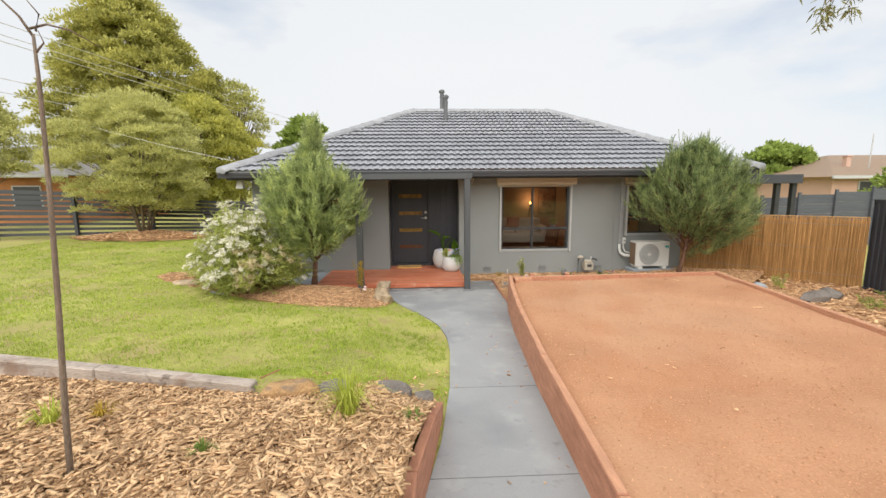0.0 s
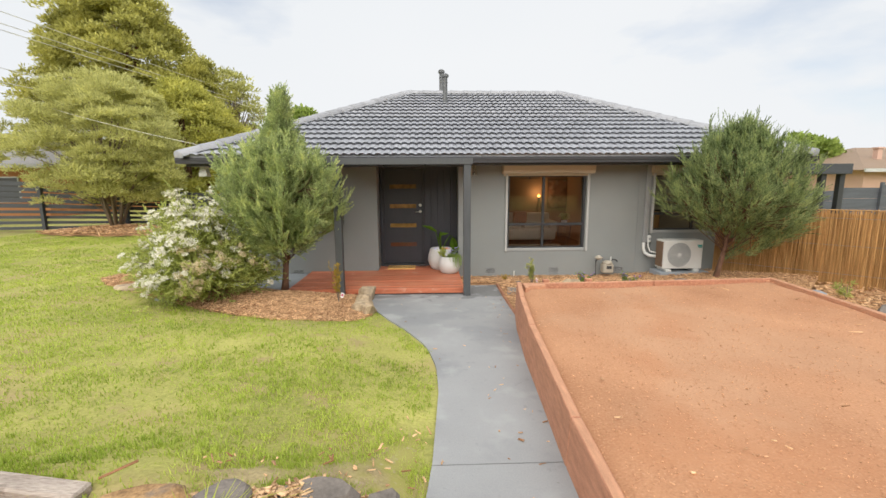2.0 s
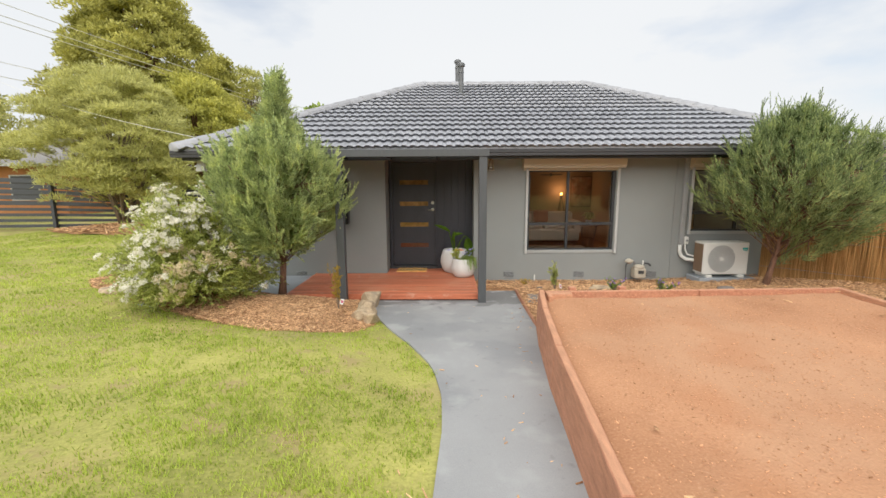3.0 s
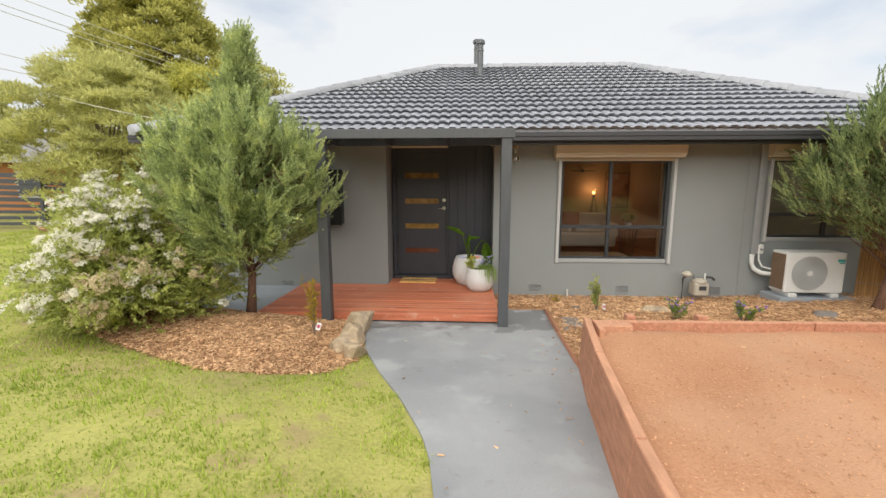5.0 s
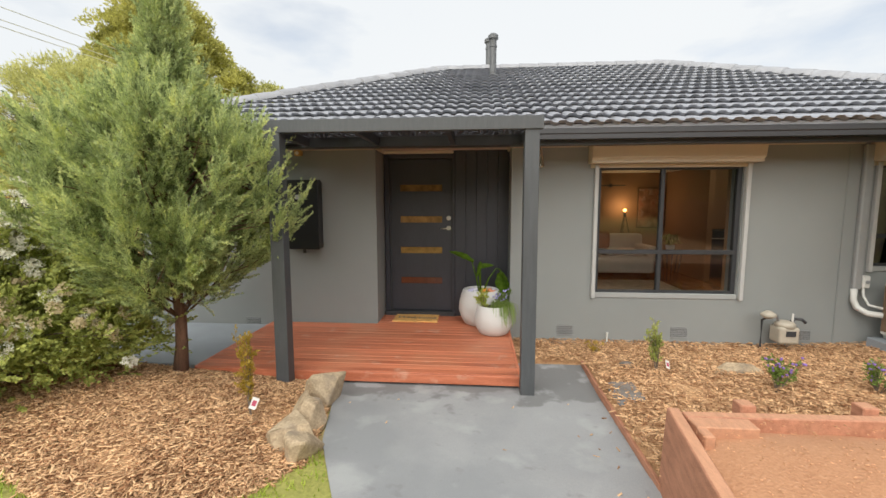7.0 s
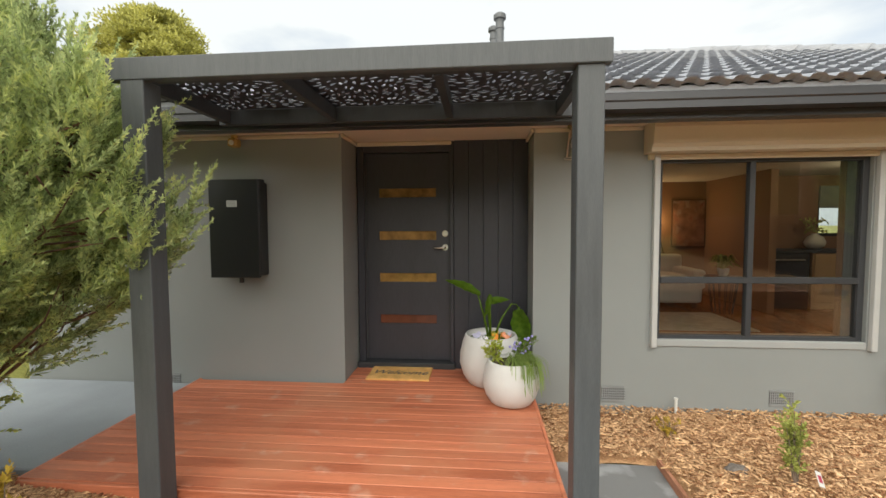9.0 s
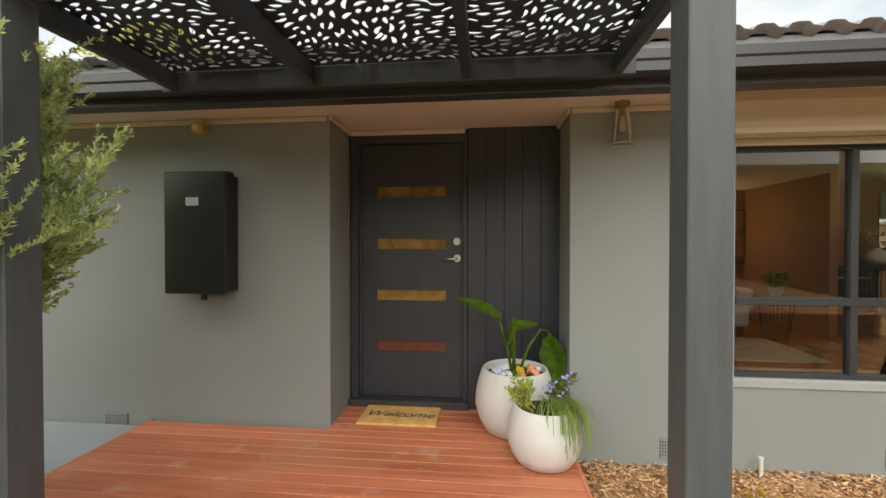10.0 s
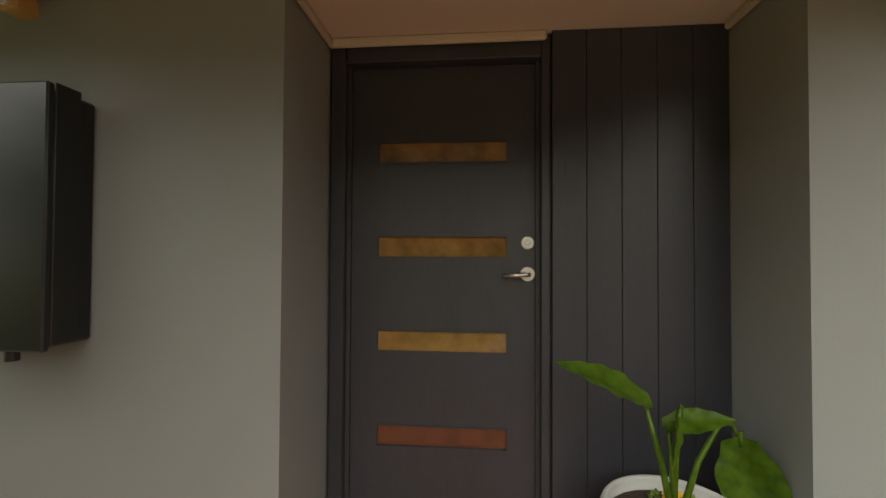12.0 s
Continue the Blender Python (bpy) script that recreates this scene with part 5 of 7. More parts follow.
# ---- plants ----
def unit(v):
    return v / np.maximum(np.linalg.norm(v, axis=-1, keepdims=True), 1e-9)


def plumes(P, D, rng, length, leaflets, leaf, wide, spread=0.5, lobes=False):
    """Feathery sprays: at each point P a stem along D with narrow leaflets on all sides."""
    n = len(P)
    L = length * rng.uniform(0.55, 1.25, n)
    side = unit(np.cross(D, rng.normal(0, 1, (n, 3))))
    other = np.cross(D, side)
    t = (np.arange(leaflets) + 0.5) / leaflets
    ang = np.arange(leaflets) * 2.399 + rng.uniform(0, 6.28, (n, 1))
    bend = rng.normal(0, 0.10, (n, 1, 1)) * side[:, None] * (t[None, :, None] ** 2)
    at = P[:, None] + D[:, None] * (t[None, :, None] * L[:, None, None]) + bend * L[:, None, None] * 2
    radial = side[:, None] * np.cos(ang)[..., None] + other[:, None] * np.sin(ang)[..., None]
    way = unit(D[:, None] * 1.0 + radial * (spread * (1.15 - 0.75 * t))[None, :, None] + rng.normal(0, 0.12, (n, leaflets, 3)))
    ll = leaf * rng.uniform(0.6, 1.3, (n, leaflets, 1)) * (1.15 - 0.5 * t)[None, :, None]
    across = unit(np.cross(way, radial)) * wide * rng.uniform(0.7, 1.3, (n, leaflets, 1))
    a, c = at, at + way * ll
    m = at + way * ll * 0.45
    quads = [np.stack([a, m + across, c, m - across], 2)]
    if lobes:
        # scale-leaved twigs branch off each shoot
        side_way = unit(across)
        for f, sgn in ((0.25, 1), (0.5, -1)):
            b0 = at + way * ll * f
            w2 = unit(way + side_way * sgn * 0.8 + rng.normal(0, 0.2, way.shape))
            c2 = b0 + w2 * ll * 0.55
            ac = unit(np.cross(w2, radial)) * wide * 0.75
            m2 = b0 + w2 * ll * 0.27
            quads.append(np.stack([b0, m2 + ac, c2, m2 - ac], 2))
    V = np.concatenate([q.reshape(-1, 3) for q in quads])
    F = np.arange(len(V)).reshape(-1, 4)
    return V, F


def branch_tubes(segments, sides=5):
    """Tapered limbs, each a list of (point, radius)."""
    bm = bmesh.new()
    for seg in segments:
        tube([p for p, r in seg], [r for p, r in seg], sides, bm)
    return bm


def conifer(seed, at, height, low, profile, label, count, material, lean=(0, 0), leafs=24, trunk_r=0.055, tall=1.0, spikes=0, skirt=0.0, lobes=False):
    rng = np.random.default_rng(seed)
    tree = thing("conifer_tree", label, "tree", at)
    top = Vector((lean[0], lean[1], height))
    axis = lambda z: Vector((lean[0] * z / height + 0.03 * math.sin(z * 3), lean[1] * z / height + 0.03 * math.cos(z * 2.3), z))
    segs = [[(axis(z), max(0.006, trunk_r * (1.25 if z == 0 else 1.0) * (1 - 0.93 * z / height))) for z in np.linspace(0, height * 0.97, 12)]]
    hs = [p[0] for p in profile]
    rs = [p[1] for p in profile]

    def radius(h, az):
        r = np.interp(h, hs, rs)
        return r * (1 + 0.16 * np.sin(az * 3 + h * 9 + seed) + 0.12 * np.sin(az * 7 - h * 14 + seed * 2))

    limbs = []
    for k in range(70):
        h = rng.uniform(0.0, 0.85)
        az = k * 2.399 + rng.normal(0, 0.3)
        z0 = max(0.5, low + (height - low) * h - 0.35 - 0.25 * rng.random())
        r = float(radius(h, az)) * 0.68
        p0 = axis(z0)
        out = Vector((math.cos(az), math.sin(az), 0))
        p3 = axis(low + (height - low) * min(1, h + 0.1)) + out * r
        p3.z = z0 + 0.25 + r * 0.55
        p1 = p0.lerp(p3, 0.35) + Vector((0, 0, 0.02)) + out * 0.06
        p2 = p0.lerp(p3, 0.7) + Vector((0, 0, -0.03)) + out * 0.05
        w = 0.005 + 0.008 * r
        limbs.append((p0, p1, p2, p3))
        segs.append([(p0, w), (p1, w * 0.75), (p2, w * 0.5), (p3, w * 0.22)])
    # boughs: feathery tongues of many sprays along a short rising stem
    boughs, per = count // 13, 17
    h = rng.beta(1.15, 1.1, boughs)
    az = rng.uniform(0, 2 * np.pi, boughs)
    depth = 1 - 0.7 * rng.random(boughs) ** 1.6
    R = radius(h, az) * depth * 0.86
    z = low + (height - low) * h * 0.97
    z = z - skirt * np.clip(np.cos(az) * 1.3 - 0.3, 0, 1) * (1 - h)
    reach = rng.uniform(0.26, 0.58, boughs) * (1 - 0.55 * h)
    out = np.stack([np.cos(az), np.sin(az), 0 * az], -1)
    B = np.stack([lean[0] * z / height, lean[1] * z / height, z], -1) + out * R[:, None]
    way = unit(out * (1.0 - 0.8 * h)[:, None] + np.array((0, 0, 1.0)) * (0.75 * tall + 0.75 * h)[:, None] + rng.normal(0, 0.26, (boughs, 3)))
    t = np.tile((np.arange(per) + 0.5) / per, boughs)
    k = np.repeat(np.arange(boughs), per)
    around = unit(np.cross(way[k], rng.normal(0, 1, (len(k), 3))))
    curl = np.stack([0 * t, 0 * t, 0.12 * t * t], -1)
    P = B[k] + way[k] * ((t - 0.45) * reach[k])[:, None] + around * (0.05 * (1 - t) * rng.random(len(k)))[:, None] + curl * reach[k][:, None]
    D = unit(way[k] + around * (0.52 - 0.42 * t)[:, None] + rng.normal(0, 0.14, (len(k), 3)) + np.array((0, 0, 0.15)))
    if spikes:
        sa, sr = rng.uniform(0, 6.28, spikes), rng.uniform(0, rs[-3], spikes)
        for a, r in zip(sa, sr):
            zz = np.linspace(0.86, 1.02 + 0.05 * rng.random(), 9) * height
            P = np.concatenate([P, np.stack([r * np.cos(a) + zz * 0, r * np.sin(a) + zz * 0, zz], -1)])
            D = np.concatenate([D, unit(np.stack([rng.normal(0, 0.22, 9), rng.normal(0, 0.22, 9), np.ones(9)], -1))])
    V, F = plumes(P, D, rng, 0.22, leafs, 0.050, 0.0046, 0.38, lobes)
    crown = new("crown", soup("crown", V, F, material))
    crown.parent = tree
    tagged(crown, "feathery grey-green scale foliage")
    for i in rng.choice(len(P), min(320, len(P)), replace=False):
        p = Vector(P[i])
        l = min(limbs, key=lambda q: (q[2] - p).length)
        segs.append([(l[1].lerp(l[2], rng.random()), 0.006), (p.lerp(l[2], 0.3) + Vector((0, 0, -0.03)), 0.004), (p, 0.002)])
    part("trunk", branch_tubes(segs), M_BARK, tree, "reddish-brown stringy bark", smooth=True)
    return tree


conifer(11, (-2.30, 8.26, 0.12), 2.94, 0.70, [(0, 0.36), (0.10, 0.70), (0.25, 0.86), (0.42, 0.88), (0.53, 0.80), (0.62, 0.54), (0.68, 0.26), (0.74, 0.11), (0.86, 0.06), (1.0, 0.01)],
        "bushy grey-green conifer with a pointed tip beside the porch", 6600, M_CON, lean=(0.14, -0.1), lobes=True)
conifer(23, (5.3, 8.85, 0.08), 2.66, 0.95, [(0, 0.42), (0.12, 1.02), (0.3, 1.26), (0.5, 1.2), (0.7, 0.92), (0.86, 0.52), (0.95, 0.26), (1.0, 0.10)],
        "broad rounded grey-green conifer on a short trunk by the gravel", 6000, M_CON2, lean=(0.28, -0.05), trunk_r=0.05, spikes=9, skirt=0.55)


def flowering_shrub(at, label):
    rng = np.random.default_rng(77)
    shrub = thing("flowering_shrub", label, "shrub", at)
    segs = []
    heads, dirs = [], []
    for k in range(130):
        az = rng.uniform(0, 6.28)
        el = rng.uniform(0.05, 1.35)
        r = (0.82 + 0.10 * math.sin(az * 3)) * rng.uniform(0.72, 1.05)
        tip = Vector((math.cos(az) * math.cos(el) * r * 1.15, math.sin(az) * math.cos(el) * r, 0.18 + 1.36 * math.sin(el) * r))
        mid = tip * 0.5 + Vector((0, 0, 0.18))
        segs.append([(Vector((0, 0, 0)), 0.012), (mid, 0.007), (tip, 0.003)])
        heads.append(tip)
        dirs.append((tip - mid * 0.6).normalized())
    part("stem", branch_tubes(segs, 4), M_GREYBARK, shrub)
    H, Dd = np.array(heads), np.array(dirs)
    # leafy side shoots
    i = rng.integers(0, len(H), 4600)
    P = H[i] * rng.uniform(0.5, 1.02, (4600, 1)) + rng.normal(0, 0.09, (4600, 3))
    D = unit(Dd[i] + rng.normal(0, 0.5, (4600, 3)))
    V, F = plumes(P, D, rng, 0.2, 16, 0.04, 0.010, 0.9)
    part_leaf = new("leaves", soup("leaves", V, F, M_SHRUB))
    part_leaf.parent = shrub
    # flat heads of small flowers, thick on the upper and outer side, fading towards the porch
    weight = 0.40 + np.clip(H[:, 2] - 0.35, 0, 1.2) + np.clip(-H[:, 0], -0.4, 1) * 0.35 + np.clip(-H[:, 1], -0.3, 1) * 0.3
    weight = np.clip(weight, 0.02, 3)
    heads_n, each = 600, 46
    j = rng.choice(len(H), heads_n, p=weight / weight.sum())
    C = H[j] * rng.uniform(0.93, 1.12, (heads_n, 1)) + rng.normal(0, 0.06, (heads_n, 3))
    N = unit(Dd[j] + rng.normal(0, 0.3, (heads_n, 3)) + np.array((0, -0.1, 0.5)))
    faded = (C[:, 0] > 0.15) & (C[:, 2] < 0.85) & (rng.random(heads_n) < 0.75)
    for name, pick, petals, note in (("blossom", ~faded, M_FLOWER, "heads of small white flowers"), ("faded_blossom", faded, M_FADED, "browning flower heads")):
        c = np.repeat(np.flatnonzero(pick), each)
        n = len(c)
        a = unit(np.cross(N[c], rng.normal(0, 1, (n, 3))))
        rr = rng.uniform(0.035, 0.075, heads_n)[c] * np.sqrt(rng.random(n))
        Q = C[c] + a * rr[:, None] + N[c] * (0.02 - 4.0 * rr * rr + rng.normal(0, 0.008, n))[:, None]
        nrm = unit(N[c] + a * 0.5 + rng.normal(0, 0.35, (n, 3)))
        a = unit(np.cross(nrm, rng.normal(0, 1, (n, 3))))
        b = np.cross(nrm, a)
        V = []
        for k in range(3):
            th = k * 2.094
            u, w = a * math.cos(th) + b * math.sin(th), -a * math.sin(th) + b * math.cos(th)
            sz = 0.0095 * rng.uniform(0.7, 1.3, (n, 1))
            V.append(np.stack([Q, Q + u * sz + w * sz * 0.6 + nrm * 0.003, Q + u * sz * 1.6, Q + u * sz - w * sz * 0.6 + nrm * 0.003], 1))
        V = np.concatenate(V).reshape(-1, 3)
        bl = new(name, soup(name, V, np.arange(len(V)).reshape(-1, 4), petals))
        bl.parent = shrub
        tagged(bl, note)


flowering_shrub((-3.36, 7.75, 0.2), "arching shrub covered in white blossom with browning tips")


def leaf_cloud(rng, centres, radii, per, size, wide, flat=0.65, upward=0.35):
    """Leaves on the shells of many small clumps."""
    k = np.repeat(np.arange(len(centres)), per)
    n = len(k)
    d = unit(rng.normal(0, 1, (n, 3)))
    d[:, 2] = np.abs(d[:, 2]) * 0.8 + d[:, 2] * 0.2
    r = radii[k][:, None] * rng.uniform(0.55, 1.05, (n, 1))
    P = centres[k] + d * r * np.array((1, 1, flat))
    way = unit(d + rng.normal(0, 0.6, (n, 3)) + np.array((0, 0, upward)))
    across = unit(np.cross(way, rng.normal(0, 1, (n, 3))))
    s = size * rng.uniform(0.6, 1.4, (n, 1))
    w = wide * rng.uniform(0.6, 1.4, (n, 1))
    V = np.stack([P, P + way * s * 0.5 + across * w, P + way * s, P + way * s * 0.5 - across * w], 1).reshape(-1, 3)
    return V, np.arange(len(V)).reshape(-1, 4)


def broad_tree(seed, name, at, height, spread, low, clumps, per, size, wide, material, bark, label, stems=1, shape=None, clump=0.5, flat=0.65):
    rng = np.random.default_rng(seed)
    tree = thing(name, label, "tree", at)
    shape = shape or [(0, 0.55), (0.3, 1.0), (0.6, 0.85), (0.85, 0.5), (1, 0.12)]
    h = rng.beta(1.2, 1.1, clumps)
    az = rng.uniform(0, 6.28, clumps)
    r = spread * np.interp(h, *zip(*shape)) * (0.35 + 0.65 * np.sqrt(rng.random(clumps))) * (1 + 0.18 * np.sin(az * 3 + seed) + 0.1 * np.sin(az * 5 + h * 8))
    C = np.stack([r * np.cos(az), r * np.sin(az), low + (height - low) * h], -1)
    rad = clump * rng.uniform(0.6, 1.3, clumps)
    V, F = leaf_cloud(rng, C, rad, per, size, wide, flat)
    crown = new("crown", soup("crown", V, F, material))
    crown.parent = tree
    segs = []
    for s in range(stems):
        a = 6.28 * s / stems + seed
        sp = 0.0 if stems == 1 else spread * 0.55
        foot = Vector((0.12 * math.cos(a), 0.12 * math.sin(a), 0)) if stems > 1 else Vector((0, 0, 0))
        topp = Vector((sp * math.cos(a), sp * math.sin(a), height * (0.9 if stems == 1 else 0.62)))
        w = 0.03 * height / (stems ** 0.5)
        segs.append([(foot, w), (foot.lerp(topp, 0.3) + Vector((0.05, 0.03, 0.15)), w * 0.75), (foot.lerp(topp, 0.65), w * 0.5), (topp, w * 0.12)])
    for i in range(0, clumps, max(1, clumps // 45)):
        c = Vector(C[i])
        base = Vector((c.x * 0.15, c.y * 0.15, max(low * 0.6, c.z * 0.6 - 0.2)))
        segs.append([(base, 0.012 * height / 2), (base.lerp(c, 0.5) + Vector((0, 0, 0.1)), 0.008 * height / 2), (c, 0.004)])
    part("trunk", branch_tubes(segs, 6), bark, tree, smooth=True)
    return tree


M_GREENTREE = leafy("green_tree_foliage", (0.19, 0.21, 0.04), (0.78, 0.74, 0.19), trans=0.45)
M_BRIGHT = leafy("bright_tree_foliage", (0.14, 0.2, 0.035), (0.42, 0.52, 0.13), trans=0.35)
broad_tree(3, "paperbark_tree", (-9.9, 15.25, 0.5), 4.5, 1.95, 0.75, 330, 230, 0.13, 0.013, M_MEL, M_GREYBARK, "multi-stemmed paperbark with layered olive foliage by the fence", stems=9, clump=0.42, flat=0.5,
           shape=[(0, 0.75), (0.25, 1.0), (0.6, 1.0), (0.85, 0.75), (1, 0.3)])
broad_tree(4, "cypress_tree", (-21.0, 33.0, 0.4), 14.7, 4.75, 2.2, 400, 300, 0.23, 0.055, M_BIG, M_BARK, "tall broad olive-green cypress behind the fence", clump=0.95, flat=0.72,
           shape=[(0, 0.9), (0.3, 1.0), (0.55, 0.95), (0.75, 0.75), (0.9, 0.5), (1, 0.18)])
broad_tree(6, "cypress_tree", (-15.6, 32.5, 0.4), 9.6, 2.2, 1.5, 170, 250, 0.18, 0.042, M_BIG, M_BARK, "smaller olive-green cypress behind the fence", clump=0.75, flat=0.8)
broad_tree(5, "garden_tree", (-9.9, 19.6, 0.4), 5.4, 2.5, 0.7, 300, 200, 0.13, 0.03, M_GREENTREE, M_BARK, "dense yellow-green tree behind the house corner", clump=0.5)
broad_tree(7, "gum_tree", (-15.2, 36.0, 0.3), 10.0, 2.4, 4.2, 75, 60, 0.32, 0.05, M_MEL, M_GREYBARK, "sparse pale gum tree in the distance", clump=0.65)
broad_tree(8, "garden_tree", (-11.2, 42.0, 0.3), 7.8, 2.9, 1.0, 130, 90, 0.4, 0.14, M_BRIGHT, M_BARK, "bright green rounded tree beyond the roof", clump=0.8)
broad_tree(9, "flowering_gum", (-18.4, 18.2, 0.5), 5.4, 2.3, 1.9, 170, 170, 0.14, 0.03, M_MEL, M_GREYBARK, "spreading olive gum tree dotted with pale blossom", clump=0.55)
broad_tree(10, "garden_tree", (22.3, 26.5, 0.2), 4.0, 2.4, 0.8, 150, 90, 0.3, 0.10, M_BRIGHT, M_BARK, "light green tree beyond the carport", clump=0.55)
broad_tree(12, "garden_tree", (17.2, 15.0, 0.2), 2.3, 1.1, 0.4, 60, 70, 0.16, 0.05, M_BRIGHT, M_BARK, "light green bush by the paling fence", clump=0.35)


# ---- overhanging gum twig, sapling ----
M_GUM = leafy("gum_leaves", (0.10, 0.11, 0.04), (0.32, 0.31, 0.13), trans=0.2)

def gum_branch():
    rng = np.random.default_rng(5)
    tree = thing("gum_tree", "drooping gum branch with narrow leaves overhead", "tree", (8.6, 2.2, 0.3))
    o = Vector(tree.location)
    tip = Vector((4.35, 5.0, 4.0)) - o
    segs = [[(Vector((0, 0, 0)), 0.22), (Vector((-0.1, 0.1, 2.6)), 0.18), (Vector((-0.4, 0.4, 4.6)), 0.13), (Vector((-0.9, 0.8, 6.4)), 0.08)],
            [(Vector((-0.4, 0.4, 4.4)), 0.07), (Vector((-1.6, 1.4, 5.1)), 0.05), (Vector((-3.0, 2.3, 4.9)), 0.03), (tip, 0.012)]]
    P, D = [], []
    for k in range(44):
        b = Vector((-3.0, 2.0, 4.95)).lerp(tip, rng.random()) + Vector(rng.normal(0, 0.12, 3))
        e = b + Vector((rng.normal(0, 0.3), rng.normal(0, 0.25), -rng.uniform(0.05, 0.42)))
        segs.append([(b, 0.006), (b.lerp(e, 0.5) + Vector((0, 0, 0.05)), 0.004), (e, 0.002)])
        for t in np.linspace(0.25, 1, 9):
            P.append(b.lerp(e, t))
    P = np.repeat(np.array(P), 3, 0) + rng.normal(0, 0.035, (len(P) * 3, 3))
    n = len(P)
    way = unit(rng.normal(0, 0.6, (n, 3)) + np.array((0, 0, -1.0)))
    ac = unit(np.cross(way, rng.normal(0, 1, (n, 3)))) * 0.010
    s = rng.uniform(0.07, 0.13, (n, 1))
    V = np.stack([P, P + way * s * 0.4 + ac, P + way * s, P + way * s * 0.4 - ac], 1).reshape(-1, 3)
    cr = new("crown", soup("crown", V, np.arange(len(V)).reshape(-1, 4), M_GUM))
    cr.parent = tree
    part("trunk", branch_tubes(segs, 8), M_GREYBARK, tree, smooth=True)


gum_branch()

sapling = thing("sapling", "thin bare leaning sapling with a forked tip in the mulch", "tree", (-1.69, 1.95, 0.6))
for stem, name, pts, radii in (
        (0, "stem", [(-0.01, 0, -0.08), (0.02, 0, 0.45), (0.06, 0, 0.98), (0.087, 0, 1.40), (0.106, 0, 1.78), (0.11, 0, 1.99)], [0.013, 0.012, 0.0105, 0.009, 0.0075, 0.005]),
        (1, "twig", [(0.11, 0, 1.98), (0.076, -0.01, 2.05), (0.023, -0.02, 2.11), (-0.03, -0.03, 2.20)], [0.005, 0.0045, 0.003, 0.0015]),
        (1, "twig", [(0.10, 0, 2.01), (0.15, 0.015, 2.03), (0.21, 0.04, 2.02), (0.29, 0.08, 1.97)], [0.005, 0.004, 0.003, 0.0015]),
        (1, "twig", [(0.106, 0, 1.92), (0.144, 0, 1.96), (0.137, -0.01, 2.0)], [0.0045, 0.003, 0.0015]),
        (1, "twig", [(0.12, 0, 2.0), (0.14, 0.0, 2.06), (0.10, -0.01, 2.12)], [0.004, 0.003, 0.0015])):
    part(name, tube(pts, radii, 8 - 2 * stem), M_GREYBARK, sapling, smooth=True)


# ---- grass tufts and small plants ----
M_TUFT = leafy("lime_grass", (0.32, 0.40, 0.04), (0.66, 0.70, 0.16), 0.45, 0.4)
M_GOLD = leafy("golden_sprig", (0.25, 0.17, 0.02), (0.55, 0.38, 0.06))
M_SMALL = leafy("small_plant", (0.08, 0.14, 0.02), (0.26, 0.36, 0.08))


def grass_tuft(seed, at, blades, length, label, material=None, droop=0.6, wide=0.004):
    rng = np.random.default_rng(seed)
    t = thing("grass_tuft", label, "plant", at, "grass tufts")
    az, lean, L = rng.uniform(0, 6.28, blades), rng.uniform(0.05, 0.95, blades), length * rng.uniform(0.5, 1.15, blades)
    out = np.stack([np.cos(az), np.sin(az), np.zeros(blades)], -1)
    side = np.stack([-np.sin(az), np.cos(az), np.zeros(blades)], -1) * wide
    P0 = out * rng.uniform(0, 0.03, (blades, 1))
    z = np.array((0, 0, 1.0))
    mid = P0 + out * (L * lean * 0.4)[:, None] + z * (L * 0.62)[:, None]
    tip = P0 + out * (L * lean * 1.0)[:, None] + z * (L * (1 - droop * lean))[:, None]
    V = np.stack([P0 - side, P0 + side, mid + side * 0.8, tip, mid - side * 0.8], 1).reshape(-1, 3)
    i = np.arange(blades)[:, None] * 5
    F = np.concatenate([i + np.array((0, 1, 2, 4))], 0)
    G = i + np.array((4, 2, 3))
    me = bpy.data.meshes.new("blades")
    me.from_pydata(V.tolist(), [], F.tolist() + G.tolist())
    me.materials.append(material or M_TUFT)
    ob = new("blades", me)
    ob.parent = t
    tagged(ob, kind="stuff")
    return t


def on_mulch(x, y):
    return (x, y, float(near_bed_height(x, y)) - 0.01)


grass_tuft(1, on_mulch(-0.611, 2.63), 230, 0.37, "bright lime grass tuft in the mulch", wide=0.003)
grass_tuft(2, on_mulch(-1.247, 2.177), 55, 0.10, "small green grass tuft in the mulch", M_SMALL)
grass_tuft(3, on_mulch(-2.20, 2.45), 70, 0.20, "bright lime grass tuft beside the sapling")
grass_tuft(4, on_mulch(-0.215, 2.524), 34, 0.13, "thin green grass tuft by the edging", M_SMALL)
grass_tuft(6, on_mulch(-2.03, 2.58), 55, 0.13, "yellowing grass tuft in the mulch", M_GOLD)


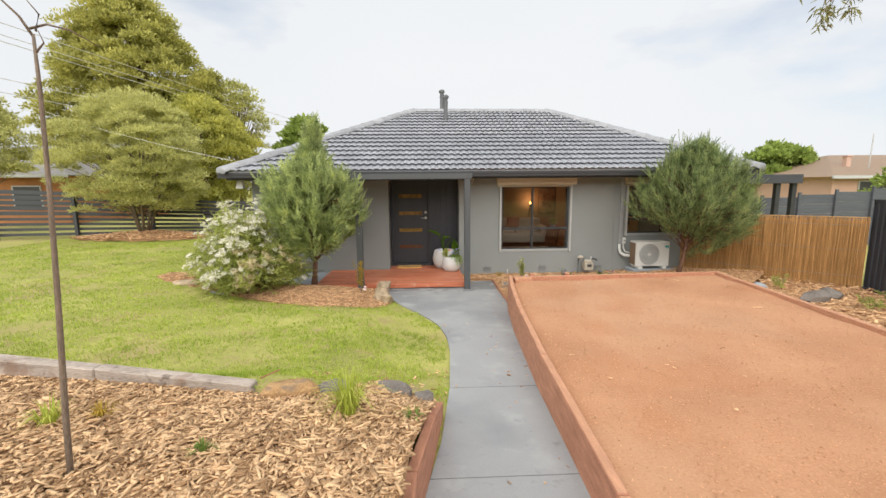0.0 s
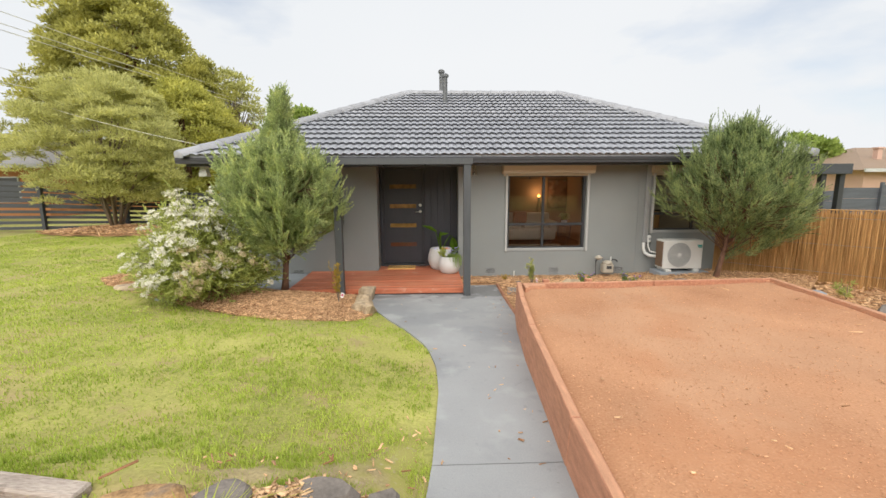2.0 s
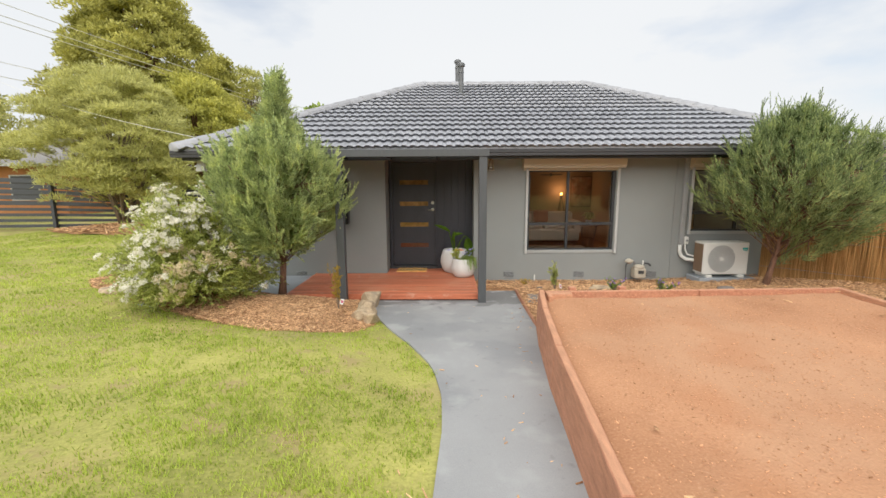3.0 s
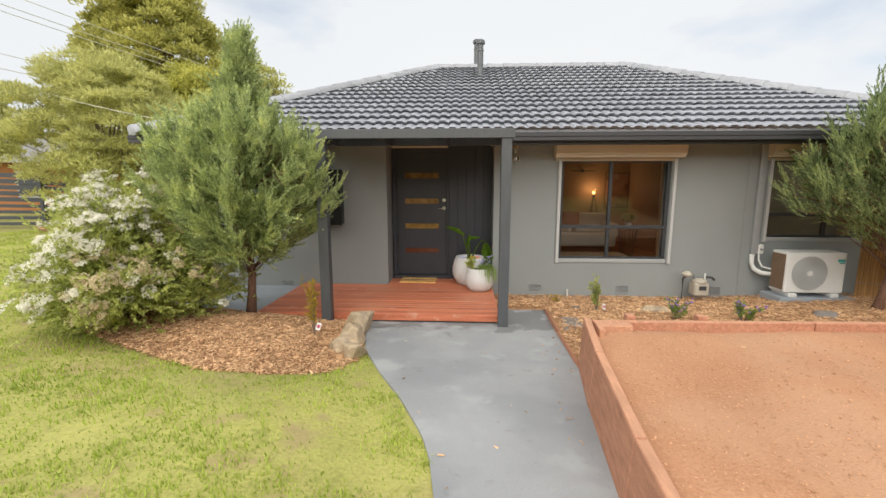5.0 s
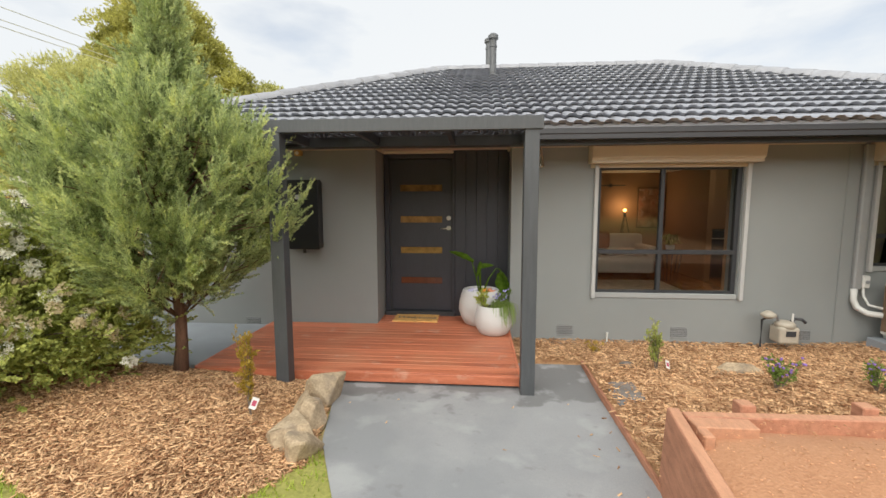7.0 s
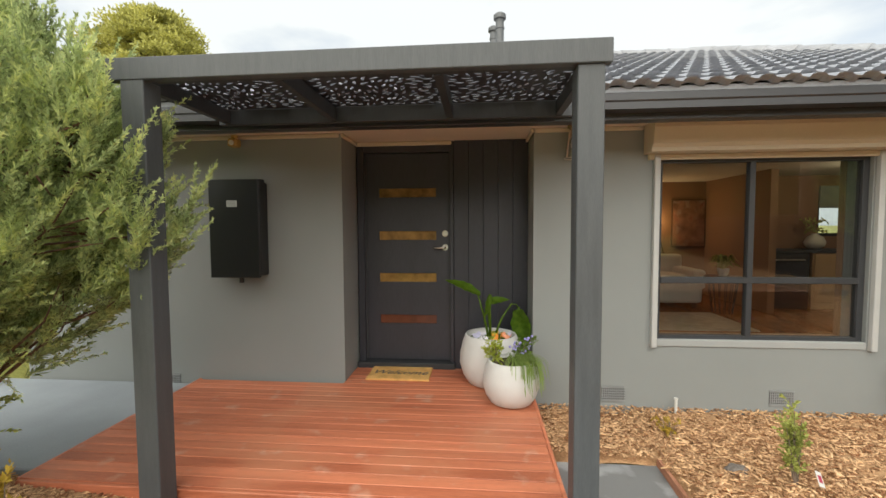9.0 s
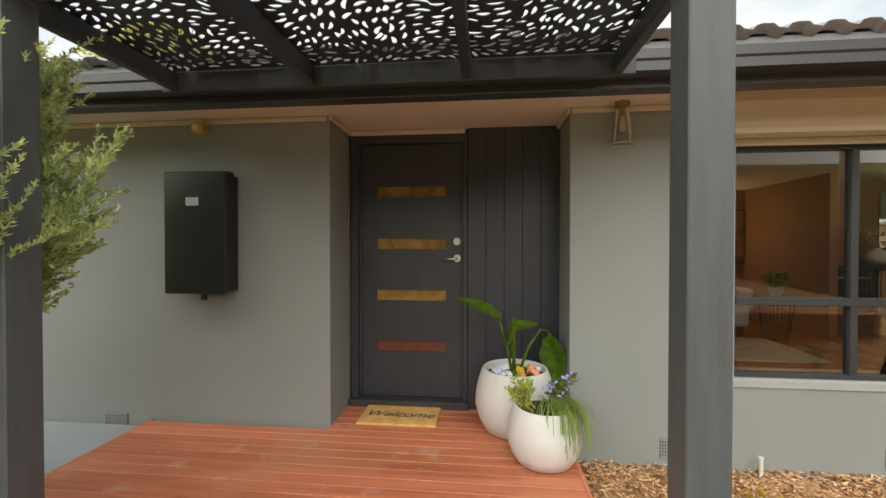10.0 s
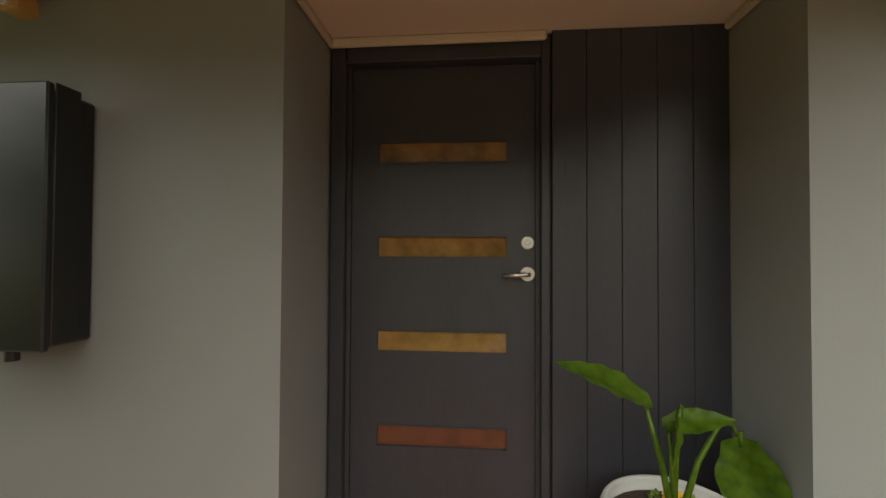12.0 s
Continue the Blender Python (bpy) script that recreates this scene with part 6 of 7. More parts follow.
def small_plant(seed, name, at, height, spread, count, material, label, flowers=None, tag=False):
    rng = np.random.default_rng(seed)
    t = thing(name, label, "plant", at)
    k = 9
    tips = [Vector((rng.normal(0, spread), rng.normal(0, spread), height * rng.uniform(0.55, 1.0))) for _ in range(k)]
    part("stem", branch_tubes([[(Vector((0, 0, -0.03)), 0.005), (p * 0.55 + Vector((0, 0, 0.03)), 0.003), (p, 0.0015)] for p in tips], 4), M_GREYBARK, t)
    i = rng.integers(0, k, count)
    T = np.array(tips)
    P = T[i] * rng.uniform(0.3, 1.0, (count, 1))
    D = unit(T[i] + rng.normal(0, 0.12, (count, 3)) * 2)
    V, F = plumes(P, D, rng, 0.06, 8, 0.03, 0.007, 1.0)
    ob = new("leaves", soup("leaves", V, F, material))
    ob.parent = t
    if flowers:
        Q = T[rng.integers(0, k, 26)] * rng.uniform(0.8, 1.05, (26, 1)) + rng.normal(0, 0.02, (26, 3))
        bm = bmesh.new()
        for q in Q:
            bmesh.ops.create_icosphere(bm, subdivisions=1, radius=0.011, matrix=Matrix.Translation(q))
        tagged(part("blooms", bm, flowers, t, "small mauve flowers"), kind="stuff")
    if tag:
        ob = part("plant_tag", box(-0.022, 0.022, -0.001, 0.001, 0.0, 0.075), M_PLASTIC, t, "white printed plant tag")
        ob.matrix_basis = pose(0.06, -0.09, 0.09, -35, 25, 20)
        pr = part("print_patch", box(-0.014, 0.014, -0.0022, -0.0012, 0.02, 0.055), paint("tag_print", (0.42, 0.05, 0.10), 0.4, 0.5, 60, 90, 0), t)
        pr.matrix_basis = pose(0.06, -0.09, 0.09, -35, 25, 20)
    return t


M_MAUVE = paint("mauve_petal", (0.28, 0.16, 0.48), 0.2, 0.7)
small_plant(1, "young_shrub", (1.90, 8.80, 0.04), 0.50, 0.045, 110, M_SHRUB, "young upright shrub with a white tag in the mulch", tag=True)
small_plant(2, "young_shrub", (-1.28, 7.6, 0.14), 0.62, 0.06, 110, M_GOLD, "golden young shrub with a white tag in the mulch", tag=True)
small_plant(3, "flowering_plant", (2.68, 8.42, 0.08), 0.30, 0.05, 80, M_SMALL, "low green plant with mauve flowers", M_MAUVE)
small_plant(4, "flowering_plant", (3.42, 8.42, 0.08), 0.26, 0.07, 80, M_SMALL, "low green plant with mauve flowers", M_MAUVE)
small_plant(5, "ground_plant", (1.55, 9.5, -0.03), 0.14, 0.05, 25, M_GOLD, "thin yellowing weed by the wall")
small_plant(6, "ground_plant", (6.5, 7.6, 0.1), 0.22, 0.16, 90, M_SHRUB, "low dark green plant by the fence")
small_plant(7, "ground_plant", (6.7, 6.2, 0.12), 0.16, 0.16, 90, M_SHRUB, "low dark green plant among the stones")
small_plant(8, "ground_plant", (7.6, 6.6, 0.12), 0.16, 0.18, 90, M_SMALL, "straggly green plant by the steel fence")

# ---- pots on the deck ----
def pot(at, r, h, label):
    t = thing("plant_pot", label, "pot", at)
    prof = [(r * 0.62, 0.0), (r * 0.74, 0.012), (r * 0.90, h * 0.20), (r * 1.0, h * 0.42), (r * 0.985, h * 0.62), (r * 0.90, h * 0.85), (r * 0.82, h * 0.985), (r * 0.80, h), (r * 0.765, h), (r * 0.75, h * 0.97), (r * 0.77, h * 0.88)]
    part("bowl", lathe(prof, 48), M_WHITE, t, smooth=True)
    part("soil", lathe([(r * 0.755, h * 0.875), (r * 0.755, h * 0.885), (r * 0.3, h * 0.90)], 24), M_SOIL, t)
    return t


POT_A, POT_B = (0.31, 10.13, DZ), (0.455, 9.72, DZ)
pot(POT_A, 0.272, 0.43, "large rounded white ceramic plant pot on the deck")
pot(POT_B, 0.218, 0.335, "small rounded white ceramic plant pot on the deck")
M_TARO = leafy("glossy_leaf", (0.03, 0.075, 0.005), (0.125, 0.205, 0.018), 0.25, 0.2, patch_scale=22.0)


def big_leaf(parent, root, base, tip, normal, wide, droop=0.05):
    """A broad pointed leaf with a folded midrib on its own stalk."""
    root, base, tip, normal = Vector(root), Vector(base), Vector(tip), Vector(normal).normalized()
    stalk = part("stalk", tube([root, root.lerp(base, 0.5) + Vector((0, 0, 0.03)), base], [0.012, 0.010, 0.007], 8), M_TARO, parent, smooth=True)
    way = tip - base
    side = way.cross(normal).normalized()
    bm = bmesh.new()
    rows = []
    for k in range(25):
        t = k / 24
        w = wide * (math.sin(math.pi * min(1, t * 1.02) ** 0.62) ** 0.8) * (1 if t < 0.98 else 0.1) + 0.001
        c = base + way * (t - 0.10 * (t < 0.05)) - normal * droop * t * t
        row = []
        for s in (-1, -0.66, -0.33, 0, 0.33, 0.66, 1):
            wave = 0.16 * math.sin(t * 26 - abs(s) * 5) * (0.3 + abs(s))
            row.append(bm.verts.new(c + side * s * w + normal * (abs(s) * w * 0.28 + wave * w * 0.35)))
        rows.append(row)
    for p, q in zip(rows, rows[1:]):
        for i in range(6):
            bm.faces.new((p[i], p[i + 1], q[i + 1], q[i]))
    leaf_ob = part("leaf_blade", bm, M_TARO, parent, smooth=True)
    return leaf_ob


taro = thing("taro_plant", "taro plant with large glossy green leaves in the pot", "plant", (POT_A[0], POT_A[1], DZ + 0.36))
big_leaf(taro, (-0.01, -0.03, 0), (-0.115, -0.05, 0.43), (-0.39, -0.09, 0.575), (0.35, -0.45, 0.82), 0.06, 0.03)
big_leaf(taro, (0.0, 0.0, 0), (-0.03, -0.02, 0.345), (0.155, -0.06, 0.395), (-0.25, -0.55, 0.8), 0.045, 0.02)
big_leaf(taro, (0.0, 0.02, 0), (-0.015, -0.06, 0.41), (-0.055, -0.10, 0.23), (0.8, -0.6, 0.1), 0.042, 0.0)
part("stalk", tube([(0.02, 0.03, 0), (0.10, 0.06, 0.20), (0.185, 0.09, 0.315), (0.23, 0.10, 0.31), (0.27, 0.10, 0.23)], [0.012, 0.010, 0.009, 0.007, 0.005], 8), M_TARO, taro, smooth=True)
big_leaf(taro, (0.25, 0.10, 0.28), (0.255, 0.09, 0.24), (0.335, 0.04, -0.10), (-0.6, -0.75, 0.15), 0.10, -0.02)


def pansies(at, r, count, colours, label, seed):
    rng = np.random.default_rng(seed)
    t = thing("pansies", label, "flowers", at)
    leaf_P = np.stack([rng.uniform(-r, r, 160), rng.uniform(-r, r, 160), np.zeros(160)], -1)
    leaf_P = leaf_P[np.hypot(leaf_P[:, 0], leaf_P[:, 1]) < r]
    D = unit(rng.normal(0, 0.5, leaf_P.shape) + np.array((0, 0, 0.9)))
    V, F = plumes(leaf_P, D, rng, 0.04, 6, 0.028, 0.008, 1.0)
    ob = new("leaves", soup("leaves", V, F, M_SMALL))
    ob.parent = t
    for k in range(count):
        a, q = rng.uniform(0, 6.28), r * math.sqrt(rng.random())
        x = q * math.cos(a)
        c = Vector((x, q * math.sin(a), rng.uniform(0.03, 0.065)))
        n = Vector((rng.normal(0, 0.4), -0.7, 0.7)).normalized()
        m = n.to_track_quat("Z", "Y").to_matrix().to_4x4()
        bm = bmesh.new()
        for p in range(5):
            an = p * 1.2566 + 0.3
            vs = [bm.verts.new(c + m.to_3x3() @ Vector((0.016 * math.cos(an + d) * s, 0.016 * math.sin(an + d) * s, 0.003 * (s > 0.9)))) for d, s in ((0, 0.05), (-0.6, 0.8), (-0.3, 1.15), (0.3, 1.15), (0.6, 0.8))]
            bm.faces.new(vs)
        part("bloom", bm, colours[int((x / r + 1) / 2 * len(colours) * 0.999 + rng.normal(0, 0.3)) % len(colours)], t)
    return t


petal = [paint(n, c, 0.15, 0.6) for n, c in (("lilac_petal", (0.62, 0.60, 0.78)), ("pale_petal", (0.75, 0.72, 0.80)), ("yellow_petal", (0.85, 0.50, 0.03)), ("orange_petal", (0.80, 0.26, 0.03)), ("salmon_petal", (0.75, 0.32, 0.18)))]
pansies((POT_A[0] - 0.0, POT_A[1] - 0.04, DZ + 0.375), 0.17, 46, petal, "lilac, yellow and orange pansies filling the pot", 9)
trailing = thing("trailing_grass", "pale green fine grass trailing over the small pot", "plant", (POT_B[0], POT_B[1], DZ + 0.29))
M_TRAIL = leafy("trailing_blades", (0.16, 0.24, 0.05), (0.36, 0.46, 0.13), 0.5, 0.35)
rng_t = np.random.default_rng(21)


def strands():
    n = 260
    az = rng_t.normal(-0.9, 0.55, n)
    r = rng_t.uniform(0.08, 0.23, n)
    start = np.stack([0.05 + rng_t.normal(0, 0.03, n), rng_t.normal(0.0, 0.04, n), np.zeros(n)], -1)
    out = np.stack([np.cos(az), np.sin(az), np.zeros(n)], -1)
    drop = rng_t.uniform(0.02, 0.15, n) * (r > 0.15)
    pts = [start, start + out * (r * 0.45)[:, None] + np.array((0, 0, 0.09)), start + out * (r * 0.85)[:, None] + np.array((0, 0, 0.05)), start + out * r[:, None] - np.array((0, 0, 1.0)) * drop[:, None]]
    side = np.stack([-np.sin(az), np.cos(az), np.zeros(n)], -1) * 0.0022
    V = np.stack([v for p in pts for v in (p - side, p + side)], 1).reshape(-1, 3)
    i = np.arange(n)[:, None, None] * 8
    F = (i + np.array([(0, 1, 3, 2), (2, 3, 5, 4), (4, 5, 7, 6)])).reshape(-1, 4)
    return V, F


ob = new("blades", soup("blades", *strands(), M_TRAIL))
ob.parent = trailing
small_plant(31, "herb", (POT_B[0] - 0.11, POT_B[1] - 0.02, DZ + 0.29), 0.19, 0.05, 60, M_TUFT, "feathery light green herb in the small pot")
small_plant(32, "flowering_plant", (POT_B[0] + 0.09, POT_B[1] + 0.08, DZ + 0.29), 0.20, 0.05, 40, M_SMALL, "green plant with lavender blue flowers in the small pot", paint("lavender_petal", (0.38, 0.34, 0.72), 0.2, 0.7))


# ---- garden stones, sleeper, paving beside the deck ----
M_ORANGE = paint("orange_slate", (0.29, 0.16, 0.07), 0.5, 0.85, 7, 60, 0.8, tint=(0.42, 0.26, 0.12), spots=[(6, 0.52, (0.20, 0.16, 0.13), 0.8)])


def slab_stone(seed, sx, sy, sz):
    """A flat broken slab with an angular outline."""
    r = random.Random(seed)
    bm = bmesh.new()
    n = 9
    rim = [((1 + r.uniform(-0.22, 0.12)) * math.cos(6.283 * k / n + r.uniform(-0.2, 0.2)), (1 + r.uniform(-0.22, 0.12)) * math.sin(6.283 * k / n + r.uniform(-0.2, 0.2))) for k in range(n)]
    low = [bm.verts.new((x * sx * 1.04, y * sy * 1.04, -sz)) for x, y in rim]
    mid = [bm.verts.new((x * sx * 1.02, y * sy * 1.02, sz * r.uniform(0.1, 0.5))) for x, y in rim]
    top = [bm.verts.new((x * sx * 0.82, y * sy * 0.80, sz * r.uniform(0.75, 1.0))) for x, y in rim]
    for a, b in ((low, mid), (mid, top)):
        for k in range(n):
            bm.faces.new((a[k], a[(k + 1) % n], b[(k + 1) % n], b[k]))
    bm.faces.new(top)
    bmesh.ops.triangulate(bm, faces=[f for f in bm.faces if len(f.verts) > 4])
    return bm


def flat_stone(name, seed, at, size, material, label, turn=0):
    t = thing(name, label, "stone", at)
    t.rotation_euler = (0, 0, radians(turn))
    part("stone", slab_stone(seed, *size), material, t)
    return t


def stone(name, seed, at, size, material, label, turn=0, level=2):
    t = thing(name, label, "stone", at)
    t.rotation_euler = (0, 0, radians(turn))
    part("stone", rock(seed, *size, level), material, t)
    return t


def crag(name, seed, at, size, material, label, turn=0):
    """A broken, flat-faced rock."""
    r = random.Random(seed * 13 + 1)
    bm = bmesh.new()
    for _ in range(15):
        d = Vector((r.uniform(-1, 1), r.uniform(-1, 1), r.uniform(-0.7, 1)))
        d /= max(abs(d.x), abs(d.y), abs(d.z)) ** 0.75
        bm.verts.new((d.x * size[0], d.y * size[1], d.z * size[2]))
    bmesh.ops.convex_hull(bm, input=bm.verts)
    bmesh.ops.delete(bm, geom=[v for v in bm.verts if not v.link_faces], context="VERTS")
    bmesh.ops.bevel(bm, geom=list(bm.edges), offset=0.007, segments=1, affect="EDGES")
    t = thing(name, label, "stone", at)
    t.rotation_euler = (radians(r.uniform(-10, 10)), radians(r.uniform(-10, 10)), radians(turn))
    part("stone", bm, material, t)
    return t


for k, (x, y, s, tz) in enumerate(((-0.80, 7.36, (0.10, 0.15, 0.15), 0.05), (-0.97, 7.50, (0.15, 0.17, 0.13), 0.06), (-0.90, 7.70, (0.11, 0.10, 0.15), 0.06), (-1.03, 7.84, (0.14, 0.12, 0.12), 0.06), (-0.92, 8.07, (0.10, 0.19, 0.19), 0.07))):
    crag("garden_rock", k + 3, (x, y, tz), s, M_ROCK, "angular sandstone rock edging the bed beside the path", k * 37)
stone("garden_rock", 14, (2.64, 8.84, 0.07), (0.22, 0.09, 0.08), M_ROCK, "long flat mossy rock in the mulch", 4)
stone("garden_rock", 15, (1.33 + 0.35, 8.95, 0.05), (0.07, 0.06, 0.05), M_SLATE, "small grey stone in the mulch", 20)
stone("garden_rock", 16, (4.5, 8.6, 0.12), (0.16, 0.12, 0.07), M_SLATE, "grey flat stone half buried in the mulch", 30)
stone("garden_rock", 17, (6.15, 7.75, 0.08), (0.17, 0.13, 0.1), M_CONC2, "pale rounded stone in the side bed", 10)
stone("garden_rock", 18, (6.35, 6.75, 0.12), (0.26, 0.18, 0.14), M_SLATE, "dark grey boulder in the side bed", 15)
stone("garden_rock", 19, (6.8, 6.95, 0.12), (0.22, 0.16, 0.12), M_SLATE, "grey boulder in the side bed", 65)
stone("garden_rock", 20, (7.2, 6.1, 0.14), (0.3, 0.2, 0.14), M_SLATE, "large grey boulder by the steel fence", 40)
stone("garden_rock", 21, (6.9, 5.2, 0.16), (0.2, 0.2, 0.1), M_SLATE, "dark boulder in the side bed", 80)
flat_stone("edging_stone", 31, (-1.11, 3.05, 0.612), (0.22, 0.09, 0.055), M_ORANGE, "flat orange-brown slab stone edging the lawn", 12)
flat_stone("edging_stone", 32, (-0.80, 3.12, 0.575), (0.13, 0.09, 0.05), M_SLATE, "dark flat slate stone edging the lawn", 6)
flat_stone("edging_stone", 33, (-0.45, 3.19, 0.512), (0.20, 0.10, 0.055), M_SLATE, "dark flat slate stone edging the lawn", 4)
flat_stone("edging_stone", 34, (-0.17, 3.26, 0.395), (0.10, 0.08, 0.05), M_SLATE, "small grey stone edging the lawn", 25)
flat_stone("edging_stone", 35, (-4.5, 7.95, 0.30), (0.3, 0.2, 0.06), M_ROCK, "flat pale brown-grey stone under the shrub", 12)
flat_stone("edging_stone", 36, (-3.8, 7.55, 0.20), (0.3, 0.16, 0.06), M_CONC2, "flat pale grey stone under the shrub", -14)
sleeper = thing("timber_sleeper", "weathered grey-brown timber sleeper edging the lawn", "sleeper")
part("sleeper", board((-1.375, 3.125), (-2.52, 3.228), (0.45, 0.52), (0.64, 0.748), 0.10, 0.010), M_SLEEPER, sleeper)
sleeper_b = thing("timber_sleeper", "weathered grey-brown timber sleeper edging the lawn", "sleeper")
part("sleeper", board((-2.53, 3.235), (-5.0, 3.47), (0.52, 0.7), (0.742, 0.96), 0.10, 0.010), M_SLEEPER, sleeper_b)
side_slab = thing("side_paving", "blue-grey concrete paving beside the deck", "paving", kind="structure")
part("slab", box(-4.3, -2.345, 8.66, WY - 0.01, -0.1, 0.055, 0.01), M_CONC2, side_slab)
cover = thing("pit_cover", "small dark grey stormwater cover in the mulch", "drain cover", (1.46, 8.275, 0.10))
part("lid", box(-0.09, 0.09, -0.14, 0.14, 0.0, 0.02, 0.004), M_SLATE, cover)
part("rim", box(-0.10, 0.10, -0.15, 0.15, -0.06, 0.006, 0.004), M_CONC2, cover)

# ---- slatted side fence ----
slat_fence = thing("slat_fence", "charcoal horizontal slat fence along the side boundary", "fence", kind="structure")
FA, FB = Vector((-22.0, 14.2, 0.42)), Vector((-5.2, 16.75, 0.38))
n_posts = 8
for k in range(n_posts):
    p = FA.lerp(FB, k / (n_posts - 1))
    top = np.interp(p.x, [-22, -13.4, -8.2, -5.2], [2.15, 2.05, 1.56, 1.5])
    part("post", box(p.x - 0.05, p.x + 0.05, p.y - 0.16, p.y - 0.06, p.z - 0.2, float(top) + 0.02), M_FENCE, slat_fence)
for k in range(n_posts - 1):
    a, b = FA.lerp(FB, k / (n_posts - 1)), FA.lerp(FB, (k + 1) / (n_posts - 1))
    ta, tb = [float(np.interp(v.x, [-22, -13.4, -8.2, -5.2], [2.15, 2.05, 1.56, 1.5])) for v in (a, b)]
    for i in range(9):
        f0, f1 = (i + 0.12) / 9, (i + 0.86) / 9 if i > 3 else (i + 0.66) / 9
        za = (a.z + 0.02 + f0 * (ta - a.z), b.z + 0.02 + f0 * (tb - b.z))
        zb = (a.z + 0.02 + f1 * (ta - a.z), b.z + 0.02 + f1 * (tb - b.z))
        part("slat", board((a.x + 0.005, a.y - 0.03), (b.x - 0.005, b.y - 0.03), za, zb, 0.022, 0.002), M_FENCE, slat_fence)

# ---- bamboo screen and steel fence ----
bamboo = thing("bamboo_screen", "golden-brown split bamboo screen fence tied with wire", "fence", kind="structure")
BA, BB = Vector((5.95, 9.9, 0.0)), Vector((8.06, 7.62, 0.02))
rng_b = np.random.default_rng(12)
n_canes = 300
cane_v, cane_f = [], []
for k in range(n_canes):
    p = BA.lerp(BB, k / (n_canes - 1)) + Vector((rng_b.normal(0, 0.006), rng_b.normal(0, 0.006), 0))
    h = 1.34 + rng_b.normal(0, 0.012) + 0.03 * k / n_canes
    r = rng_b.uniform(0.0062, 0.0088)
    bend = rng_b.normal(0, 0.010)
    c = tube([(p.x, p.y, -0.02), (p.x + bend, p.y + bend, h * 0.5), (p.x, p.y, h)], [r, r, r * 0.9], 6)
    part("cane", c, M_BAMBOO, bamboo)
way_b = (BB - BA).normalized()
front_b = Vector((-way_b.y, way_b.x, 0)) * -0.016
for z in (0.25, 0.75, 1.22):
    part("wire", tube([BA + front_b + Vector((0, 0, z)), BB + front_b + Vector((0, 0, z))], 0.003, 5), M_PIPE, bamboo)
part("backing", board((BA.x + 0.02, BA.y + 0.02), (BB.x + 0.02, BB.y + 0.02), (0.0, 0.0), (1.29, 1.32), 0.006, 0.001), M_BAMBOO, bamboo)
part("cap_rail", board((BA.x, BA.y), (BB.x, BB.y), (1.345, 1.375), (1.362, 1.395), 0.03, 0.004), M_BAMBOO, bamboo)

steel = thing("steel_fence", "dark charcoal ribbed steel boundary fence", "fence", kind="structure")


def ribbed(y0, y1, x, z0, z1, pitch=0.095):
    bm = bmesh.new()
    pts = []
    y, k = y0, 0
    while y < y1:
        for dx, dy in ((0.0, 0.0), (0.0, 0.045), (0.022, 0.058), (0.022, 0.085)):
            pts.append((x - dx, min(y + dy, y1)))
        y += pitch
    rows = [[bm.verts.new((a, b, z)) for a, b in pts] for z in (z0, z1)]
    for i in range(len(pts) - 1):
        bm.faces.new((rows[0][i], rows[0][i + 1], rows[1][i + 1], rows[1][i]))
    return bm


for k in range(5):
    y0 = -4.0 + k * 2.33
    ob = part("panel", ribbed(y0, y0 + 2.33, 8.16, 0.02, 1.70), M_COLOR, steel)
    ob.modifiers.new("thickness", "SOLIDIFY").thickness = 0.003
    part("post", box(8.135, 8.205, y0 - 0.03, y0 + 0.03, 0, 1.72), M_COLOR, steel)
part("rail", box(8.13, 8.20, -4.0, 7.66, 1.68, 1.72, 0.004), M_COLOR, steel)
part("rail", box(8.11, 8.18, -4.0, 7.7, 0.0, 0.07, 0.004), M_COLOR, steel)

# ---- carport, paling fence, neighbours ----
carport = thing("carport", "dark flat-roofed carport beside the house", "carport", kind="structure")
part("roof", box(7.45, 10.0, 11.3, 17.0, 2.13, 2.26, 0.01), M_GUTTER, carport)
part("fascia", box(7.45, 10.04, 11.24, 11.298, 2.03, 2.27, 0.006), M_FENCE, carport)
part("fascia", box(10.002, 10.05, 11.3, 17.0, 2.03, 2.27, 0.006), M_FENCE, carport)
for x, y in ((9.92, 11.4), (9.46, 11.4), (9.92, 14.0), (9.92, 16.8)):
    part("post", box(x - 0.06, x + 0.06, y - 0.06, y + 0.06, -0.1, 2.128), M_DARK, carport)
M_PALING = paint("grey_paling", (0.09, 0.098, 0.115), 0.25, 0.7, 4, 50, 0.3, stretch=(0.4, 0.4, 4))
paling = thing("paling_fence", "blue-grey timber paling fence with stepped panels", "fence", kind="structure")
for k in range(5):
    x0 = 9.5 + k * 1.25
    top = 1.52 + 0.085 * k
    part("post", box(x0 - 0.04, x0 + 0.04, 13.40, 13.47, 0, top + 0.05), M_PALING, paling)
    for i in range(5):
        z = 0.1 + i * (top - 0.12) / 5
        part("paling", box(x0 + 0.01, x0 + 1.24, 13.48, 13.51, z, z + (top - 0.12) / 5 - 0.006), M_PALING, paling)
M_BRICKA = paint("orange_brick", (0.40, 0.17, 0.06), 0.2, 0.85, 3, 30, 0.4)
M_PEACH = paint("peach_render", (0.55, 0.36, 0.28), 0.06, 0.85, 2, 60, 0.2)
M_BROWNTILE = paint("brown_tile", (0.27, 0.19, 0.13), 0.25, 0.7, 3, 24, 0.7, stretch=(1, 6, 6))
M_GREYTILE = paint("grey_tile", (0.24, 0.23, 0.22), 0.2, 0.7, 3, 24, 0.7, stretch=(1, 6, 6))


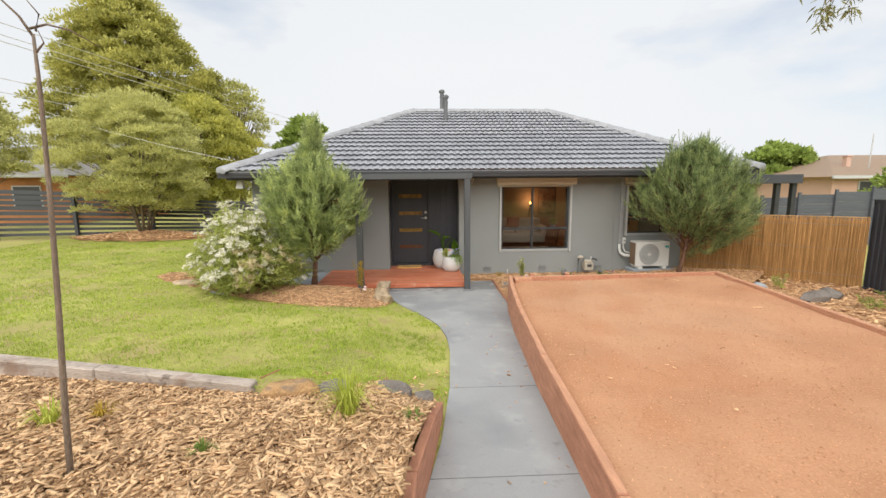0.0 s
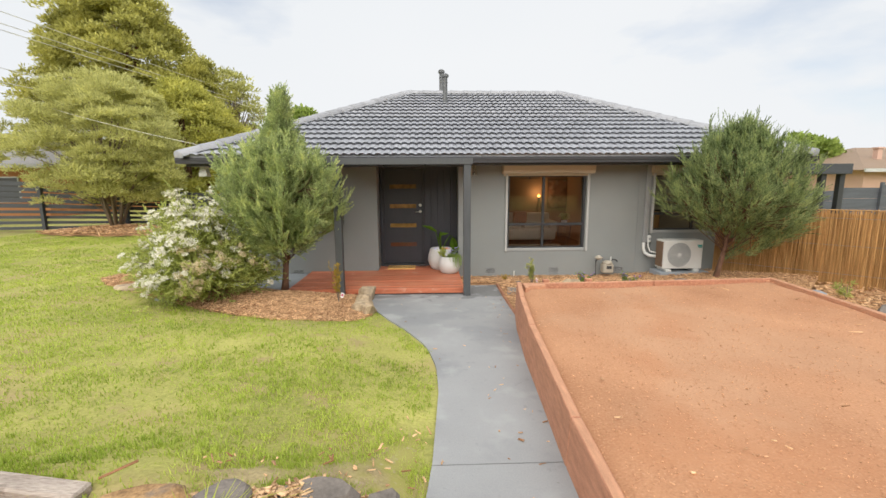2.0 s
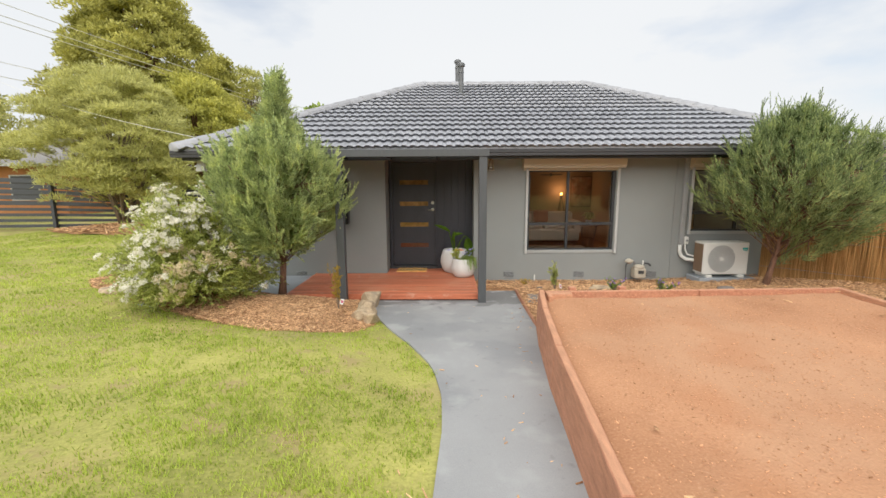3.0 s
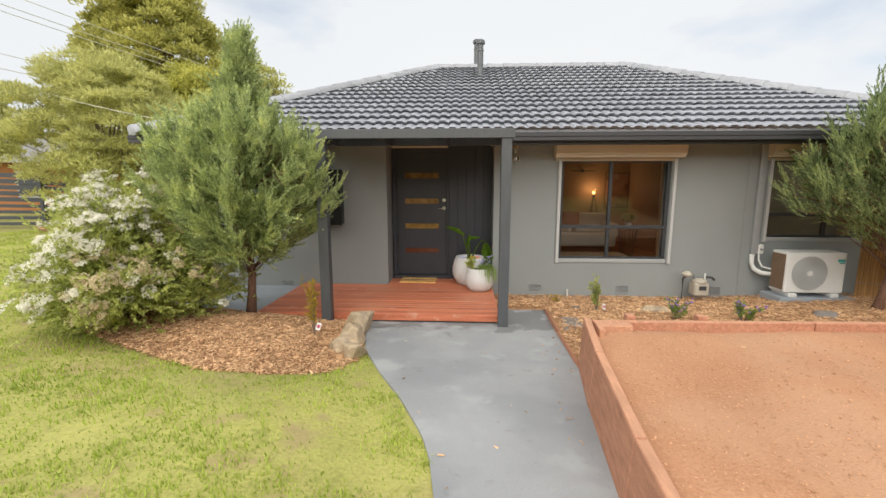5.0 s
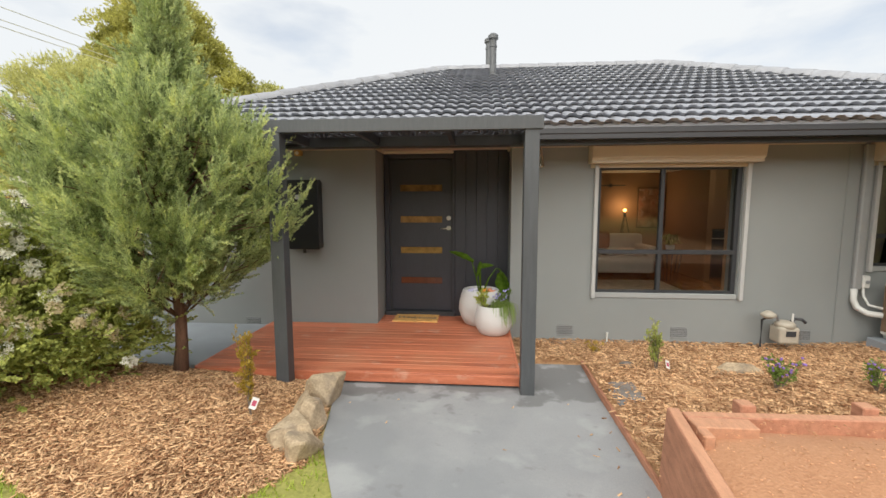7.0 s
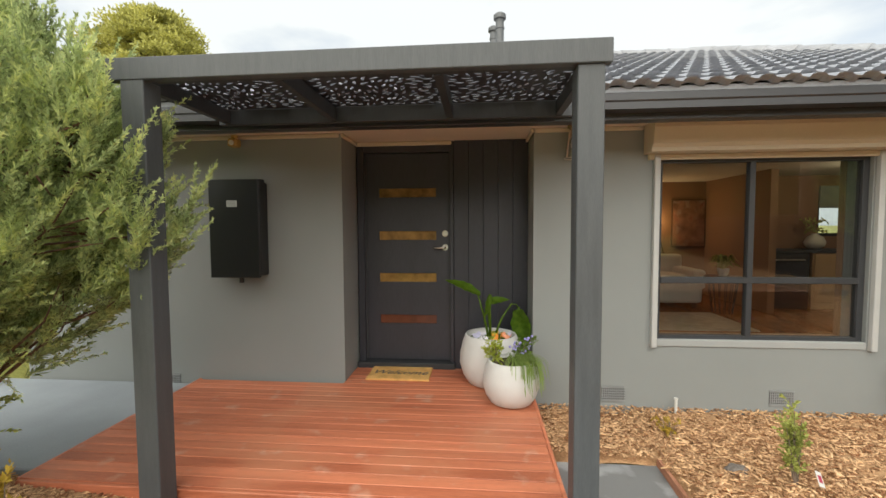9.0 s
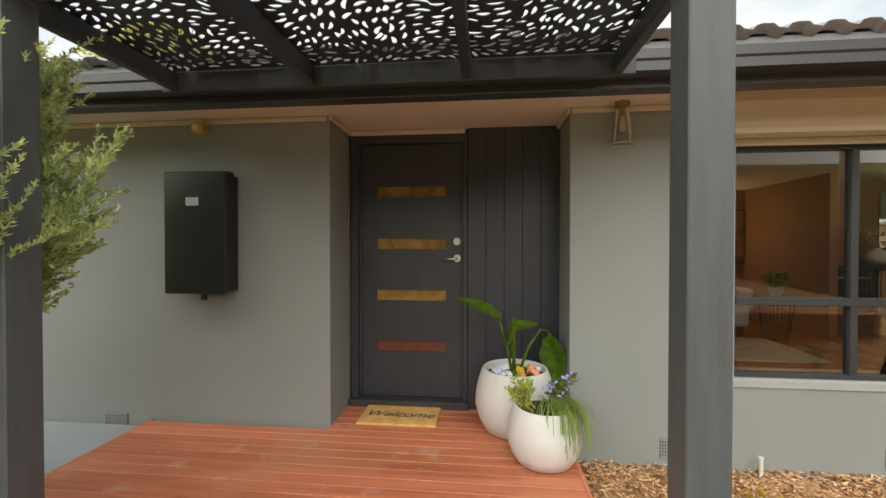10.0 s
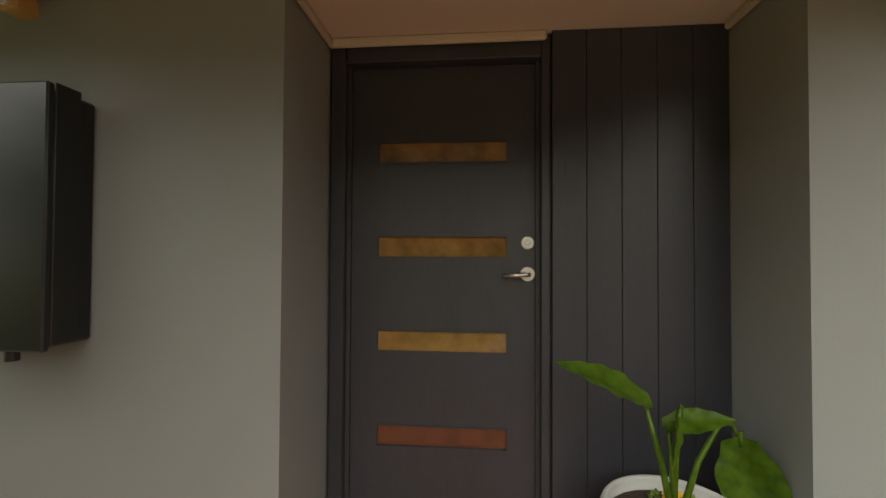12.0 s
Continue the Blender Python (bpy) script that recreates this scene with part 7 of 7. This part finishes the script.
def neighbour(x0, x1, y0, y1, z0, wall_h, ridge_h, wall_m, roof_m, label, windows):
    t = thing("house", label, "house")
    part("wall", box(x0, x1, y0, y1, z0 - 0.3, wall_h), wall_m, t)
    bm = bmesh.new()
    o = 0.5
    c = [bm.verts.new(v) for v in ((x0 - o, y0 - o, wall_h), (x1 + o, y0 - o, wall_h), (x1 + o, y1 + o, wall_h), (x0 - o, y1 + o, wall_h))]
    dy = (y1 - y0) / 2
    a, b = bm.verts.new((x0 + dy * 0.9, (y0 + y1) / 2, ridge_h)), bm.verts.new((x1 - dy * 0.9, (y0 + y1) / 2, ridge_h))
    for f in ((c[0], c[1], b, a), (c[1], c[2], b), (c[2], c[3], a, b), (c[3], c[0], a), (c[3], c[2], c[1], c[0])):
        bm.faces.new(f)
    part("roof", bm, roof_m, t)
    part("gutter", box(x0 - o - 0.05, x1 + o + 0.05, y0 - o - 0.08, y0 - o - 0.002, wall_h - 0.1, wall_h + 0.05), M_TRIM, t)
    for wx, wz, w, h in windows:
        win = part("window", box(wx, wx + w, y0 - 0.03, y0 - 0.004, wz, wz + h), M_DARK, t)
        fr = box(wx - 0.06, wx, y0 - 0.05, y0 - 0.002, wz - 0.06, wz + h + 0.06)
        box(wx + w, wx + w + 0.06, y0 - 0.05, y0 - 0.002, wz - 0.06, wz + h + 0.06, bm=fr)
        box(wx, wx + w, y0 - 0.05, y0 - 0.002, wz + h, wz + h + 0.06, bm=fr)
        box(wx, wx + w, y0 - 0.05, y0 - 0.002, wz - 0.06, wz, bm=fr)
        part("frame", fr, M_TRIM, win)
    return t


neighbour(-34.0, -18.2, 22.5, 31.0, 0.4, 2.75, 4.6, M_BRICKA, M_GREYTILE, "orange brick neighbouring house with a grey tiled roof", [(-20.8, 1.1, 1.3, 1.1), (-24.5, 1.1, 1.8, 1.1)])
right_house = neighbour(20.2, 35.3, 20.6, 31.0, 0.0, 2.35, 3.75, M_PEACH, M_BROWNTILE, "peach rendered neighbouring house with a brown tiled roof", [(21.6, 1.1, 1.5, 1.0), (25.8, 1.1, 2.0, 1.0)])
part("chimney", box(22.65, 22.9, 22.4, 22.65, 2.6, 3.45), M_PEACH, right_house)
part("chimney_cap", box(22.6, 22.95, 22.35, 22.7, 3.452, 3.52), M_PEACH, right_house)
part("mast", cyl((23.5, 22.0, 2.5), (23.55, 22.0, 4.6), 0.025), M_TRIM, right_house)

# ---- overhead wires ----
M_WIRE = paint("wire", (0.66, 0.65, 0.60), 0.1, 0.5)
def line_at(y, side, z):
    return (-17.1 + side + 0.137 * (y - 10), y, z)


RUNS = [(line_at(-6, s, z), line_at(46, s, z)) for s, z in ((-0.6, 8.75), (0.0, 8.1), (0.35, 7.75), (-3.6, 7.3), (-3.2, 6.6))]
RUNS.append(((-21.0, 22.0, 6.9), (-4.35, 9.9, 2.62)))
for k, (p, q) in enumerate(RUNS):
    p, q = Vector(p), Vector(q)
    w = thing("power_line", "pale overhead power cable" if k < 5 else "pale service cable running to the house eaves", "cable")
    sag = 0.25
    part("cable", tube([p.lerp(q, t) - Vector((0, 0, sag * 4 * t * (1 - t))) for t in np.linspace(0, 1, 13)], 0.015 if k < 5 else 0.005, 5), M_WIRE, w)

# ---- unseen backdrop on the street side, behind the walk ----
# added out of view: darkens window reflections, its height limits low sky light
M_BACKDROP = paint("dark_backdrop", (0.05, 0.07, 0.025), 0.5, 0.9, 2, 12, 1.0)
solo("backdrop_hedge", box(-40, 40, -22, -20, -0.5, 7.2, 0.3), M_BACKDROP, "unseen plain dark backdrop added to darken the window reflections", "hedge", kind="structure")


# ---- lawn grass ----
def lawn_blades():
    rng = np.random.default_rng(40)
    n = 440000
    # denser towards the walk
    r = rng.random(n)
    y = 3.1 + 12.9 * r ** 1.9
    x = 0.3 - 13.0 * rng.random(n) ** 1.35
    ok = (x < path_left(y) - 0.02 + 0.04 * np.sin(y * 9)) & ~contains(PORCH_BED, x, y) & ~contains(NEAR_BED, x, y) & ~contains(FAR_BED, x, y)
    ok &= ~((x > -4.4) & (y > 8.6)) & ~((y > 14.2 + (x + 22) * 0.152 - 0.3))
    x, y = x[ok], y[ok]
    # worn, bare places, and tussocks of longer grass with thatch between
    def blotches(cell):
        g = rng.normal(0, 1, (int(16 / cell) + 2, int(15 / cell) + 2))
        u, v = (x + 14) / cell, (y - 2) / cell
        i, j = u.astype(int), v.astype(int)
        u, v = smooth01(u - i), smooth01(v - j)
        return (g[i, j] * (1 - u) + g[i + 1, j] * u) * (1 - v) + (g[i, j + 1] * (1 - u) + g[i + 1, j + 1] * u) * v

    tuss = 0.7 * blotches(0.07) + 0.3 * blotches(0.22)
    bare = 0.55 * blotches(0.45) + 0.5 * blotches(1.3) - 0.15 + 0.9 * np.exp(-((x + 0.9) ** 2 + (y - 5.9) ** 2) / 0.3)
    rim = path_left(y) - x
    bare = bare + 0.4 * np.exp(-rim / 0.22) * (y < 6.3) + 0.9 * np.exp(-np.clip(y - 3.2, 0, 9) / 0.35) * (x > -1.4) + rng.normal(0, 0.25, len(x))
    keep = rng.random(len(x)) > np.clip((bare - 0.28) * 1.6, 0, 0.95)
    keep &= rng.random(len(x)) < np.clip(0.8 + 0.5 * tuss, 0.35, 1)
    x, y, tuss = x[keep], y[keep], tuss[keep]
    n = len(x)
    z = land(x, y) - 0.02
    L = rng.uniform(0.013, 0.038, n) * (0.85 + 0.45 * np.clip(tuss, -0.6, 1))
    far = np.clip((y - 4) / 8, 0, 1)
    w = 0.0032 + 0.0045 * far
    az, lean = rng.uniform(0, 6.28, n), rng.uniform(0.1, 1.1, n)
    P = np.stack([x, y, z], -1)
    side = np.stack([-np.sin(az), np.cos(az), 0 * az], -1) * w[:, None]
    tip = P + np.stack([np.cos(az) * lean * L, np.sin(az) * lean * L, L], -1)
    V = np.stack([P - side, P + side, tip], 1).reshape(-1, 3)
    return V, np.arange(len(V)).reshape(-1, 3)


tagged(new("lawn_grass", soup("lawn_grass", *lawn_blades(), M_GRASS)), "short yellow-green lawn grass with bare patches", "grass", kind="stuff")


# ---- roof tiles and deck boards, piece by piece ----
near = [t for t in TILES if t[0] < 8][:300]
rest = [t for t in TILES if t not in set(near)]
rng = random.Random(5)
for c, x, s in near:
    p = Vector((x, EY, EZ)) + SDIR * s + SNORM * rng.uniform(0.013, 0.016)
    ob = new("tile", TILE)
    ob.matrix_world = Matrix.Translation(p) @ TURN @ pose(0, 0, 0, 0, 0, rng.uniform(-0.12, 0.12))
    ob.parent = roof
base_v = np.array([v.co for v in TILE.vertices])
base_f = np.array([p.vertices for p in TILE.polygons])
turn3 = np.array(TURN.to_3x3())
V, F = [], []
for k, (c, x, s) in enumerate(rest):
    p = Vector((x, EY, EZ)) + SDIR * s + SNORM * rng.uniform(0.013, 0.016)
    V.append(base_v @ turn3.T + np.array(p))
    F.append(base_f + k * len(base_v))
upper = new("upper_tiles", soup("upper_tiles", np.concatenate(V), np.concatenate(F), M_TILE2))
upper.parent = roof
tagged(upper, kind="stuff")
BOARD_W, BOARD_G = 0.09, 0.004
rngb = random.Random(8)


def deck_board(length):
    bm = box(-length / 2, length / 2, 0.0, BOARD_W, -0.022, 0.0, 0.0025)
    return finish("board", bm, M_DECK)


long_board = deck_board(2.94)
y = 8.502
while y + BOARD_W < WY:
    ob = new("board", long_board)
    ob.matrix_world = pose(-0.84 + rngb.uniform(-0.003, 0.003), y, DZ + rngb.uniform(-0.0015, 0.0015), rngb.uniform(-0.4, 0.4), 0, 0)
    ob.parent = deck
    y += BOARD_W + BOARD_G
short_board = deck_board(1.615)
while y < 10.40:
    ob = new("board", short_board)
    ob.matrix_world = pose(-0.172, y, DZ + rngb.uniform(-0.0015, 0.0015), 0, 0, 0)
    ob.parent = deck
    y += BOARD_W + BOARD_G
